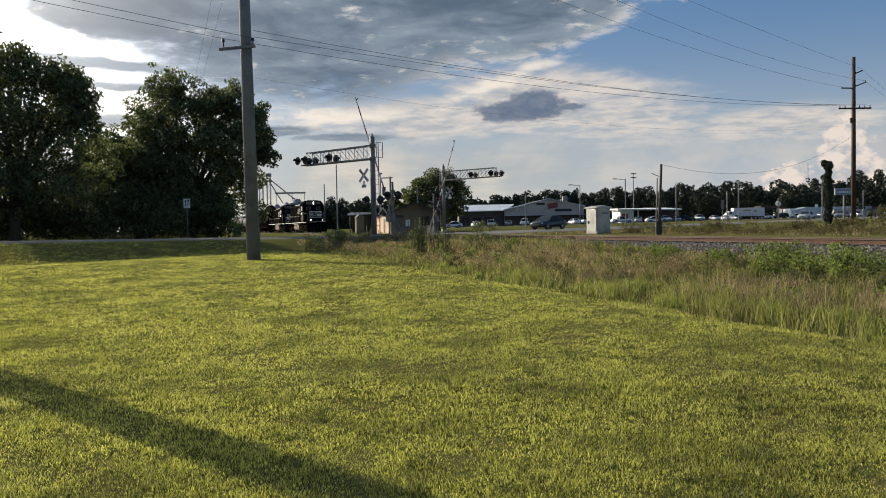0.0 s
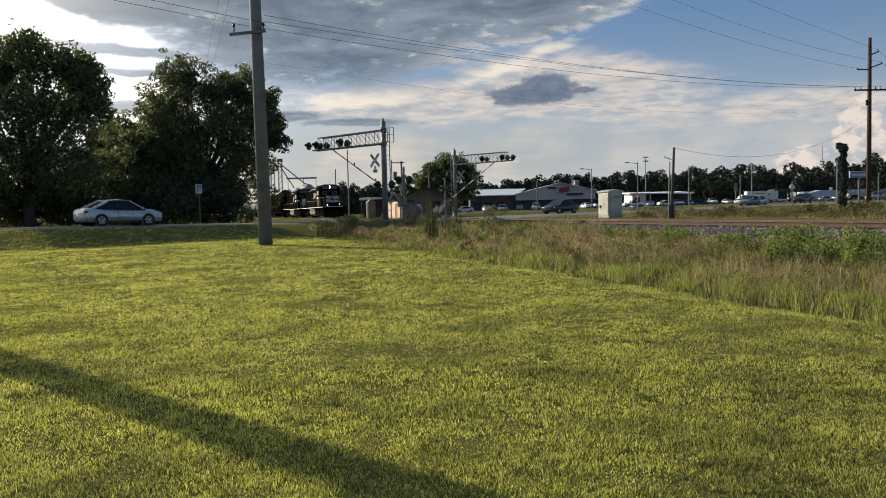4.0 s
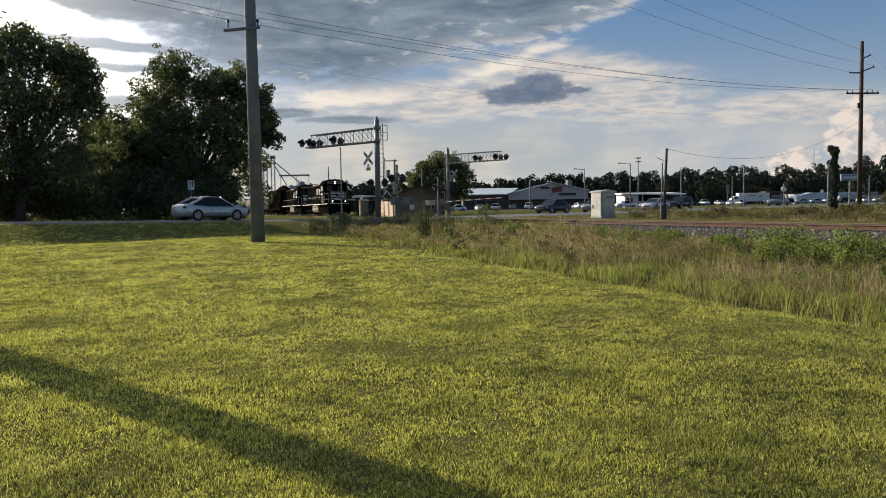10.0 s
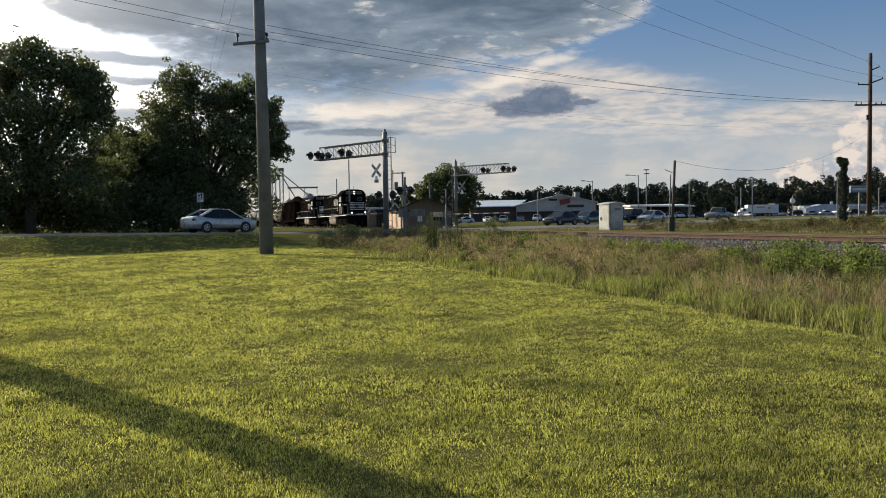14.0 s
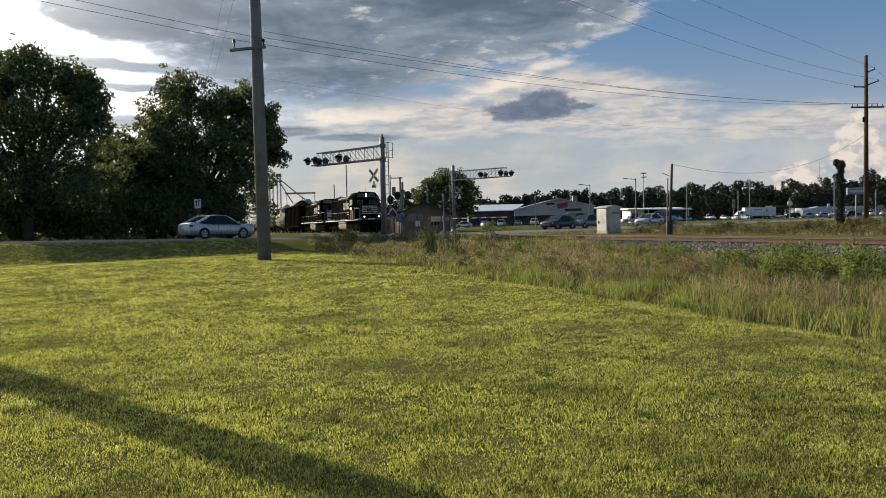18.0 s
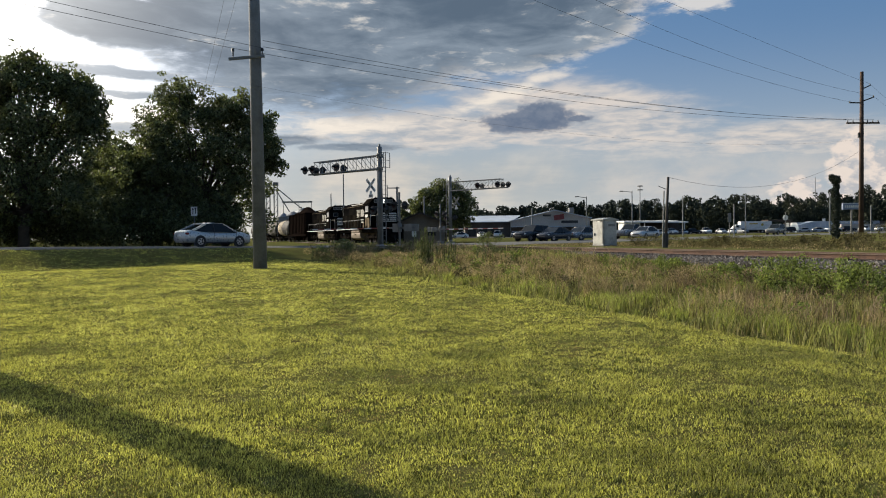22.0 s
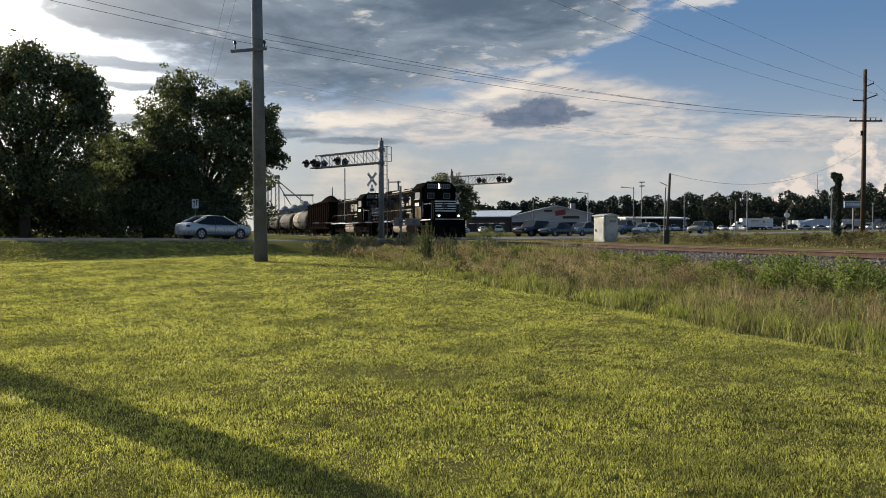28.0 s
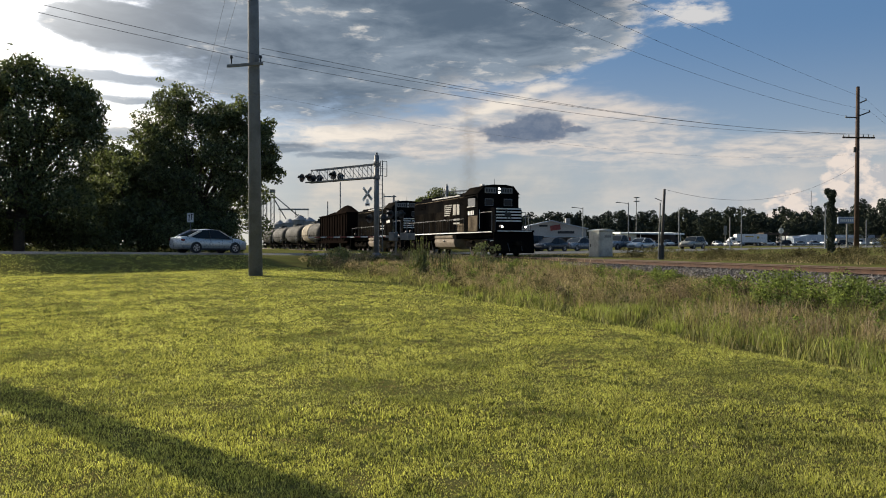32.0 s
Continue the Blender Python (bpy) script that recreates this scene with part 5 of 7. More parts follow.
        for x in (k["a"] - 0.05, (k["b"] + k["c"]) / 2 - 0.06):
            part("door_seam", blk(x, s * w * 0.993, 0.66, 0.012, 0.02, 0.55), M["plastic"], t)
        part("sill", blk(0, s * w * 0.93, zb + 0.03, 2 * wb - 0.75, 0.1, 0.1, 0.02), M["plastic"], t)
    part("grille", blk(n - 0.03, 0, zb + 0.28, 0.08, 0.9, 0.14, 0.02), M["plastic"], t)
    part("number_plate", blk(-n + 0.0, 0, k["tail"] - 0.32, 0.02, 0.32, 0.12), M["white"], t)
    if style == "pickup":
        part("bed_floor", blk(-1.85, 0, 1.0, 1.85, 1.62, 0.1), M["plastic"], t)
    got = []
    for x in (wb, -wb):
        for s in (1, -1):
            part("wheel_arch", rod((x, s * (w - 0.05), r), (x, s * (w + 0.004), r), r + 0.055, None, 22), M["plastic"], t)
            wh = part("wheel", rod((0, -0.11, 0), (0, 0.11, 0), r, None, 24), M["rubber"], t)
            wh.matrix_basis = pose(x, s * (w - 0.095), r)
            part("rim", rod((0, s * 0.09, 0), (0, s * 0.118, 0), r * 0.72, r * 0.64, 20), M["rim"], wh)
            bm = bmesh.new()
            for j in range(5):
                a = j * 2 * math.pi / 5
                bar((r * 0.25 * math.cos(a), s * 0.122, r * 0.25 * math.sin(a)), (r * 0.58 * math.cos(a), s * 0.122, r * 0.58 * math.sin(a)), 0.02, 0.09, bm)
            part("spoke_gaps", bm, M["plastic"], wh)
            got.append(wh)
    if wheels is not None:
        wheels += got
    return t


ROAD_TURN = math.degrees(math.atan2(ROAD.y, ROAD.x))


def lane(s, c, back=False):
    p = on_road(s, c, 0.035)
    grade = math.degrees(math.atan2(float(road_z(s + 1) - road_z(s - 1)), 2))
    return pose(p[0], p[1], p[2], 0, grade if back else -grade, ROAD_TURN + (180 if back else 0))


silver_wheels = []
silver_car = car("sedan_car", "sedan", "silver", "silver four-door sedan waiting at the crossing gate", lane(-23, -3.2), silver_wheels)
queue_cars = [
    car("sedan_car", "sedan", "navy", "dark blue sedan waiting beyond the railway crossing", lane(21.2, 2.0, True)),
    car("suv_car", "suv", "blackcar", "black sport utility car queuing beyond the crossing", lane(20.0, 4.3, True)),
    car("sedan_car", "sedan", "silver", "pale silver sedan queuing beyond the track", lane(40.5, 2.0, True)),
    car("suv_car", "suv", "tancar", "beige sport utility car queuing beyond the track", lane(54.5, 2.0, True)),
    car("sedan_car", "sedan", "greycar", "grey sedan queuing beyond the crossing", lane(26.3, 2.0, True)),
    car("pickup_truck", "pickup", "greycar", "grey pickup truck queuing beyond the track", lane(38.9, 4.3, True)),
]


# ---- train ----
RUN_TURN = math.degrees(math.atan2(-ALONG.y, -ALONG.x))


def wheelset(parent, x, r, axles, gauge=0.755):
    bm = rod((0, -0.85, 0), (0, 0.85, 0), 0.08, None, 10)
    w = part("wheelset", bm, M["wheel"], parent)
    w.matrix_basis = pose(x, 0, r)
    for s in (1, -1):
        part("wheel", rod((0, s * (gauge - 0.07), 0), (0, s * (gauge + 0.06), 0), r, r, 26), M["wheel"], w)
        hub = rod((0, s * (gauge + 0.06), 0), (0, s * (gauge + 0.16), 0), r * 0.38, r * 0.3, 12)
        for j in range(3):
            a = j * 2.094
            rod((r * 0.22 * math.cos(a), s * (gauge + 0.16), r * 0.22 * math.sin(a)), (r * 0.22 * math.cos(a), s * (gauge + 0.19), r * 0.22 * math.sin(a)), 0.03, None, 6, hub)
        part("axle_box", hub, M["locodark"], w)
    axles.append((w, x, r))


def railing(parent, pts, y, z0, z1, material="black"):
    for x in pts:
        part("stanchion", rod((x, y, z0), (x, y, z1), 0.018, None, 6), M[material], parent)
    part("handrail", rod((pts[0], y, z1), (pts[-1], y, z1), 0.02, None, 6), M[material], parent)


def stripes(parent, x, y, z, w, h, along, n=5):
    """White stripes with a dark running figure shape over them, as plain bars."""
    for i in range(n):
        zz = z + h * (i / (n - 1) - 0.5)
        if along == "x":
            part("stripe", blk(x, y, zz, w, 0.014, h / n * 0.55), M["white"], parent)
        else:
            part("stripe", blk(x, y, zz, 0.014, w, h / n * 0.55), M["white"], parent)
    if along == "y":
        bm = bmesh.new()
        blk(x + 0.012, y - 0.02, z + 0.03, 0.012, 0.34, h * 0.34, 0, bm, pose(0, 0, 0, 28, 0, 0))
        blk(x + 0.012, y - 0.20, z + 0.16, 0.012, 0.13, h * 0.55, 0, bm, pose(0, 0, 0, -18, 0, 0))
        blk(x + 0.012, y + 0.12, z - 0.17, 0.012, 0.09, h * 0.45, 0, bm, pose(0, 0, 0, 24, 0, 0))
        blk(x + 0.012, y - 0.10, z - 0.17, 0.012, 0.07, h * 0.42, 0, bm, pose(0, 0, 0, -14, 0, 0))
        part("figure_mark", bm, M["black"], parent, "dark galloping figure mark")


def locomotive(label, lit, axles):
    """Six-axle road switcher; its own x runs forward from the headlamp, z from the rail head."""
    t = thing("locomotive", label, "locomotive")
    D = 1.66
    part("frame", blk(-7.6, 0, D - 0.22, 20.0, 2.2, 0.40, 0.02), M["locodark"], t)
    deck = part("walkway", blk(-7.6, 0, D, 20.0, 3.05, 0.09, 0.01), M["locoblack"], t)
    for s in (1, -1):
        part("sill_stripe", blk(-7.6, s * 1.527, D - 0.01, 19.9, 0.014, 0.075), M["white"], deck, "dusty white edge stripe")
    # cab, with chamfered roof
    prof = [(-1.55, D), (1.55, D), (1.55, 4.30), (1.08, 4.84), (0.5, 4.93), (-0.5, 4.93), (-1.08, 4.84), (-1.55, 4.30)]
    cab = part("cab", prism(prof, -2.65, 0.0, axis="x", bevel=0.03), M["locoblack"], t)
    part("cab_roof", prism([(-1.60, 4.32), (-1.10, 4.88), (-0.5, 4.97), (0.5, 4.97), (1.10, 4.88), (1.60, 4.32), (1.53, 4.28), (1.05, 4.81), (0.5, 4.90), (-0.5, 4.90), (-1.05, 4.81), (-1.53, 4.28)], -2.75, 0.10, axis="x"), M["locodust"], cab)
    for s in (1, -1):
        part("number_board", blk(0.03, s * 0.62, 4.56, 0.05, 0.86, 0.40, 0.01), M["galv"], cab)
        for j in range(4):
            part("figure_bar", blk(0.06, s * 0.62 + (j - 1.5) * 0.19, 4.56, 0.012, 0.11, 0.24), M["black"], cab)
        part("front_window", blk(0.02, s * 0.72, 3.74, 0.04, 0.56, 0.42, 0.015), M["glass"], cab)
        part("window_frame", blk(0.012, s * 0.72, 3.74, 0.03, 0.64, 0.50, 0.01), M["galv"], cab)
        w = part("side_window", blk(-1.15, s * 1.552, 3.78, 1.35, 0.03, 0.58, 0.01), M["glass"], cab)
        part("window_frame", blk(-1.15, s * 1.59, 3.45, 1.5, 0.08, 0.07, 0.01), M["galv"], w)
        part("sunshade", blk(-1.15, s * 1.69, 4.16, 1.5, 0.34, 0.03, m=pose(0, 0, 0, -18 * s, 0, 0)), M["locodark"], w)
        part("cab_door", blk(-2.2, s * 1.555, 2.7, 0.62, 0.03, 1.9, 0.01), M["locodust"], cab)
        # the lead's panel has sunlight in its colour, the trailing unit's a dark copy
        part("lower_panel", blk(-0.95, s * 1.554, 2.25, 1.75, 0.02, 1.1, 0.01), M["sunlit_dust" if lit else "locodust"], cab, "cab side panel with brown road dust and light put into its colour")
        part("grab_iron", rod((0.05, s * 1.45, 1.9), (0.05, s * 1.45, 3.2), 0.02, None, 6), M["white"], cab)
        for j in range(4):
            part("figure_bar", blk(-1.75 + j * 0.30, s * 1.562, 3.02, 0.19, 0.012, 0.30), M["white"], cab, "pale number bar")
    hl = part("headlamp_box", blk(0.06, 0, 4.56, 0.14, 0.30, 0.50, 0.03), M["black"], cab)
    for z in (4.44, 4.68):
        part("headlamp", rod((0.12, 0, z), (0.15, 0, z), 0.075, None, 16), M["lamp" if lit else "clearlamp"], hl, "lit headlamp" if lit else "")
    # low nose
    nose = part("short_hood", prism([(0.0, D), (1.72, D), (1.72, 3.06), (1.55, 3.30), (0.0, 3.36)], -1.0, 1.0, bevel=0.05), M["locoblack"], t)
    stripes(nose, 1.745, 0, 2.80, 1.86, 0.82, "y")
    part("nose_door", blk(1.735, 0.0, 2.1, 0.02, 0.7, 0.6, 0.01), M["locodark"], nose)
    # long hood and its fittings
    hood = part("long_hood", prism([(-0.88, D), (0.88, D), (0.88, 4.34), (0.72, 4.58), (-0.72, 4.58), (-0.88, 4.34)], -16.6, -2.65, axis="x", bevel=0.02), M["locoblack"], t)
    for s in (1, -1):
        for i in range(20):
            x = -6.6 - i * 0.49
            if -12.6 < x < -12.0:
                continue
            d = part("hood_door", blk(x, s * 0.888, 2.62, 0.45, 0.03, 1.55, 0.008), M["locodust"], hood)
            part("latch", blk(x + 0.17, s * 0.91, 2.7, 0.03, 0.03, 0.12), M["galv"], d)
        for x0, n in ((-3.4, 7), (-13.6, 9)):
            g = part("louvre_panel", blk(x0 - 1.0, s * 0.892, 4.08, 2.3, 0.03, 0.5, 0.006), M["locodark"], hood)
            for i in range(n):
                part("slat", blk(x0 - 1.0, s * 0.915, 3.86 + i * 0.44 / n, 2.2, 0.02, 0.035), M["locoblack"], g)
        for i in range(6):
            part("stripe", blk(-7.75 - 0.05 * i, s * 0.905, 3.86 - 0.155 * i, 1.75 - 0.10 * i, 0.014, 0.085), M["fadedwhite"], hood)
        for x, w in ((-6.35, 0.62), (-5.55, 0.55)):
            part("emblem_block", blk(x, s * 0.906, 3.47, w, 0.014, 0.80), M["fadedwhite"], hood, "plain faded white emblem block")
        for z in (2.70, 2.42):
            part("letter_bar", blk(-5.9, s * 0.905, z, 1.3, 0.014, 0.13), M["galv"], hood, "small pale lettering bar")
        # low panels paint sunlight along with the dust, on the lead only
        for i in range(5 if lit else 0):
            part("dust_panel", blk(-3.0 - i * 0.62, s * 0.89, 2.05, 0.5, 0.03, 0.62, 0.008), M["sunlit_dust"], hood, "low hood panel with brown road dust and painted sunlight")
        railing(t, [-16.8 + i * 1.55 for i in range(10)], s * 1.48, D, D + 1.0)
    for i, x in enumerate((-12.2, -13.7, -15.2)):
        f = part("radiator_fan", rod((x, 0, 4.56), (x, 0, 4.75), 0.62, 0.58, 22), M["locodark"], hood)
        part("fan_grille", rod((x, 0, 4.75), (x, 0, 4.77), 0.5, None, 18), M["black"], f)
    for x in (-5.6, -6.7):
        part("brake_fan", rod((x, 0, 4.56), (x, 0, 4.72), 0.5, 0.46, 20), M["locodark"], hood)
    part("exhaust_stack", blk(-9.3, 0, 4.66, 0.9, 0.42, 0.24, 0.03), M["locodark"], hood)
    part("inertial_filter_box", blk(-3.9, 0, 4.64, 2.0, 1.3, 0.16, 0.03), M["locodark"], hood)
    for s in (1, -1):
        part("roof_rail", blk(-8.6, s * 0.80, 4.52, 6.5, 0.05, 0.10), M["galv"], hood)
        # tan strip paints the sunlit edge of the hood roof
        part("edge_strip", blk(-9.6, s * 0.885, 4.32, 13.6, 0.03, 0.05), M["sunlit_dust"], hood)
        part("nose_handrail", rod((1.75, s * 1.25, 1.75), (1.75, s * 1.25, 3.0), 0.022, None, 6), M["galv"], t)
        part("nose_handrail", rod((1.75, s * 1.25, 3.0), (0.2, s * 1.42, 3.0), 0.022, None, 6), M["galv"], t)
    part("antenna", rod((-1.4, 0.3, 4.92), (-1.4, 0.3, 5.5), 0.02, 0.01, 6), M["black"], cab)
    part("air_horn", blk(-2.0, -0.4, 5.04, 0.5, 0.22, 0.16, 0.04), M["galv"], cab)
    part("rear_end_box", blk(-16.9, 0, 2.45, 0.7, 1.3, 1.5, 0.05), M["locoblack"], t)
    stripes(t, -17.27, 0, 2.7, 1.2, 0.7, "y")
    # fuel tank and reservoirs
    # the pale colour holds the sun glint as well as dust
    tank = part("fuel_tank", prism([(-0.75, 0.42), (-1.30, 0.62), (-1.42, 0.95), (-1.36, 1.22), (1.36, 1.22), (1.42, 0.95), (1.30, 0.62), (0.75, 0.42)], -9.6, -5.1, axis="x", bevel=0.05), M["tank"], t)
    for s in (1, -1):
        part("air_reservoir", rod((-9.5, s * 1.25, 1.38), (-5.4, s * 1.25, 1.38), 0.17, None, 16), M["tank"], t)
        part("fuel_filler", rod((-7.2, s * 1.38, 1.05), (-7.2, s * 1.5, 1.1), 0.06, None, 8), M["black"], tank)
    # trucks
    for c in (-0.75, -14.3):
        tr = part("truck_frame", blk(c, 0, 0.86, 5.3, 2.0, 0.22, 0.04), M["locodark"], t)
        for s in (1, -1):
            part("side_frame", prism([(c - 2.75, 0.75), (c - 2.5, 1.05), (c - 0.9, 0.95), (c, 0.80), (c + 0.9, 0.95), (c + 2.5, 1.05), (c + 2.75, 0.75), (c + 2.3, 0.6), (c + 1.2, 0.62), (c - 1.2, 0.62), (c - 2.3, 0.6)], s * 0.98, s * 1.14), M["locodark"], tr)
            for dx in (-1.1, 1.1):
                part("coil_spring", rod((c + dx, s * 1.08, 0.55), (c + dx, s * 1.08, 0.9), 0.12, None, 12), M["locodark"], tr)
                part("brake_cylinder", rod((c + dx * 1.5, s * 1.2, 0.98), (c + dx * 0.9, s * 1.2, 0.98), 0.11, None, 12), M["locodark"], tr)
            part("sand_pipe", rod((c + 2.6, s * 0.95, 1.1), (c + 2.75, s * 0.8, 0.2), 0.025, None, 6), M["galv"], tr)
        for dx in (-2.06, 0, 2.06):
            wheelset(t, c + dx, 0.508, axles)
    # ends
    for e, x in ((1, 2.45), (-1, -17.65)):
        pl = part("pilot", prism([(x, D), (x + 0.10 * e, D), (x + 0.26 * e, 0.22), (x + 0.1 * e, 0.20)], -1.45, 1.45), M["locoblack"], t)
        part("anticlimber", blk(x + 0.1 * e, 0, D + 0.02, 0.34, 2.9, 0.14, 0.02), M["locoblack"], t)
        part("edge_stripe", blk(x + 0.28 * e, 0, D + 0.03, 0.014, 2.5, 0.06), M["white"], t)
        cp = part("coupler", blk(x + 0.55 * e, 0, 0.86, 0.75, 0.26, 0.28, 0.05), M["locodark"], t)
        part("knuckle", blk(x + 0.86 * e, 0.06, 0.86, 0.22, 0.34, 0.36, 0.06), M["locodark"], cp)
        for s in (1, -1):
            part("end_rail", rod((x, s * 1.3, D), (x, s * 1.3, D + 1.05), 0.02, None, 6), M["black"], t)
            part("end_rail", rod((x, s * 1.3, D + 1.05), (x, s * 0.4, D + 1.05), 0.02, None, 6), M["black"], t)
            dl = part("ditch_lamp", rod((x - 0.05 * e, s * 0.86, 1.98), (x + 0.12 * e, s * 0.86, 1.98), 0.13, None, 16), M["black"], t)
            part("lamp_face", rod((x + 0.12 * e, s * 0.86, 1.98), (x + 0.14 * e, s * 0.86, 1.98), 0.07, None, 14), M["lamp" if (lit and e > 0) else "clearlamp"], dl)
            for j in range(4):
                part("step", blk(x - 0.2 * e, s * 1.42, 0.45 + j * 0.32, 0.6, 0.22, 0.03), M["locodark"], t)
            part("hose", rod((x + 0.2 * e, s * 0.5, 0.9), (x + 0.45 * e, s * 0.45, 0.35), 0.03, None, 6), M["black"], pl)
    return t


def wagon_truck(t, c, axles):
    tr = part("truck_bolster", blk(c, 0, 0.72, 0.4, 2.3, 0.26, 0.03), M["locodark"], t)
    for s in (1, -1):
        part("side_frame", prism([(c - 1.15, 0.42), (c - 0.95, 0.66), (c - 0.4, 0.86), (c + 0.4, 0.86), (c + 0.95, 0.66), (c + 1.15, 0.42), (c + 0.4, 0.3), (c - 0.4, 0.3)], s * 0.97, s * 1.1), M["locodark"], tr)
    for dx in (-0.89, 0.89):
        wheelset(t, c + dx, 0.457, axles)


def hopper_wagon(label, axles):
    """Open hopper heaped with dark bulk; x from its front coupler backwards is negative."""
    t = thing("hopper_wagon", label, "freight wagon")
    L = 18.0
    side = [(-L + 0.6, 4.55), (-0.6, 4.55), (-0.6, 2.5), (-2.4, 1.15), (-L + 2.4, 1.15), (-L + 0.6, 2.5)]
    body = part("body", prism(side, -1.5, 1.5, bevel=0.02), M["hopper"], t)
    for s in (1, -1):
        for i in range(11):
            part("side_rib", blk(-1.2 - i * (L - 2.4) / 10, s * 1.54, 2.92, 0.12, 0.11, 3.1), M["hopper"], body)
        part("top_chord", blk(-L / 2, s * 1.54, 4.58, L - 1.1, 0.16, 0.14, 0.02), M["hopper"], body)
        part("side_sill", blk(-L / 2, s * 1.45, 1.12, L - 1.0, 0.12, 0.26), M["hopper"], body)
    for x in (-0.62, -L + 0.62):
        part("end_chord", blk(x, 0, 4.58, 0.14, 3.1, 0.14, 0.02), M["hopper"], body)
        part("ladder", blk(x, -1.45, 2.4, 0.06, 0.05, 2.6), M["hopper"], body)
    bm = bmesh.new()
    nx, ny = 28, 10
    grid = []
    for i in range(nx + 1):
        for j in range(ny + 1):
            u, v = i / nx, j / ny
            x, y = -0.8 - (L - 1.6) * u, -1.38 + 2.76 * v
            h = (0.25 + 1.05 * math.exp(-((u - 0.38) / 0.17) ** 2) + 0.45 * math.exp(-((u - 0.78) / 0.12) ** 2)) * (math.sin(math.pi * v) ** 0.8) * min(1, 8 * u, 8 * (1 - u))
            grid.append(bm.verts.new((x, y, 4.45 + h + 0.06 * noise.noise(Vector((x, y, 1))))))
    for i in range(nx):
        for j in range(ny):
            a = i * (ny + 1) + j
            bm.faces.new((grid[a], grid[a + 1], grid[a + ny + 2], grid[a + ny + 1]))
    part("load", bm, M["load"], t, "heaped dark bulk load", True)
    part("centre_sill", blk(-L / 2, 0, 0.98, L, 0.5, 0.3), M["locodark"], t)
    for x in (-5.0, -L + 5.0):
        part("discharge_chute", prism([(x - 0.9, 1.15), (x + 0.9, 1.15), (x + 0.35, 0.35), (x - 0.35, 0.35)], -1.1, 1.1), M["hopper"], t)
    for c in (-2.1, -L + 2.1):
        wagon_truck(t, c, axles)
    return t


def tank_wagon(label, axles, cream=None, L=16.0, r=1.48):
    t = thing("tank_wagon", label, "tank wagon")
    bm = bmesh.new()
    rings = [(-1.0, 0.35), (-1.08, 0.75), (-1.3, 1.1), (-1.75, 1.38), (-2.3, r), (-L + 2.3, r), (-L + 1.75, 1.38), (-L + 1.3, 1.1), (-L + 1.08, 0.75), (-L + 1.0, 0.35)]
    n = 28
    loft([[(x, q * math.cos(2 * math.pi * i / n), 2.55 + q * math.sin(2 * math.pi * i / n)) for i in range(n)] for x, q in rings], bm)
    tank = part("tank", bm, M["tankcar"], t, smooth=True)
    for x in (-3.6, -5.8, -L / 2, -L + 5.8, -L + 3.6):
        part("tank_band", rod((x - 0.05, 0, 2.55), (x + 0.05, 0, 2.55), r + 0.015, None, 28), M["tankcar"], tank)
    if cream:
        x0, x1 = cream
        n_b = 6
        belt = [[(x0 + (x1 - x0) * j / n_b, (r + 0.008) * math.cos(2 * math.pi * i / n), 2.55 + (r + 0.008) * math.sin(2 * math.pi * i / n)) for i in range(n)] for j in range(n_b + 1)]
        part("painted_band", loft(belt), M["tankcream"], tank, "wide cream band", smooth=True)
    part("dome", rod((-L / 2, 0, 3.95), (-L / 2, 0, 4.35), 0.48, 0.45, 18), M["tankcar"], tank)
    part("platform", blk(-L / 2, 0, 4.08, 2.0, 1.7, 0.05), M["galv"], tank)
    part("underframe", blk(-L / 2, 0, 0.98, L - 0.6, 0.7, 0.34), M["locodark"], t)
    for x in (-2.2, -L + 2.2):
        part("saddle", blk(x, 0, 1.25, 0.5, 2.4, 0.5, 0.03), M["locodark"], t)
        for s in (1, -1):
            part("end_platform", blk(x + (1.4 if x > -5 else -1.4), s * 0.9, 1.1, 0.8, 1.0, 0.05), M["locodark"], t)
            part("grab_rail", rod((x, s * 1.5, 1.2), (x, s * 1.5, 2.2), 0.02, None, 6), M["white"], t)
        wagon_truck(t, x, axles)
    for s in (1, -1):
        part("side_rail", rod((-1.6, s * 1.5, 2.2), (-L + 1.6, s * 1.5, 2.2), 0.02, None, 6), M["locodark"], t)
    return t


AXLES = {}
train = []
for make, label, gap in (
    (lambda ax: locomotive("black freight locomotive with white nose stripes and lit headlamps", True, ax), "lead", 0.0),
    (lambda ax: locomotive("black trailing freight locomotive with white stripes", False, ax), "second", 21.5),
    (lambda ax: hopper_wagon("rusty brown open hopper wagon heaped with dark bulk", ax), "hopper", 40.3),
    (lambda ax: tank_wagon("stained grey railway tank wagon with a cream end", ax, (-13.6, -8.2)), "tank", 59.0),
    (lambda ax: tank_wagon("stained dark grey railway tank wagon", ax), "tank", 75.8),
    (lambda ax: tank_wagon("stained dark grey railway tank wagon", ax), "tank", 92.6),
    (lambda ax: tank_wagon("stained dark grey railway tank wagon", ax), "tank", 109.4),
):
    axles = []
    train.append((make(axles), gap, axles))


def smoke_material():
    m = bpy.data.materials.new("thin_exhaust_smoke")
    m.use_nodes = True
    g = Nodes(m.node_tree)
    out, clear, grey, ms = g.add("ShaderNodeOutputMaterial"), g.add("ShaderNodeBsdfTransparent"), g.add("ShaderNodeBsdfDiffuse"), g.add("ShaderNodeMixShader")
    g.put(grey.inputs[0], (0.46, 0.38, 0.29))
    ms.inputs[0].default_value = 0.55
    g.put(ms.inputs[1], clear.outputs[0]), g.put(ms.inputs[2], grey.outputs[0])
    g.put(out.inputs[0], ms.outputs[0])
    return m


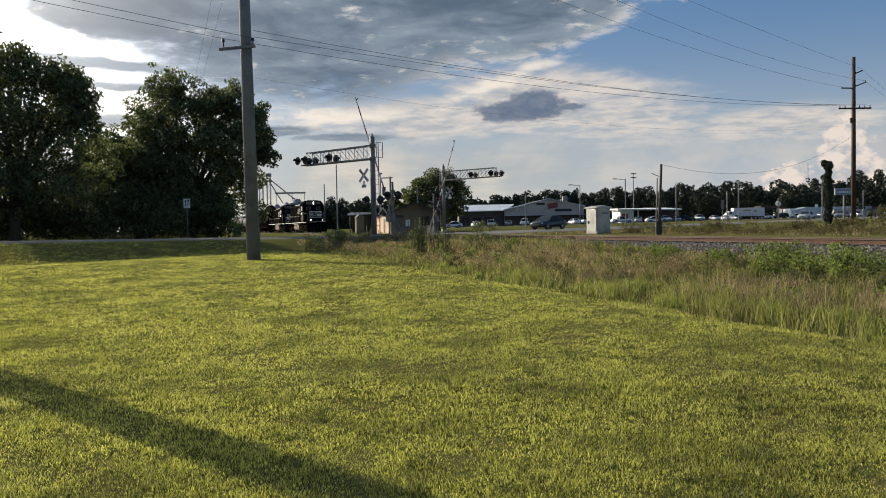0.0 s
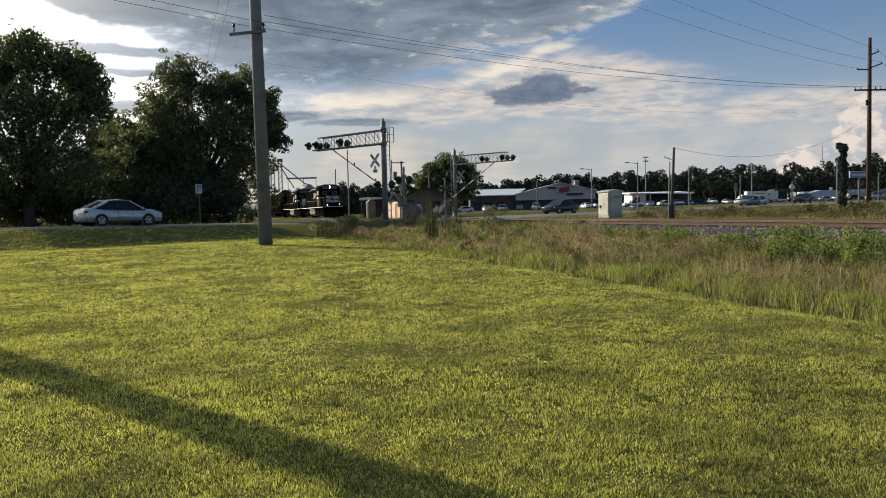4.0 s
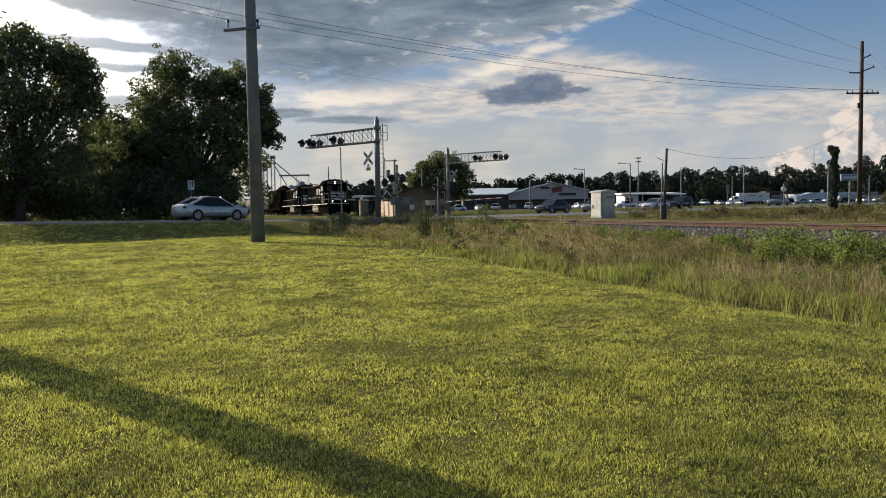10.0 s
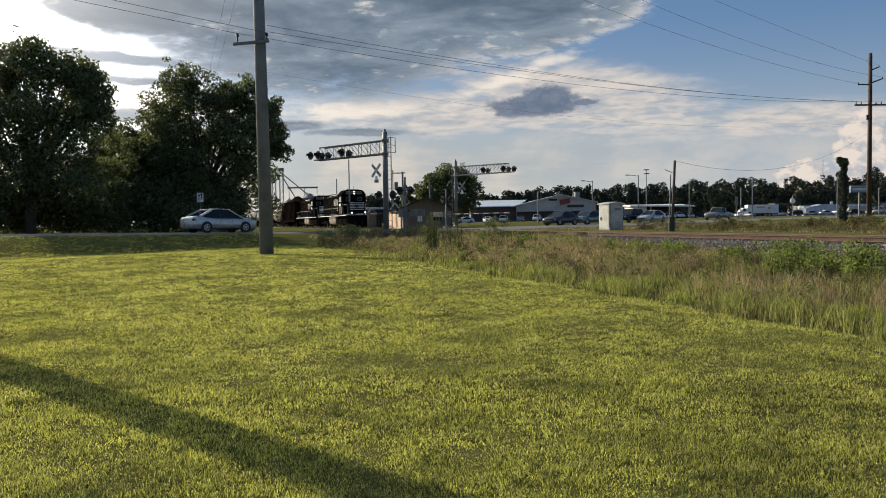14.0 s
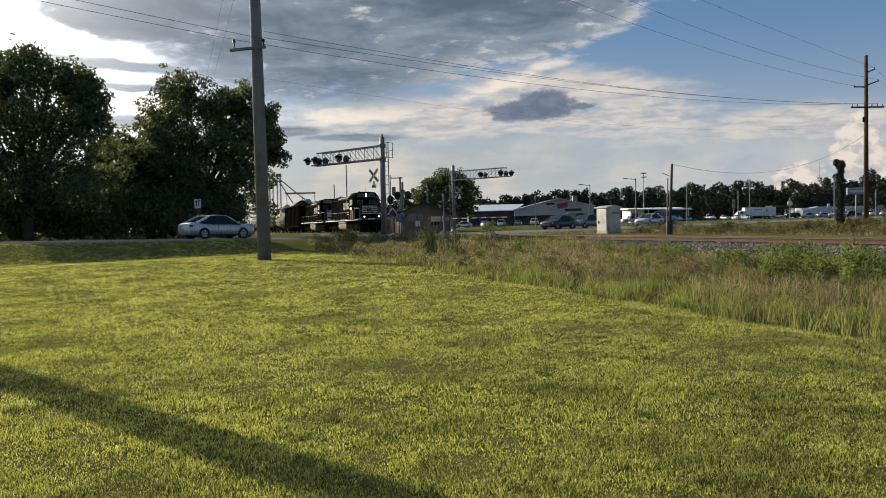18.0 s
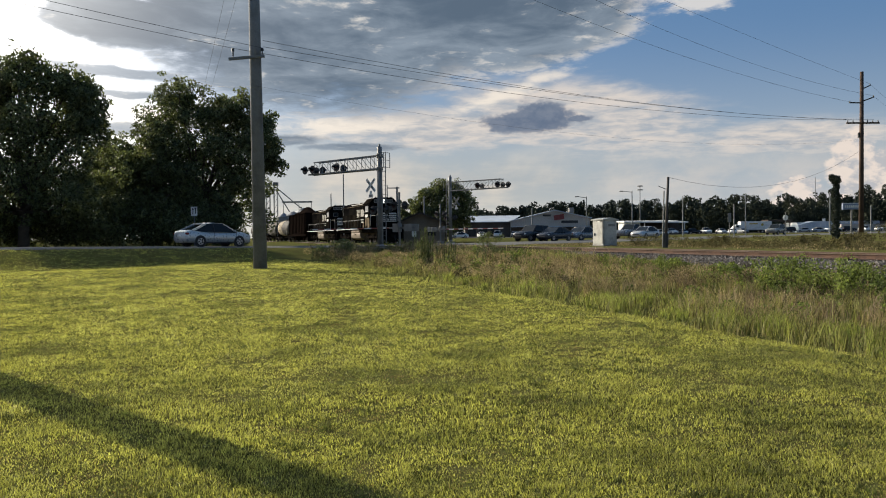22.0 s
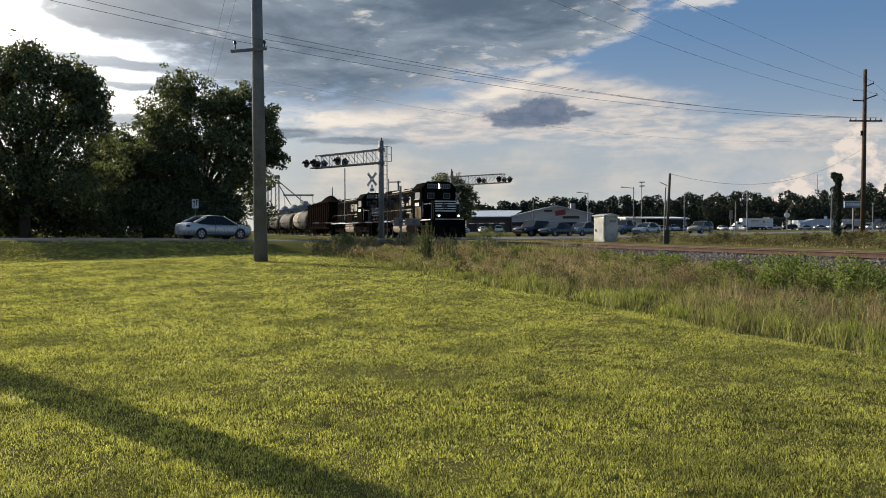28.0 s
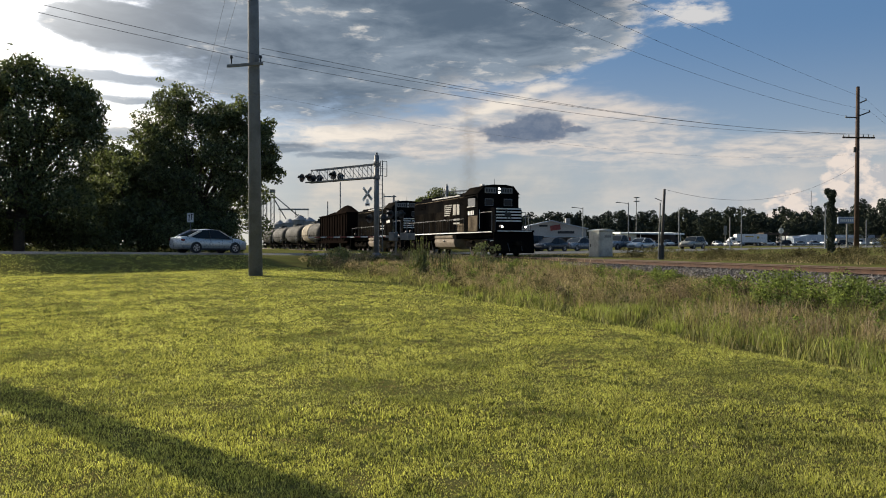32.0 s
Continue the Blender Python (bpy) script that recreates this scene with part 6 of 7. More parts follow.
M["smoke"] = smoke_material()
puffs = []
for i in range(12):
    rng = np.random.default_rng(900 + i)
    wide = (0.26, 0.34, 0.30, 0.38)[i % 4]
    soot = rng.normal(size=(4200, 3)) * (wide, wide, 0.60)
    v, f = leaf_cloud(soot, np.full(len(soot), 0.02), 4200, 0.0100, rng, 1.0)
    puff = sheet("exhaust_puff", v, f, M["smoke"])
    puffs.append(tagged(puff, "faint grey puff of diesel exhaust", "smoke", "exhaust over the locomotive"))


# ---- buildings beyond the track ----
def roof_slab(a, b, c, d, thick, material, parent, name="roof"):
    """A slab under four corners."""
    bm = bmesh.new()
    top = [bm.verts.new(p) for p in (a, b, c, d)]
    low = [bm.verts.new((p[0], p[1], p[2] - thick)) for p in (a, b, c, d)]
    bm.faces.new(top), bm.faces.new(low[::-1])
    for i in range(4):
        bm.faces.new((top[i], low[i], low[(i + 1) % 4], top[(i + 1) % 4]))
    bmesh.ops.recalc_face_normals(bm, faces=bm.faces[:])
    return part(name, bm, M[material], parent)


def ribs(parent, x0, x1, y, z0, z1, step, material, name="siding_rib"):
    n = int(abs(x1 - x0) / step)
    bm = bmesh.new()
    for i in range(n + 1):
        blk(x0 + (x1 - x0) * i / n, y, (z0 + z1) / 2, 0.05, 0.04, z1 - z0, 0, bm)
    return tagged(part(name, bm, M[material], parent), kind="stuff")


def build_depot():
    y, z = 88.0, gz(-2, 88)
    t = thing("depot_building", "small tan railway depot with a brown gabled roof", "building", pose(0, y, z - 0.05))
    g = 3.45
    part("wall", prism([(-4.5, 0), (0.9, 0), (0.9, 2.3), (-1.9, 3.35), (-4.5, 2.3)], 0, 9.0), M["brick"], t)
    for x0, x1, z1 in ((-5.2, -1.95, 2.08), (1.65, -1.85, 2.08)):
        r = roof_slab((x0, -0.7, z1), (x1, -0.7, g), (x1, 9.5, g), (x0, 9.5, z1), 0.14, "roofdark", t)
        n = 7
        for i in range(n):
            k = (i + 0.5) / n
            part("shingle_course", blk(x0 + (x1 - x0) * k, 4.4, z1 + (g - z1) * k + 0.02, abs(x1 - x0) / n * 0.92, 10.1, 0.03, m=pose(0, 0, 0, 0, math.degrees(-math.atan2(g - z1, x1 - x0)) if x1 > x0 else math.degrees(math.atan2(g - z1, x0 - x1)), 0)), M["roofdark"], r)
    turn = pose(0, 0, 0, 0, 0, 19)
    part("annex_wall", blk(-4.95, 2.76, 0.98, 1.2, 5.0, 2.0, 0.02, m=turn), M["tanwood"], t, "tan lit side wall")
    roof_slab((-4.5, -0.2, 2.12), (-3.2, 0.2, 2.2), (-4.9, 5.3, 2.2), (-6.6, 4.9, 2.02), 0.1, "roofdark", t, "annex_roof")
    d = part("door", blk(-5.24, 1.71, 0.9, 0.06, 0.8, 1.7, 0.01, m=turn), M["darkwall"], t)
    part("door_frame", blk(-5.23, 1.71, 0.92, 0.05, 0.98, 1.8, 0.01, m=turn), M["white"], d)
    for s in (-1, 1):
        part("gable_trim", bar((-5.3, -0.1, 2.9), (-5.3 + s * 0.55, -0.1, 2.15), 0.08, 0.12), M["white"], t)
    part("gable", prism([(-5.75, 2.15), (-4.85, 2.15), (-5.3, 2.8)], 0.0, 1.6), M["darkwall"], t)
    part("wall_sign", blk(-2.55, -0.03, 1.15, 0.5, 0.05, 0.75, 0.01), M["white"], t)
    part("name_board", blk(-3.6, -0.03, 1.9, 1.2, 0.05, 0.3, 0.01), M["darkwall"], t)
    w = part("window", blk(-0.6, -0.02, 1.35, 0.8, 0.05, 0.9, 0.01), M["glass"], t)
    part("window_frame", blk(-0.6, -0.01, 1.35, 0.95, 0.03, 1.05, 0.01), M["darkwall"], w)
    part("downpipe", rod((-4.45, -0.06, 0), (-4.45, -0.06, 2.2), 0.05, None, 8), M["white"], t)


build_depot()


def build_store():
    y, z = 225.0, gz(33, 225)
    t = thing("store_building", "grey metal-sided store with a wide gabled front", "building", pose(0, y, z - 0.3) @ Matrix.Scale(1.32, 4))
    part("gable_wall", prism([(15.9, 0), (33.0, 0), (33.0, 4.15), (25.4, 5.75), (15.9, 3.6)], 0, 26), M["metalwall"], t)
    part("plinth", blk(24.4, -0.08, 1.15, 17.0, 0.15, 2.3, 0.01), M["darkwall"], t, "dark lower wall")
    ribs(t, 16.2, 32.8, -0.03, 2.3, 3.6, 0.6, "metalwall")
    for a, b in (((15.5, -0.5, 3.65), (25.4, -0.5, 5.95)), ((33.4, -0.5, 4.2), (25.4, -0.5, 5.95))):
        roof_slab(a, b, (b[0], 26.5, b[2]), (a[0], 26.5, a[2]), 0.18, "metalroof", t)
    lw = part("wing_wall", blk(11.0, 6.0, 1.75, 9.8, 10, 3.5, 0.02), M["darkwall"], t)
    roof_slab((5.4, 0.2, 3.55), (15.9, 0.2, 3.55), (19.5, 14.5, 5.2), (6.5, 14.5, 5.2), 0.16, "metalroof", t, "wing_roof")
    for x in (7.5, 10.0, 12.5):
        part("shop_window", blk(x, 0.96, 1.3, 1.8, 0.08, 1.7, 0.01), M["glass"], lw)
    lg = part("sign_panel", blk(26.3, -0.14, 4.35, 2.2, 0.1, 1.1, 0.02, m=pose(0, 0, 0, 0, -8, 0)), M["red"], t, "red slanted sign shape")
    part("letter_bar", blk(23.7, -0.12, 4.75, 1.8, 0.06, 0.42), M["black"], t)
    part("letter_bar", blk(28.6, -0.12, 3.35, 3.6, 0.06, 0.55), M["black"], t)
    part("roof_unit", blk(29.8, 5, 5.6, 1.0, 1.2, 1.9, 0.03), M["galv"], t)
    part("entrance", blk(27.5, -0.2, 1.1, 2.6, 0.1, 2.1, 0.02), M["glass"], t)
    part("awning", blk(24.4, -0.9, 2.35, 17.2, 1.6, 0.12, 0.02), M["metalroof"], t)


build_store()


def build_canopy_shop():
    y, z = 235.0, gz(64, 235)
    t = thing("garage_building", "white garage with a deep flat canopy", "building", pose(0, y, z - 0.05) @ Matrix.Diagonal((1.567, 1.2, 1.2, 1)))
    part("wall", blk(37.4, 5, 1.6, 2.6, 9, 3.2, 0.02), M["whitewall"], t)
    part("back_wall", blk(43.5, 9.6, 1.6, 9.5, 0.3, 3.2), M["darkwall"], t)
    part("inner_wall", blk(43.5, 6.0, 1.2, 9.0, 0.2, 2.4), M["darkwall"], t)
    roof_slab((35.4, -0.6, 3.45), (47.6, -0.6, 3.25), (47.0, 11, 3.75), (35.6, 11, 3.75), 0.35, "whitewall", t, "canopy")
    for x in (39.4, 43.3, 47.0):
        part("column", rod((x, 0, 0), (x, 0, 3.2), 0.09, None, 10), M["white"], t)
    part("door_panel", blk(37.0, 0.46, 1.2, 1.2, 0.08, 2.2), M["red"], t)


build_canopy_shop()


def build_truck():
    x, y = 98.5, 245.0
    t = thing("box_truck", "long white box truck parked in the far lot", "truck", pose(x, y, gz(x, y)))
    part("box", blk(0.6, 1.2, 2.35, 9.6, 2.5, 2.6, 0.05), M["white"], t)
    part("chassis", blk(0, 1.2, 0.85, 11.0, 1.0, 0.3, 0.02), M["plastic"], t)
    part("cab", prism([(-6.6, 0.5), (-4.3, 0.5), (-4.3, 2.7), (-5.6, 2.7), (-6.4, 1.7), (-6.6, 1.6)], 0.1, 2.3, bevel=0.05), M["white"], t)
    part("windscreen", bar((-6.05, 1.2, 2.2), (-6.0, 1.2, 2.25), 1.7, 0.7), M["glass"], t)
    part("side_window", blk(-5.1, 0.08, 2.1, 0.9, 0.04, 0.6), M["glass"], t)
    part("bumper", blk(-6.65, 1.2, 0.6, 0.15, 2.2, 0.3, 0.03), M["plastic"], t)
    part("logo_shape", rod((2.5, -0.08, 2.6), (2.5, -0.04, 2.6), 0.4, None, 16), M["paint_y"], t)
    part("letter_bar", blk(-0.2, -0.07, 2.9, 2.6, 0.04, 0.35), M["paint_y"], t)
    for wx in (-5.4, 2.6, 3.8):
        w = part("wheel", rod((wx, 0.0, 0.5), (wx, 2.4, 0.5), 0.5, None, 16), M["rubber"], t)
        part("rim", rod((wx, -0.03, 0.5), (wx, 0.0, 0.5), 0.27, None, 12), M["rim"], w)


build_truck()


def build_tyre_shop():
    y, z = 270.0, gz(135, 270)
    t = thing("workshop_building", "long pale blue and white workshop building", "building", pose(0, y, z - 0.05) @ Matrix.Diagonal((1.588, 1.2, 0.92, 1)))
    part("wall", blk(86.5, 6, 1.8, 17.5, 11, 3.6, 0.02), M["whitewall"], t)
    f = part("fascia", blk(88.0, 0.3, 3.4, 15.0, 0.6, 1.15, 0.02), M["metalroof"], t, "pale blue fascia band")
    for i in range(7):
        part("letter_bar", blk(86.4 + i * 0.95, -0.03, 3.42, 0.65, 0.06, 0.5), M["white"], f)
    part("gable", prism([(77.4, 0), (84.0, 0), (84.0, 3.3), (80.7, 4.0), (77.4, 2.6)], -1.5, 3.0), M["metalroof"], t, "pale blue end wall")
    for i in range(6):
        part("panel_joint", blk(78.0 + i * 1.05, -1.53, 1.5, 0.08, 0.05, 2.8), M["whitewall"], t)
    part("bay_door", blk(84.9, -0.0, 1.3, 2.2, 1.1, 2.4), M["darkwall"], t)
    part("trailer_wall", blk(90.5, -2.5, 1.5, 9.5, 2.4, 2.5, 0.05), M["metalwall"], t)
    part("dark_roof", blk(101.0, 4, 3.2, 11.0, 9, 1.1, 0.05), M["darkwall"], t)
    part("chimney", blk(83.8, 1, 4.3, 0.5, 0.5, 1.4, 0.02), M["white"], t)
    c = thing("fuel_canopy", "brown flat canopy on slim posts", "canopy", pose(0, 262, gz(114, 262)) @ Matrix.Diagonal((1.588, 1.4, 1.25, 1)))
    part("canopy", blk(71.8, 2, 3.15, 5.2, 4, 0.55, 0.03), M["roofdark"], c)
    for x in (69.6, 74.0):
        for yy in (0.5, 3.5):
            part("post", rod((x, yy, 0), (x, yy, 2.9), 0.1, None, 10), M["darkwall"], c)


build_tyre_shop()


def build_signs():
    x, y = 63.1, 120.0
    t = thing("shop_sign", "blue and white shop sign on a steel pole", "sign", pose(x, y, gz(x, y) - 0.05))
    part("pole", rod((0, 0, 0), (0, 0, 3.9), 0.12, None, 12), M["galv"], t)
    b = part("sign_box", blk(0, 0, 4.35, 2.8, 0.35, 1.0, 0.03), M["signblue"], t)
    for i in range(8):
        part("letter_bar", blk(-1.0 + i * 0.29, -0.19, 4.3, 0.19, 0.02, 0.36), M["white"], b)
    part("border", blk(0, -0.185, 4.78, 2.7, 0.02, 0.06), M["white"], b)
    x, y = 48.6, 110.0
    t = thing("round_sign", "round white sign on a thin pole", "sign", pose(x, y, gz(x, y) - 0.05))
    part("pole", rod((0, 0, 0), (0, 0, 3.4), 0.06, None, 8), M["galv"], t)
    part("disc", rod((0, -0.05, 2.65), (0, 0.05, 2.65), 0.36, None, 22), M["white"], t)
    part("bracket", blk(0, 0.06, 2.65, 0.3, 0.04, 0.06), M["galv"], t)
    x, y = 31.5, 85.0
    t = thing("road_sign", "plain metal back of a road sign", "road sign", pose(x, y, gz(x, y) - 0.05))
    part("pole", rod((0, 0, 0), (0, 0, 2.7), 0.035, None, 8), M["galv"], t)
    part("plate", blk(0, -0.05, 2.3, 0.36, 0.02, 0.95, 0.008), M["galv"], t)
    part("clamp", blk(0, -0.02, 2.3, 0.1, 0.04, 0.05), M["galv"], t)
    x, y = -18.95, 62.0
    z = gz(x, y)
    t = thing("road_sign", "white regulatory road sign with black curved arrows", "road sign", pose(x, y, z - 0.05))
    h = 3.82 - z
    part("post", rod((0, 0, 0), (0, 0, h + 0.35), 0.035, None, 8), M["galv"], t)
    p = part("plate", blk(0, -0.05, h, 0.5, 0.015, 0.72, 0.02), M["white"], t)
    for dx, top in ((-0.10, 0.0), (0.09, 0.06)):
        a = part("arrow", bar((dx, -0.062, h - 0.24 + top), (dx + 0.02, -0.062, h + 0.12 + top), 0.012, 0.06), M["black"], p)
        part("arrow_head", blk(dx + 0.02, -0.064, h + 0.17 + top, 0.13, 0.012, 0.12, m=pose(0, 0, 0, 0, 45, 0)), M["black"], a)


build_signs()


def light_pole(x, y, top, label, arm=0.0, r=0.11, material="wood"):
    z = gz(x, y)
    t = thing("street_lamp" if arm else "utility_pole", label, "street lamp" if arm else "utility pole", pose(x, y, z - 0.1))
    part("pole", rod((0, 0, 0), (0, 0, top - z + 0.1), r, r * 0.75, 10), M[material], t)
    if arm:
        b = part("arm", rod((0, 0, top - z - 0.1), (arm, 0, top - z + 0.1), 0.05, None, 8), M["galv"], t)
        part("lamp_head", blk(arm * 1.2, 0, top - z + 0.1, 0.7, 0.3, 0.16, 0.04), M["galv"], b)
    else:
        part("cap", rod((0, 0, top - z + 0.1), (0, 0, top - z + 0.22), r * 0.8, r * 0.4, 8), M["galv"], t)


light_pole(34.6, 140, 9.3, "wooden pole with a street lamp arm in the far lot", -1.6)
light_pole(56.7, 145, 8.7, "wooden pole with a street lamp arm in the far lot", -1.8)
light_pole(43.6, 140, 7.9, "bare wooden pole in the far lot")
light_pole(52.7, 140, 6.7, "bare wooden pole in the far lot")
light_pole(57.3, 115, 7.4, "bare wooden pole beyond the track")
light_pole(82.6, 150, 6.6, "bare wooden pole near the workshop")
light_pole(15.4, 128, 6.0, "bare wooden pole before the store")
light_pole(26.5, 140, 8.4, "tall wooden pole with a street lamp by the store", -1.4, 0.09)
light_pole(-11.75, 100, 9.5, "tall thin pole beyond the crossing", 0, 0.09)
light_pole(-16.0, 120, 8.2, "wooden pole beyond the crossing", 0, 0.1)
light_pole(-1.5, 94, 6.3, "slim dark pole by the depot", 0, 0.1)


def build_mast(x, y, top):
    z = gz(x, y)
    t = thing("floodlight_mast", "tall thin floodlight mast far beyond the lot", "mast", pose(x, y, z))
    part("pole", rod((0, 0, 0), (0, 0, top - z), 0.22, 0.12, 8), M["galv"], t)
    for k in (0.0, 1.4):
        c = part("lamp_ring", rod((0, 0, top - z - k), (0, 0, top - z - k + 0.3), 1.1, None, 12), M["galv"], t)


build_mast(74.6, 290, 19.2)
light_pole(144, 300, 22.5, "very thin radio antenna over the woods", 0, 0.12, "galv")


def build_t_pole():
    x, y = -4.65, 93.0
    t = thing("utility_pole", "dark utility pole with a short crossarm by the depot", "utility pole", pose(x, y, gz(x, y) - 0.1))
    part("pole", rod((0, 0, 0), (0, 0, 6.7), 0.14, 0.11, 10), M["wood"], t)
    part("crossarm", blk(-0.45, 0, 6.55, 1.5, 0.1, 0.12, 0.01), M["wood"], t)
    part("pole_stub", rod((-1.15, 0, 0), (-1.15, 0, 6.9), 0.07, 0.06, 8), M["wood"], t)
    part("transformer", rod((-0.75, -0.1, 4.6), (-0.75, -0.1, 5.5), 0.22, None, 14), M["galv"], t)


build_t_pole()


def build_vine_pole():
    x, y = 35.4, 70.0
    z = gz(x, y)
    t = thing("vine_covered_pole", "old pole thickly covered with dark climbing vines", "pole", pose(x, y, z - 0.1))
    part("pole", rod((0, 0, 0), (0, 0, 5.1), 0.15, 0.13, 10), M["wood"], t)
    rng = np.random.default_rng(61)
    c = [(rng.normal(0, 0.07), rng.normal(0, 0.07), 0.3 + 5.0 * i / 30) for i in range(31)] + [(rng.normal(0, 0.32), rng.normal(0, 0.32), rng.uniform(5.0, 5.6)) for i in range(8)]
    r = [0.30] * 31 + [0.30] * 8
    v, f = leaf_cloud(c, r, 9000, 0.07, rng, 0.9)
    tagged(sheet("vine", v, f, M["pine"], t), kind="stuff")


build_vine_pole()


def build_silos():
    y, z = 210.0, gz(-40, 210)
    t = thing("grain_elevator", "grain elevator with steel bins and leg towers far off", "grain elevator", pose(0, y, z))
    for x, r, h in ((-38.0, 2.0, 6.6), (-35.4, 2.1, 7.4), (-40.6, 1.7, 6.2), (-32.9, 2.0, 7.0)):
        b = part("bin", rod((x, 0, 0), (x, 0, h), r, None, 24), M["binsteel"], t)
        part("bin_roof", rod((x, 0, h), (x, 0, h + 1.1), r + 0.15, 0.25, 24), M["binsteel"], b)
        for j in range(5):
            part("hoop", rod((x, 0, 1.2 * j + 0.5), (x, 0, 1.2 * j + 0.58), r + 0.05, None, 24), M["galv"], b)
    for x, top in ((-44.6, 14.3), (-42.6, 14.8)):
        for dx in (-0.45, 0.45):
            for dy in (-0.45, 0.45):
                part("tower_leg", bar((x + dx, dy, 0), (x + dx, dy, top), 0.12, 0.12), M["galv"], t)
        for j in range(9):
            zz = 0.5 + j * (top - 1) / 9
            part("brace", bar((x - 0.45, -0.45, zz), (x + 0.45, -0.45, zz + top / 10), 0.08, 0.08), M["galv"], t)
        part("head_house", blk(x, 0, top + 0.2, 1.3, 1.2, 0.9, 0.05), M["galv"], t)
    for a, b in (((-42.6, 0, 14.2), (-36.0, 0, 8.6)), ((-42.6, 0, 13.6), (-39.0, 0, 7.6)), ((-44.6, 0, 13.5), (-48.0, 0, 5.5))):
        part("spout", rod(a, b, 0.14, None, 8), M["galv"], t)
    part("conveyor", blk(-37.0, 0, 10.2, 8.0, 0.5, 0.4, 0.02), M["galv"], t)
    for x in (-40.6, -36.5, -33.2):
        part("conveyor_post", bar((x, 0, 6.5), (x, 0, 10.2), 0.12, 0.12), M["galv"], t)


build_silos()


def build_shelter():
    y, z = 110.0, gz(-10, 110)
    t = thing("open_shed", "small open shed with a white roof edge", "shed", pose(0, y, z - 0.05))
    roof_slab((-11.5, 0, 2.75), (-8.6, 0, 2.85), (-8.6, 5, 2.95), (-11.5, 5, 2.9), 0.28, "whitewall", t)
    for x in (-11.2, -8.9):
        for yy in (0.4, 4.6):
            part("post", rod((x, yy, 0), (x, yy, 2.6), 0.08, None, 8), M["darkwall"], t)
    part("back_wall", blk(-10.1, 4.7, 1.25, 2.6, 0.15, 2.5), M["darkwall"], t)
    x, y = -8.8, 98.0
    t = thing("equipment_box", "weathered tan railway equipment box beside the crossing", "cabinet", pose(x, y, gz(x, y) - 0.05, 0, 0, 20))
    part("body", blk(0, 0, 0.95, 0.95, 0.9, 1.9, 0.02), M["tank"], t)
    part("lid", prism([(-0.58, 1.92), (0.58, 1.92), (0.15, 2.35), (-0.15, 2.35)], -0.55, 0.55), M["tank"], t)
    part("door", blk(0, -0.455, 0.95, 0.7, 0.02, 1.6, 0.005), M["tank"], t)


build_shelter()


# ---- parked cars in the far lots ----
def build_parked():
    rng = random.Random(7)
    kinds = [("sedan_car", "sedan", "whitecar", "white parked sedan in the far lot"), ("suv_car", "suv", "whitecar", "white parked sport utility car in the far lot"),
             ("sedan_car", "sedan", "greycar", "grey parked sedan in the far lot"), ("pickup_truck", "pickup", "whitecar", "white parked pickup truck in the far lot"),
             ("suv_car", "suv", "blackcar", "black parked sport utility car in the far lot"), ("sedan_car", "sedan", "silver", "silver parked sedan in the far lot")]
    made = []
    spots = []
    for i in range(8):
        spots.append((11.5 + i * 4.3, 206 + rng.uniform(-2, 2), rng.choice((80, 100, -95, 20))))
    for i in range(3):
        spots.append((51.0 + i * 4.5, 212 + rng.uniform(-1, 1), rng.choice((85, -85, 10))))
    for i in range(9):
        spots.append((62.0 + i * 3.7, 236 + rng.uniform(-3, 3), rng.choice((85, -85, 5, 95))))
    for i in range(6):
        spots.append((107.0 + i * 5.0, 252 + rng.uniform(-1, 1), rng.choice((0, 180, 10))))
    for i in range(4):
        spots.append((140.0 + i * 6.4, 258 + rng.uniform(-1, 1), rng.choice((0, 180, 85))))
    for i, (x, y, a) in enumerate(spots):
        k = i if i < len(kinds) else rng.choice((0, 0, 1, 2, 3, 3, 4, 5))
        m = pose(x, y, gz(x, y) + 0.01, 0, 0, a + rng.uniform(-4, 4))
        if i < len(kinds):
            made.append(tagged(car(*kinds[k], m), group="cars in the far lot"))
        else:
            copy_thing(made[k], m)


build_parked()
x, y = 5.2, 190.0
car("sedan_car", "sedan", "whitecar", "white sedan parked near the crossing", pose(x, y, gz(x, y) + 0.01, 0, 0, 200))


# ---- brush along the track ----
def bush(x, y, w, h, n, size, seed, material="bush", label="leafy green weed bush beside the track", cat="bush"):
    rng = np.random.default_rng(seed)
    t = thing("bush", label, cat, pose(x, y, gz(x, y) - 0.03), "bushes beside the track")
    bm = bmesh.new()
    c, r = [], []
    for i in range(20):
        a, d = rng.uniform(0, 6.28), w / 2 * rng.uniform(0.1, 1.0)
        u = h * rng.uniform(0.3, 1.0) * (1.1 - 0.5 * d / w)
        tip = (d * math.cos(a), d * math.sin(a), u)
        rod((d * 0.3 * math.cos(a), d * 0.3 * math.sin(a), 0), tip, 0.012, 0.004, 5, bm)
        c.append(tip)
        r.append(w * rng.uniform(0.07, 0.16))
    tagged(part("stalk", bm, M["bark"], t), kind="stuff")
    v, f = leaf_cloud(c, r, n, size, rng, 0.9)
    v[:, 2] = np.maximum(v[:, 2], 0.02)
    tagged(sheet("foliage", v, f, M[material], t), kind="stuff")
    return t


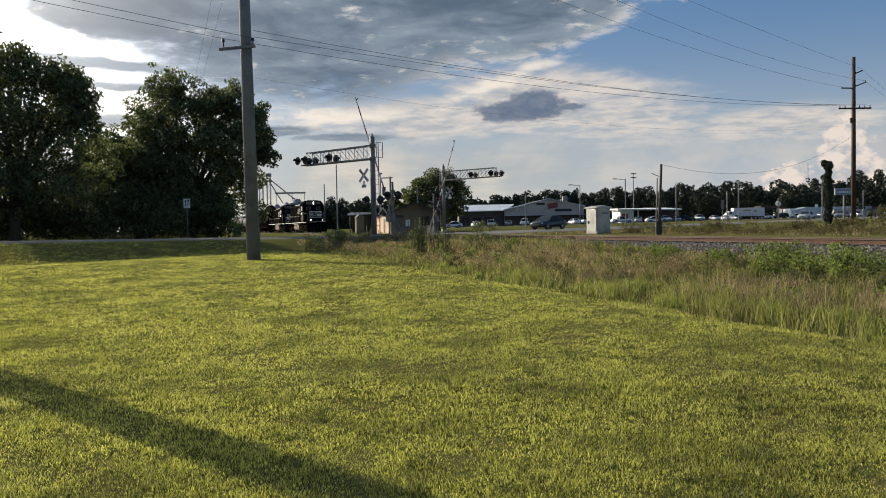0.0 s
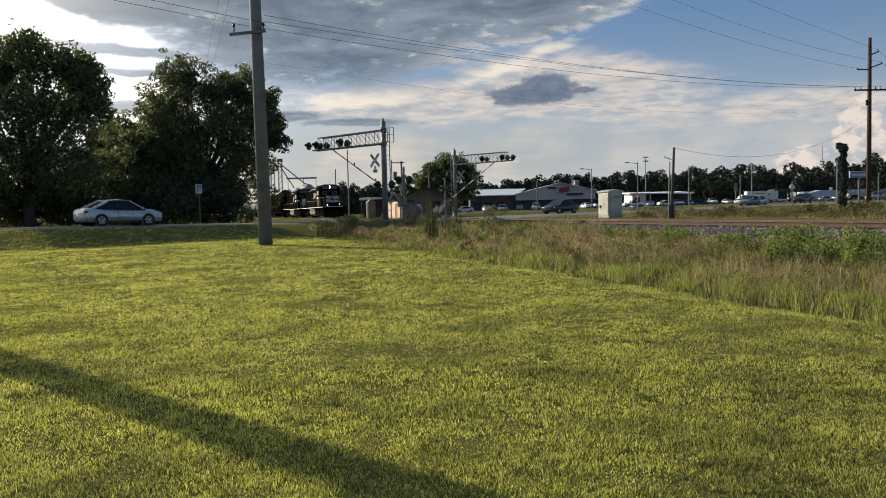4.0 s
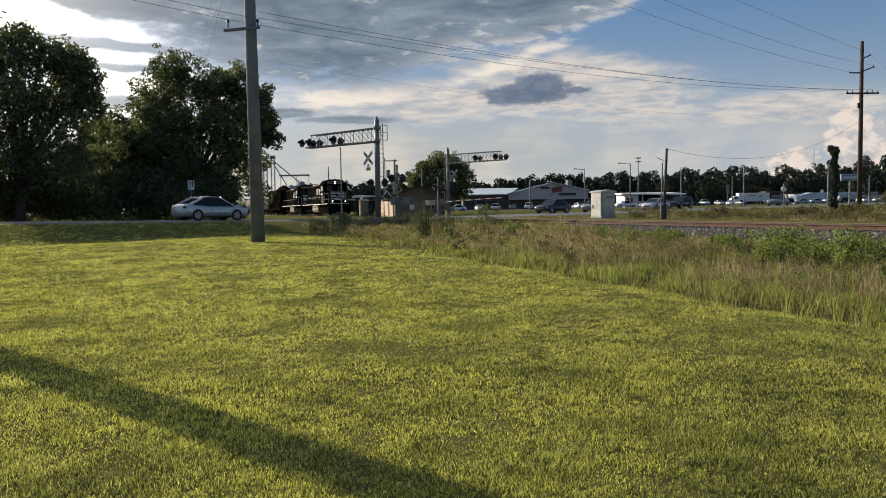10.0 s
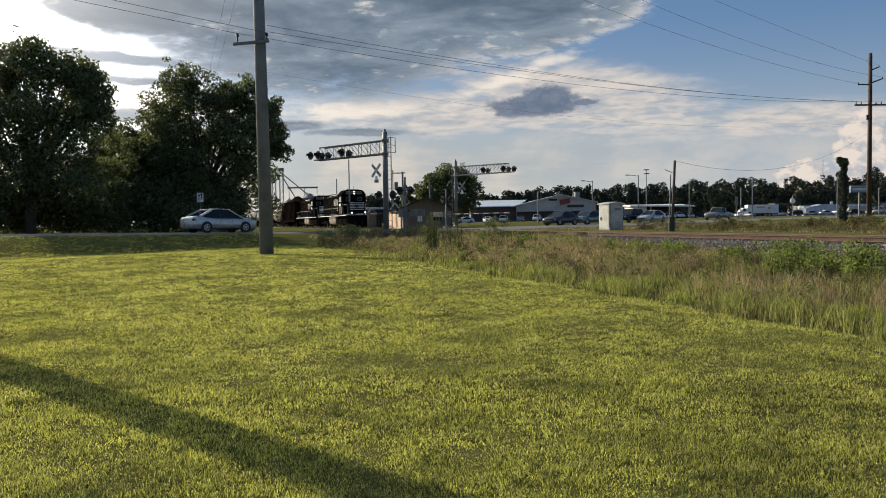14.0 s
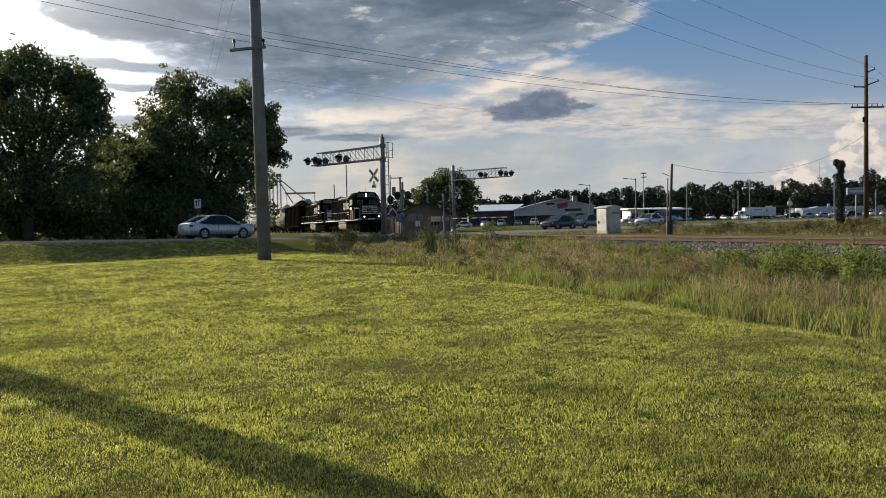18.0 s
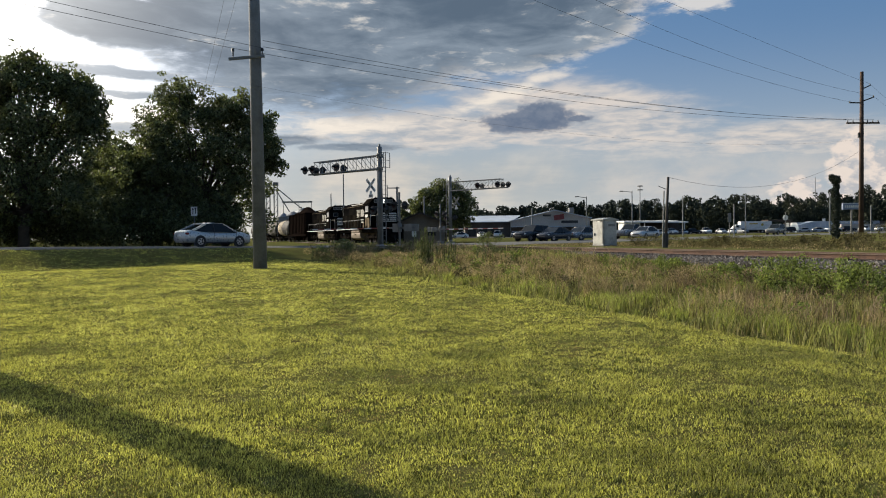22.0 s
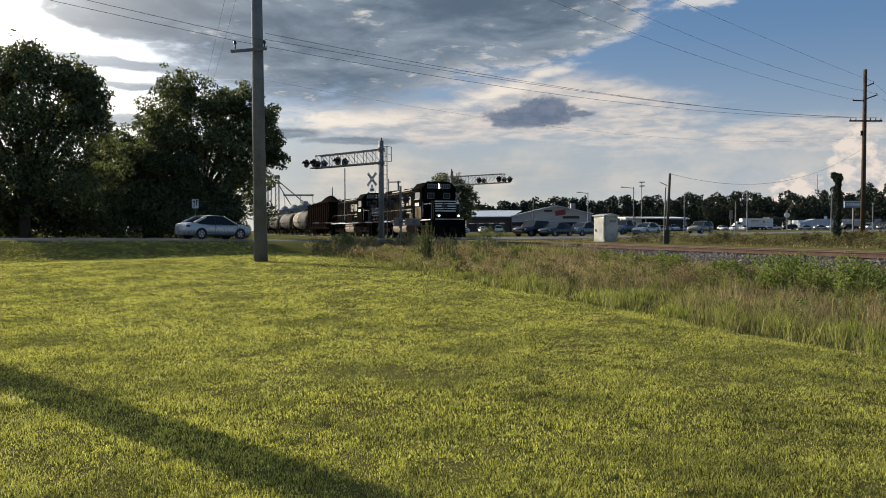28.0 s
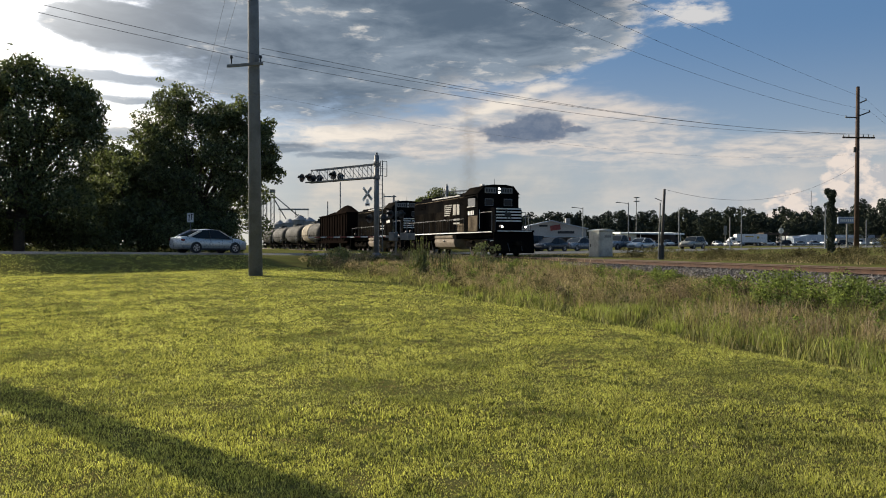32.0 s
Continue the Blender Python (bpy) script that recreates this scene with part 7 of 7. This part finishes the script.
def build_brush():
    rng = random.Random(9)
    # broad-leaved clumps at the toe of the ballast
    for i in range(30):
        s = rng.uniform(-36, -12) if i < 20 else rng.uniform(-12, 12)
        p = on_track(s, rng.uniform(4.6, 8.5))
        bush(p.x, p.y, rng.uniform(0.5, 1.1), rng.uniform(0.28, 0.55), rng.randint(420, 640), 0.032, 100 + i)
    for s, a, w, h in ((-30.6, 7.2, 1.6, 0.85), (-31.6, 6.6, 1.7, 0.9), (-32.6, 7.4, 1.5, 0.8), (-33.6, 6.8, 1.8, 0.95), (-34.6, 7.3, 1.5, 0.9), (-24.3, 5.6, 1.3, 0.7), (-25.6, 5.9, 1.2, 0.65), (-22.8, 5.5, 1.1, 0.6), (-10.6, 6.4, 1.5, 1.5), (-13.5, 6.0, 1.3, 0.7), (-8.2, 6.3, 1.2, 0.7)):
        p = on_track(s, a)
        bush(p.x, p.y, w, h, 1700, 0.036, int(300 + s), "leaf" if h > 1 else "bush")


build_brush()


def build_spikes():
    """Tall narrow weeds in a tuft, standing out above the rest."""
    rng = np.random.default_rng(71)
    for px, py, n, h, spread in ((-0.5, 34.5, 34, 1.75, 0.26), (0.35, 33.8, 14, 1.3, 0.22), (3.2, 33.0, 10, 0.85, 0.3), (-4.9, 41.0, 9, 1.0, 0.3), (-6.4, 44.0, 7, 1.0, 0.3), (1.9, 36.0, 6, 0.9, 0.3)):
        t = thing("tall_weed", "tall narrow green weeds above the rough grass", "weed", pose(px, py, gz(px, py) - 0.02), "tall weeds")
        bm = bmesh.new()
        bx, by, bz, bh = [], [], [], []
        for i in range(n):
            hh = h * rng.uniform(0.55, 1.1)
            b = (rng.normal(0, spread), rng.normal(0, spread), 0)
            tip = (b[0] + rng.normal(0, 0.05), b[1] + rng.normal(0, 0.05), hh)
            rod(b, tip, 0.012, 0.003, 4, bm)
            for j in range(34):
                k = rng.uniform(0.05, 0.95)
                bx.append(b[0] + (tip[0] - b[0]) * k)
                by.append(b[1] + (tip[1] - b[1]) * k)
                bz.append(hh * k)
                bh.append(0.20 * (1.15 - 0.75 * k))
        tagged(part("stalk", bm, M["weed"], t), kind="stuff")
        v, f = blades(rng, np.array(bx), np.array(by), np.array(bz), np.array(bh), np.full(len(bx), 0.017), rng.uniform(0.25, 0.7, len(bx)))
        tagged(sheet("foliage", v, f, M["leaf"], t), kind="stuff")


build_spikes()


def build_far_verge():
    rng = np.random.default_rng(81)
    n = 42000
    s = rng.uniform(-45, 8, n)
    a = -rng.uniform(3.2, 20, n)
    x, y = TRACK.x + ALONG.x * s + ASIDE.x * a, TRACK.y + ALONG.y * s + ASIDE.y * a
    c = (x - CROSS.x) * ROAD_L.x + (y - CROSS.y) * ROAD_L.y
    keep = (np.abs(c) > ROAD_HALF + 2.0) & (np.hypot(x - 10.62, y - 50) > 1.3)
    x, y, a = x[keep], y[keep], a[keep]
    tall = np.array([noise.noise(Vector((p * 0.25, q * 0.25, 4))) for p, q in zip(x, y)])
    right = smooth(13, 22, x) * smooth(-15, -6, a)
    h = 0.05 + 0.36 * np.clip(tall + 0.35, 0, 1.2) * right * rng.uniform(0.4, 1.1, len(x)) + 0.07 * rng.random(len(x))
    w = rng.uniform(0.008, 0.015, len(x))
    pick = rng.random(len(x)) < 0.42
    for name, sel, m, lab in (("weeds", ~pick, "brushleaf", "rough brown-green grass beyond the track"), ("dry_grass", pick, "straw", "dry brown grass beyond the track")):
        v, f = blades(rng, x[sel], y[sel], ground_z(x[sel], y[sel]) - 0.01, h[sel], w[sel], rng.uniform(0.2, 0.8, sel.sum()))
        tagged(sheet(name, v, f, M[m]), lab, "weeds", kind="stuff")
    s = rng.uniform(-45, -4, 420)
    a = -rng.uniform(4.0, 9.0, 420)
    x, y = TRACK.x + ALONG.x * s + ASIDE.x * a, TRACK.y + ALONG.y * s + ASIDE.y * a
    keep = (x > 10.8) & (np.hypot(x - 12.35, y - 42) > 0.6)
    x, y = x[keep], y[keep]
    z = ground_z(x, y) + rng.random(len(x)) ** 2 * 0.42 + 0.08
    v, f = leaf_cloud(np.stack([x, y, z], -1), rng.uniform(0.12, 0.28, len(x)), 26000, 0.038, rng, 0.8)
    tagged(sheet("brush", v, f, M["brushleaf"]), "ragged brown-green brush beyond the track", "brush", kind="stuff")


build_far_verge()
for i, (x, y, w, h) in enumerate(((21.0, 45.0, 1.6, 0.5), (24.5, 47.0, 1.5, 0.5), (28.5, 52.5, 2.0, 0.5), (33.8, 58.5, 2.2, 1.3), (35.6, 60.5, 2.0, 1.2), (17.2, 47.5, 1.3, 0.45))):
    bush(x, y, w, h, 900, 0.06, 400 + i, "brushleaf", label="leafy brown-green brush beyond the track")

bush(-4.9, 41.6, 1.3, 1.25, 1300, 0.045, 502, "leaf", label="leafy dark green bush in the rough grass")
bush(-15.4, 62.5, 1.3, 1.3, 900, 0.06, 501, label="sunlit leafy bush by the roadside")


# ---- what moves ----
def motions():
    # crossing gates
    lift = [(0, 68), (1, 57), (2, 49), (3, 39), (3.5, 34), (5.5, 18), (6, 15.5), (7, 12.5), (8, 8), (9, 4.5), (10, 2), (11, 0.3), (12, 0), (32, 0)]
    for arm in (arm_near, arm_far):
        z = arm.location.z
        walk(arm, [(t, pose(0, 0, z, 0, -d, 0)) for t, d in lift])
    # train: metres of the headlamp short of the mark, by time
    when = [0, 1, 2, 3, 5.5, 7, 9, 11, 13, 14.5, 16.5, 18, 19, 21, 23, 25, 26.5, 28, 29, 30, 31, 32]
    short = [70.6, 69.8, 68.8, 67.7, 64.8, 62.4, 59.4, 56.2, 52.9, 50.2, 46.4, 43.2, 41.0, 36.4, 31.2, 25.6, 20.9, 16.1, 12.7, 9.3, 5.85, 2.3]
    times = [i * 0.5 for i in range(65)]
    fit = np.polyfit(when, short, 5)
    run = {t: float(np.polyval(fit, t)) for t in times}
    for ob, back, axles in train:
        rows = []
        for t in times:
            p = on_track(run[t] + back, 0, RAIL_Z)
            rows.append((t, pose(p.x, p.y, p.z, 0, 0, RUN_TURN)))
        walk(ob, rows)
        fine = [i * 0.2 for i in range(161)]
        for w, x, r in axles:
            walk(w, [(t, pose(x, 0, r, 0, math.degrees((70.6 - np.polyval(fit, t)) / r), 0)) for t in fine])
    # silver sedan rolls up to the gate and stops
    roll = [(0, -54.0), (1, -46.5), (2, -39.6), (2.5, -36.4), (3, -33.9), (3.5, -31.6), (4.5, -28.0), (5.5, -25.35), (6, -24.55), (6.5, -24.0), (7, -23.6), (7.5, -23.35), (8, -23.26), (8.5, -23.23), (9, -23.22), (32, -23.22)]
    walk(silver_car, [(t, lane(s + 0.28, -3.2)) for t, s in roll])
    ts, ds = [r[0] for r in roll], [r[1] for r in roll]
    for w in silver_wheels:
        at = w.matrix_basis.translation.copy()
        grid = [i * 0.05 for i in range(181)] + [32.0]
        walk(w, [(t, pose(at.x, at.y, at.z, 0, math.degrees((float(np.interp(t, ts, ds)) + 54.0) / 0.325), 0)) for t in grid])
    # cars that join the queue on the far side
    plans = (
        (1, 4.3, [(0, 150), (6, 78), (9, 59.5), (14, 38.9), (17, 30.0), (19, 24.5), (21, 20.8), (23, 20.0), (32, 20.0)]),
        (2, 2.0, [(0, 100), (5.5, 63), (6, 60.0), (7, 54), (8, 49.6), (9, 46.4), (10, 43.6), (11, 41.5), (12, 40.5), (32, 40.5)]),
        (3, 2.0, [(0, 200), (18, 110), (23, 76), (26, 60), (28, 55.2), (29, 54.5), (30, 54.5), (32, 54.5)]),
        (4, 2.0, [(0, 120), (4, 70), (8, 38), (10, 30), (12, 27), (14, 26.3), (32, 26.3)]),
        (5, 4.3, [(0, 180), (14, 64), (17, 50.6), (20, 44), (24, 39.2), (26, 38.9), (32, 38.9)]),
    )
    for i, c, rows in plans:
        walk(queue_cars[i], [(t, lane(s, c, True)) for t, s in rows])

    # exhaust rises from the lead locomotive as it pulls away
    for i, puff in enumerate(puffs):
        born = 29.0 + 0.25 * i
        def stack(t):
            q = on_track(float(np.polyval(fit, t)) + 5.7, 0, RAIL_Z + 3.8)
            return q
        rows = [(t, pose(*stack(t), 0, 0, 40 * i)) for t in times if t < born]
        for t in [born] + [t for t in times if t > born]:
            q = stack(t)
            rows.append((t, pose(q.x + 0.10 * (t - born) * math.sin(2.4 * i), q.y, q.z + 2.4 * (t - born), 0, 0, 40 * i + 12 * (t - born))))
        walk(puff, rows)


motions()
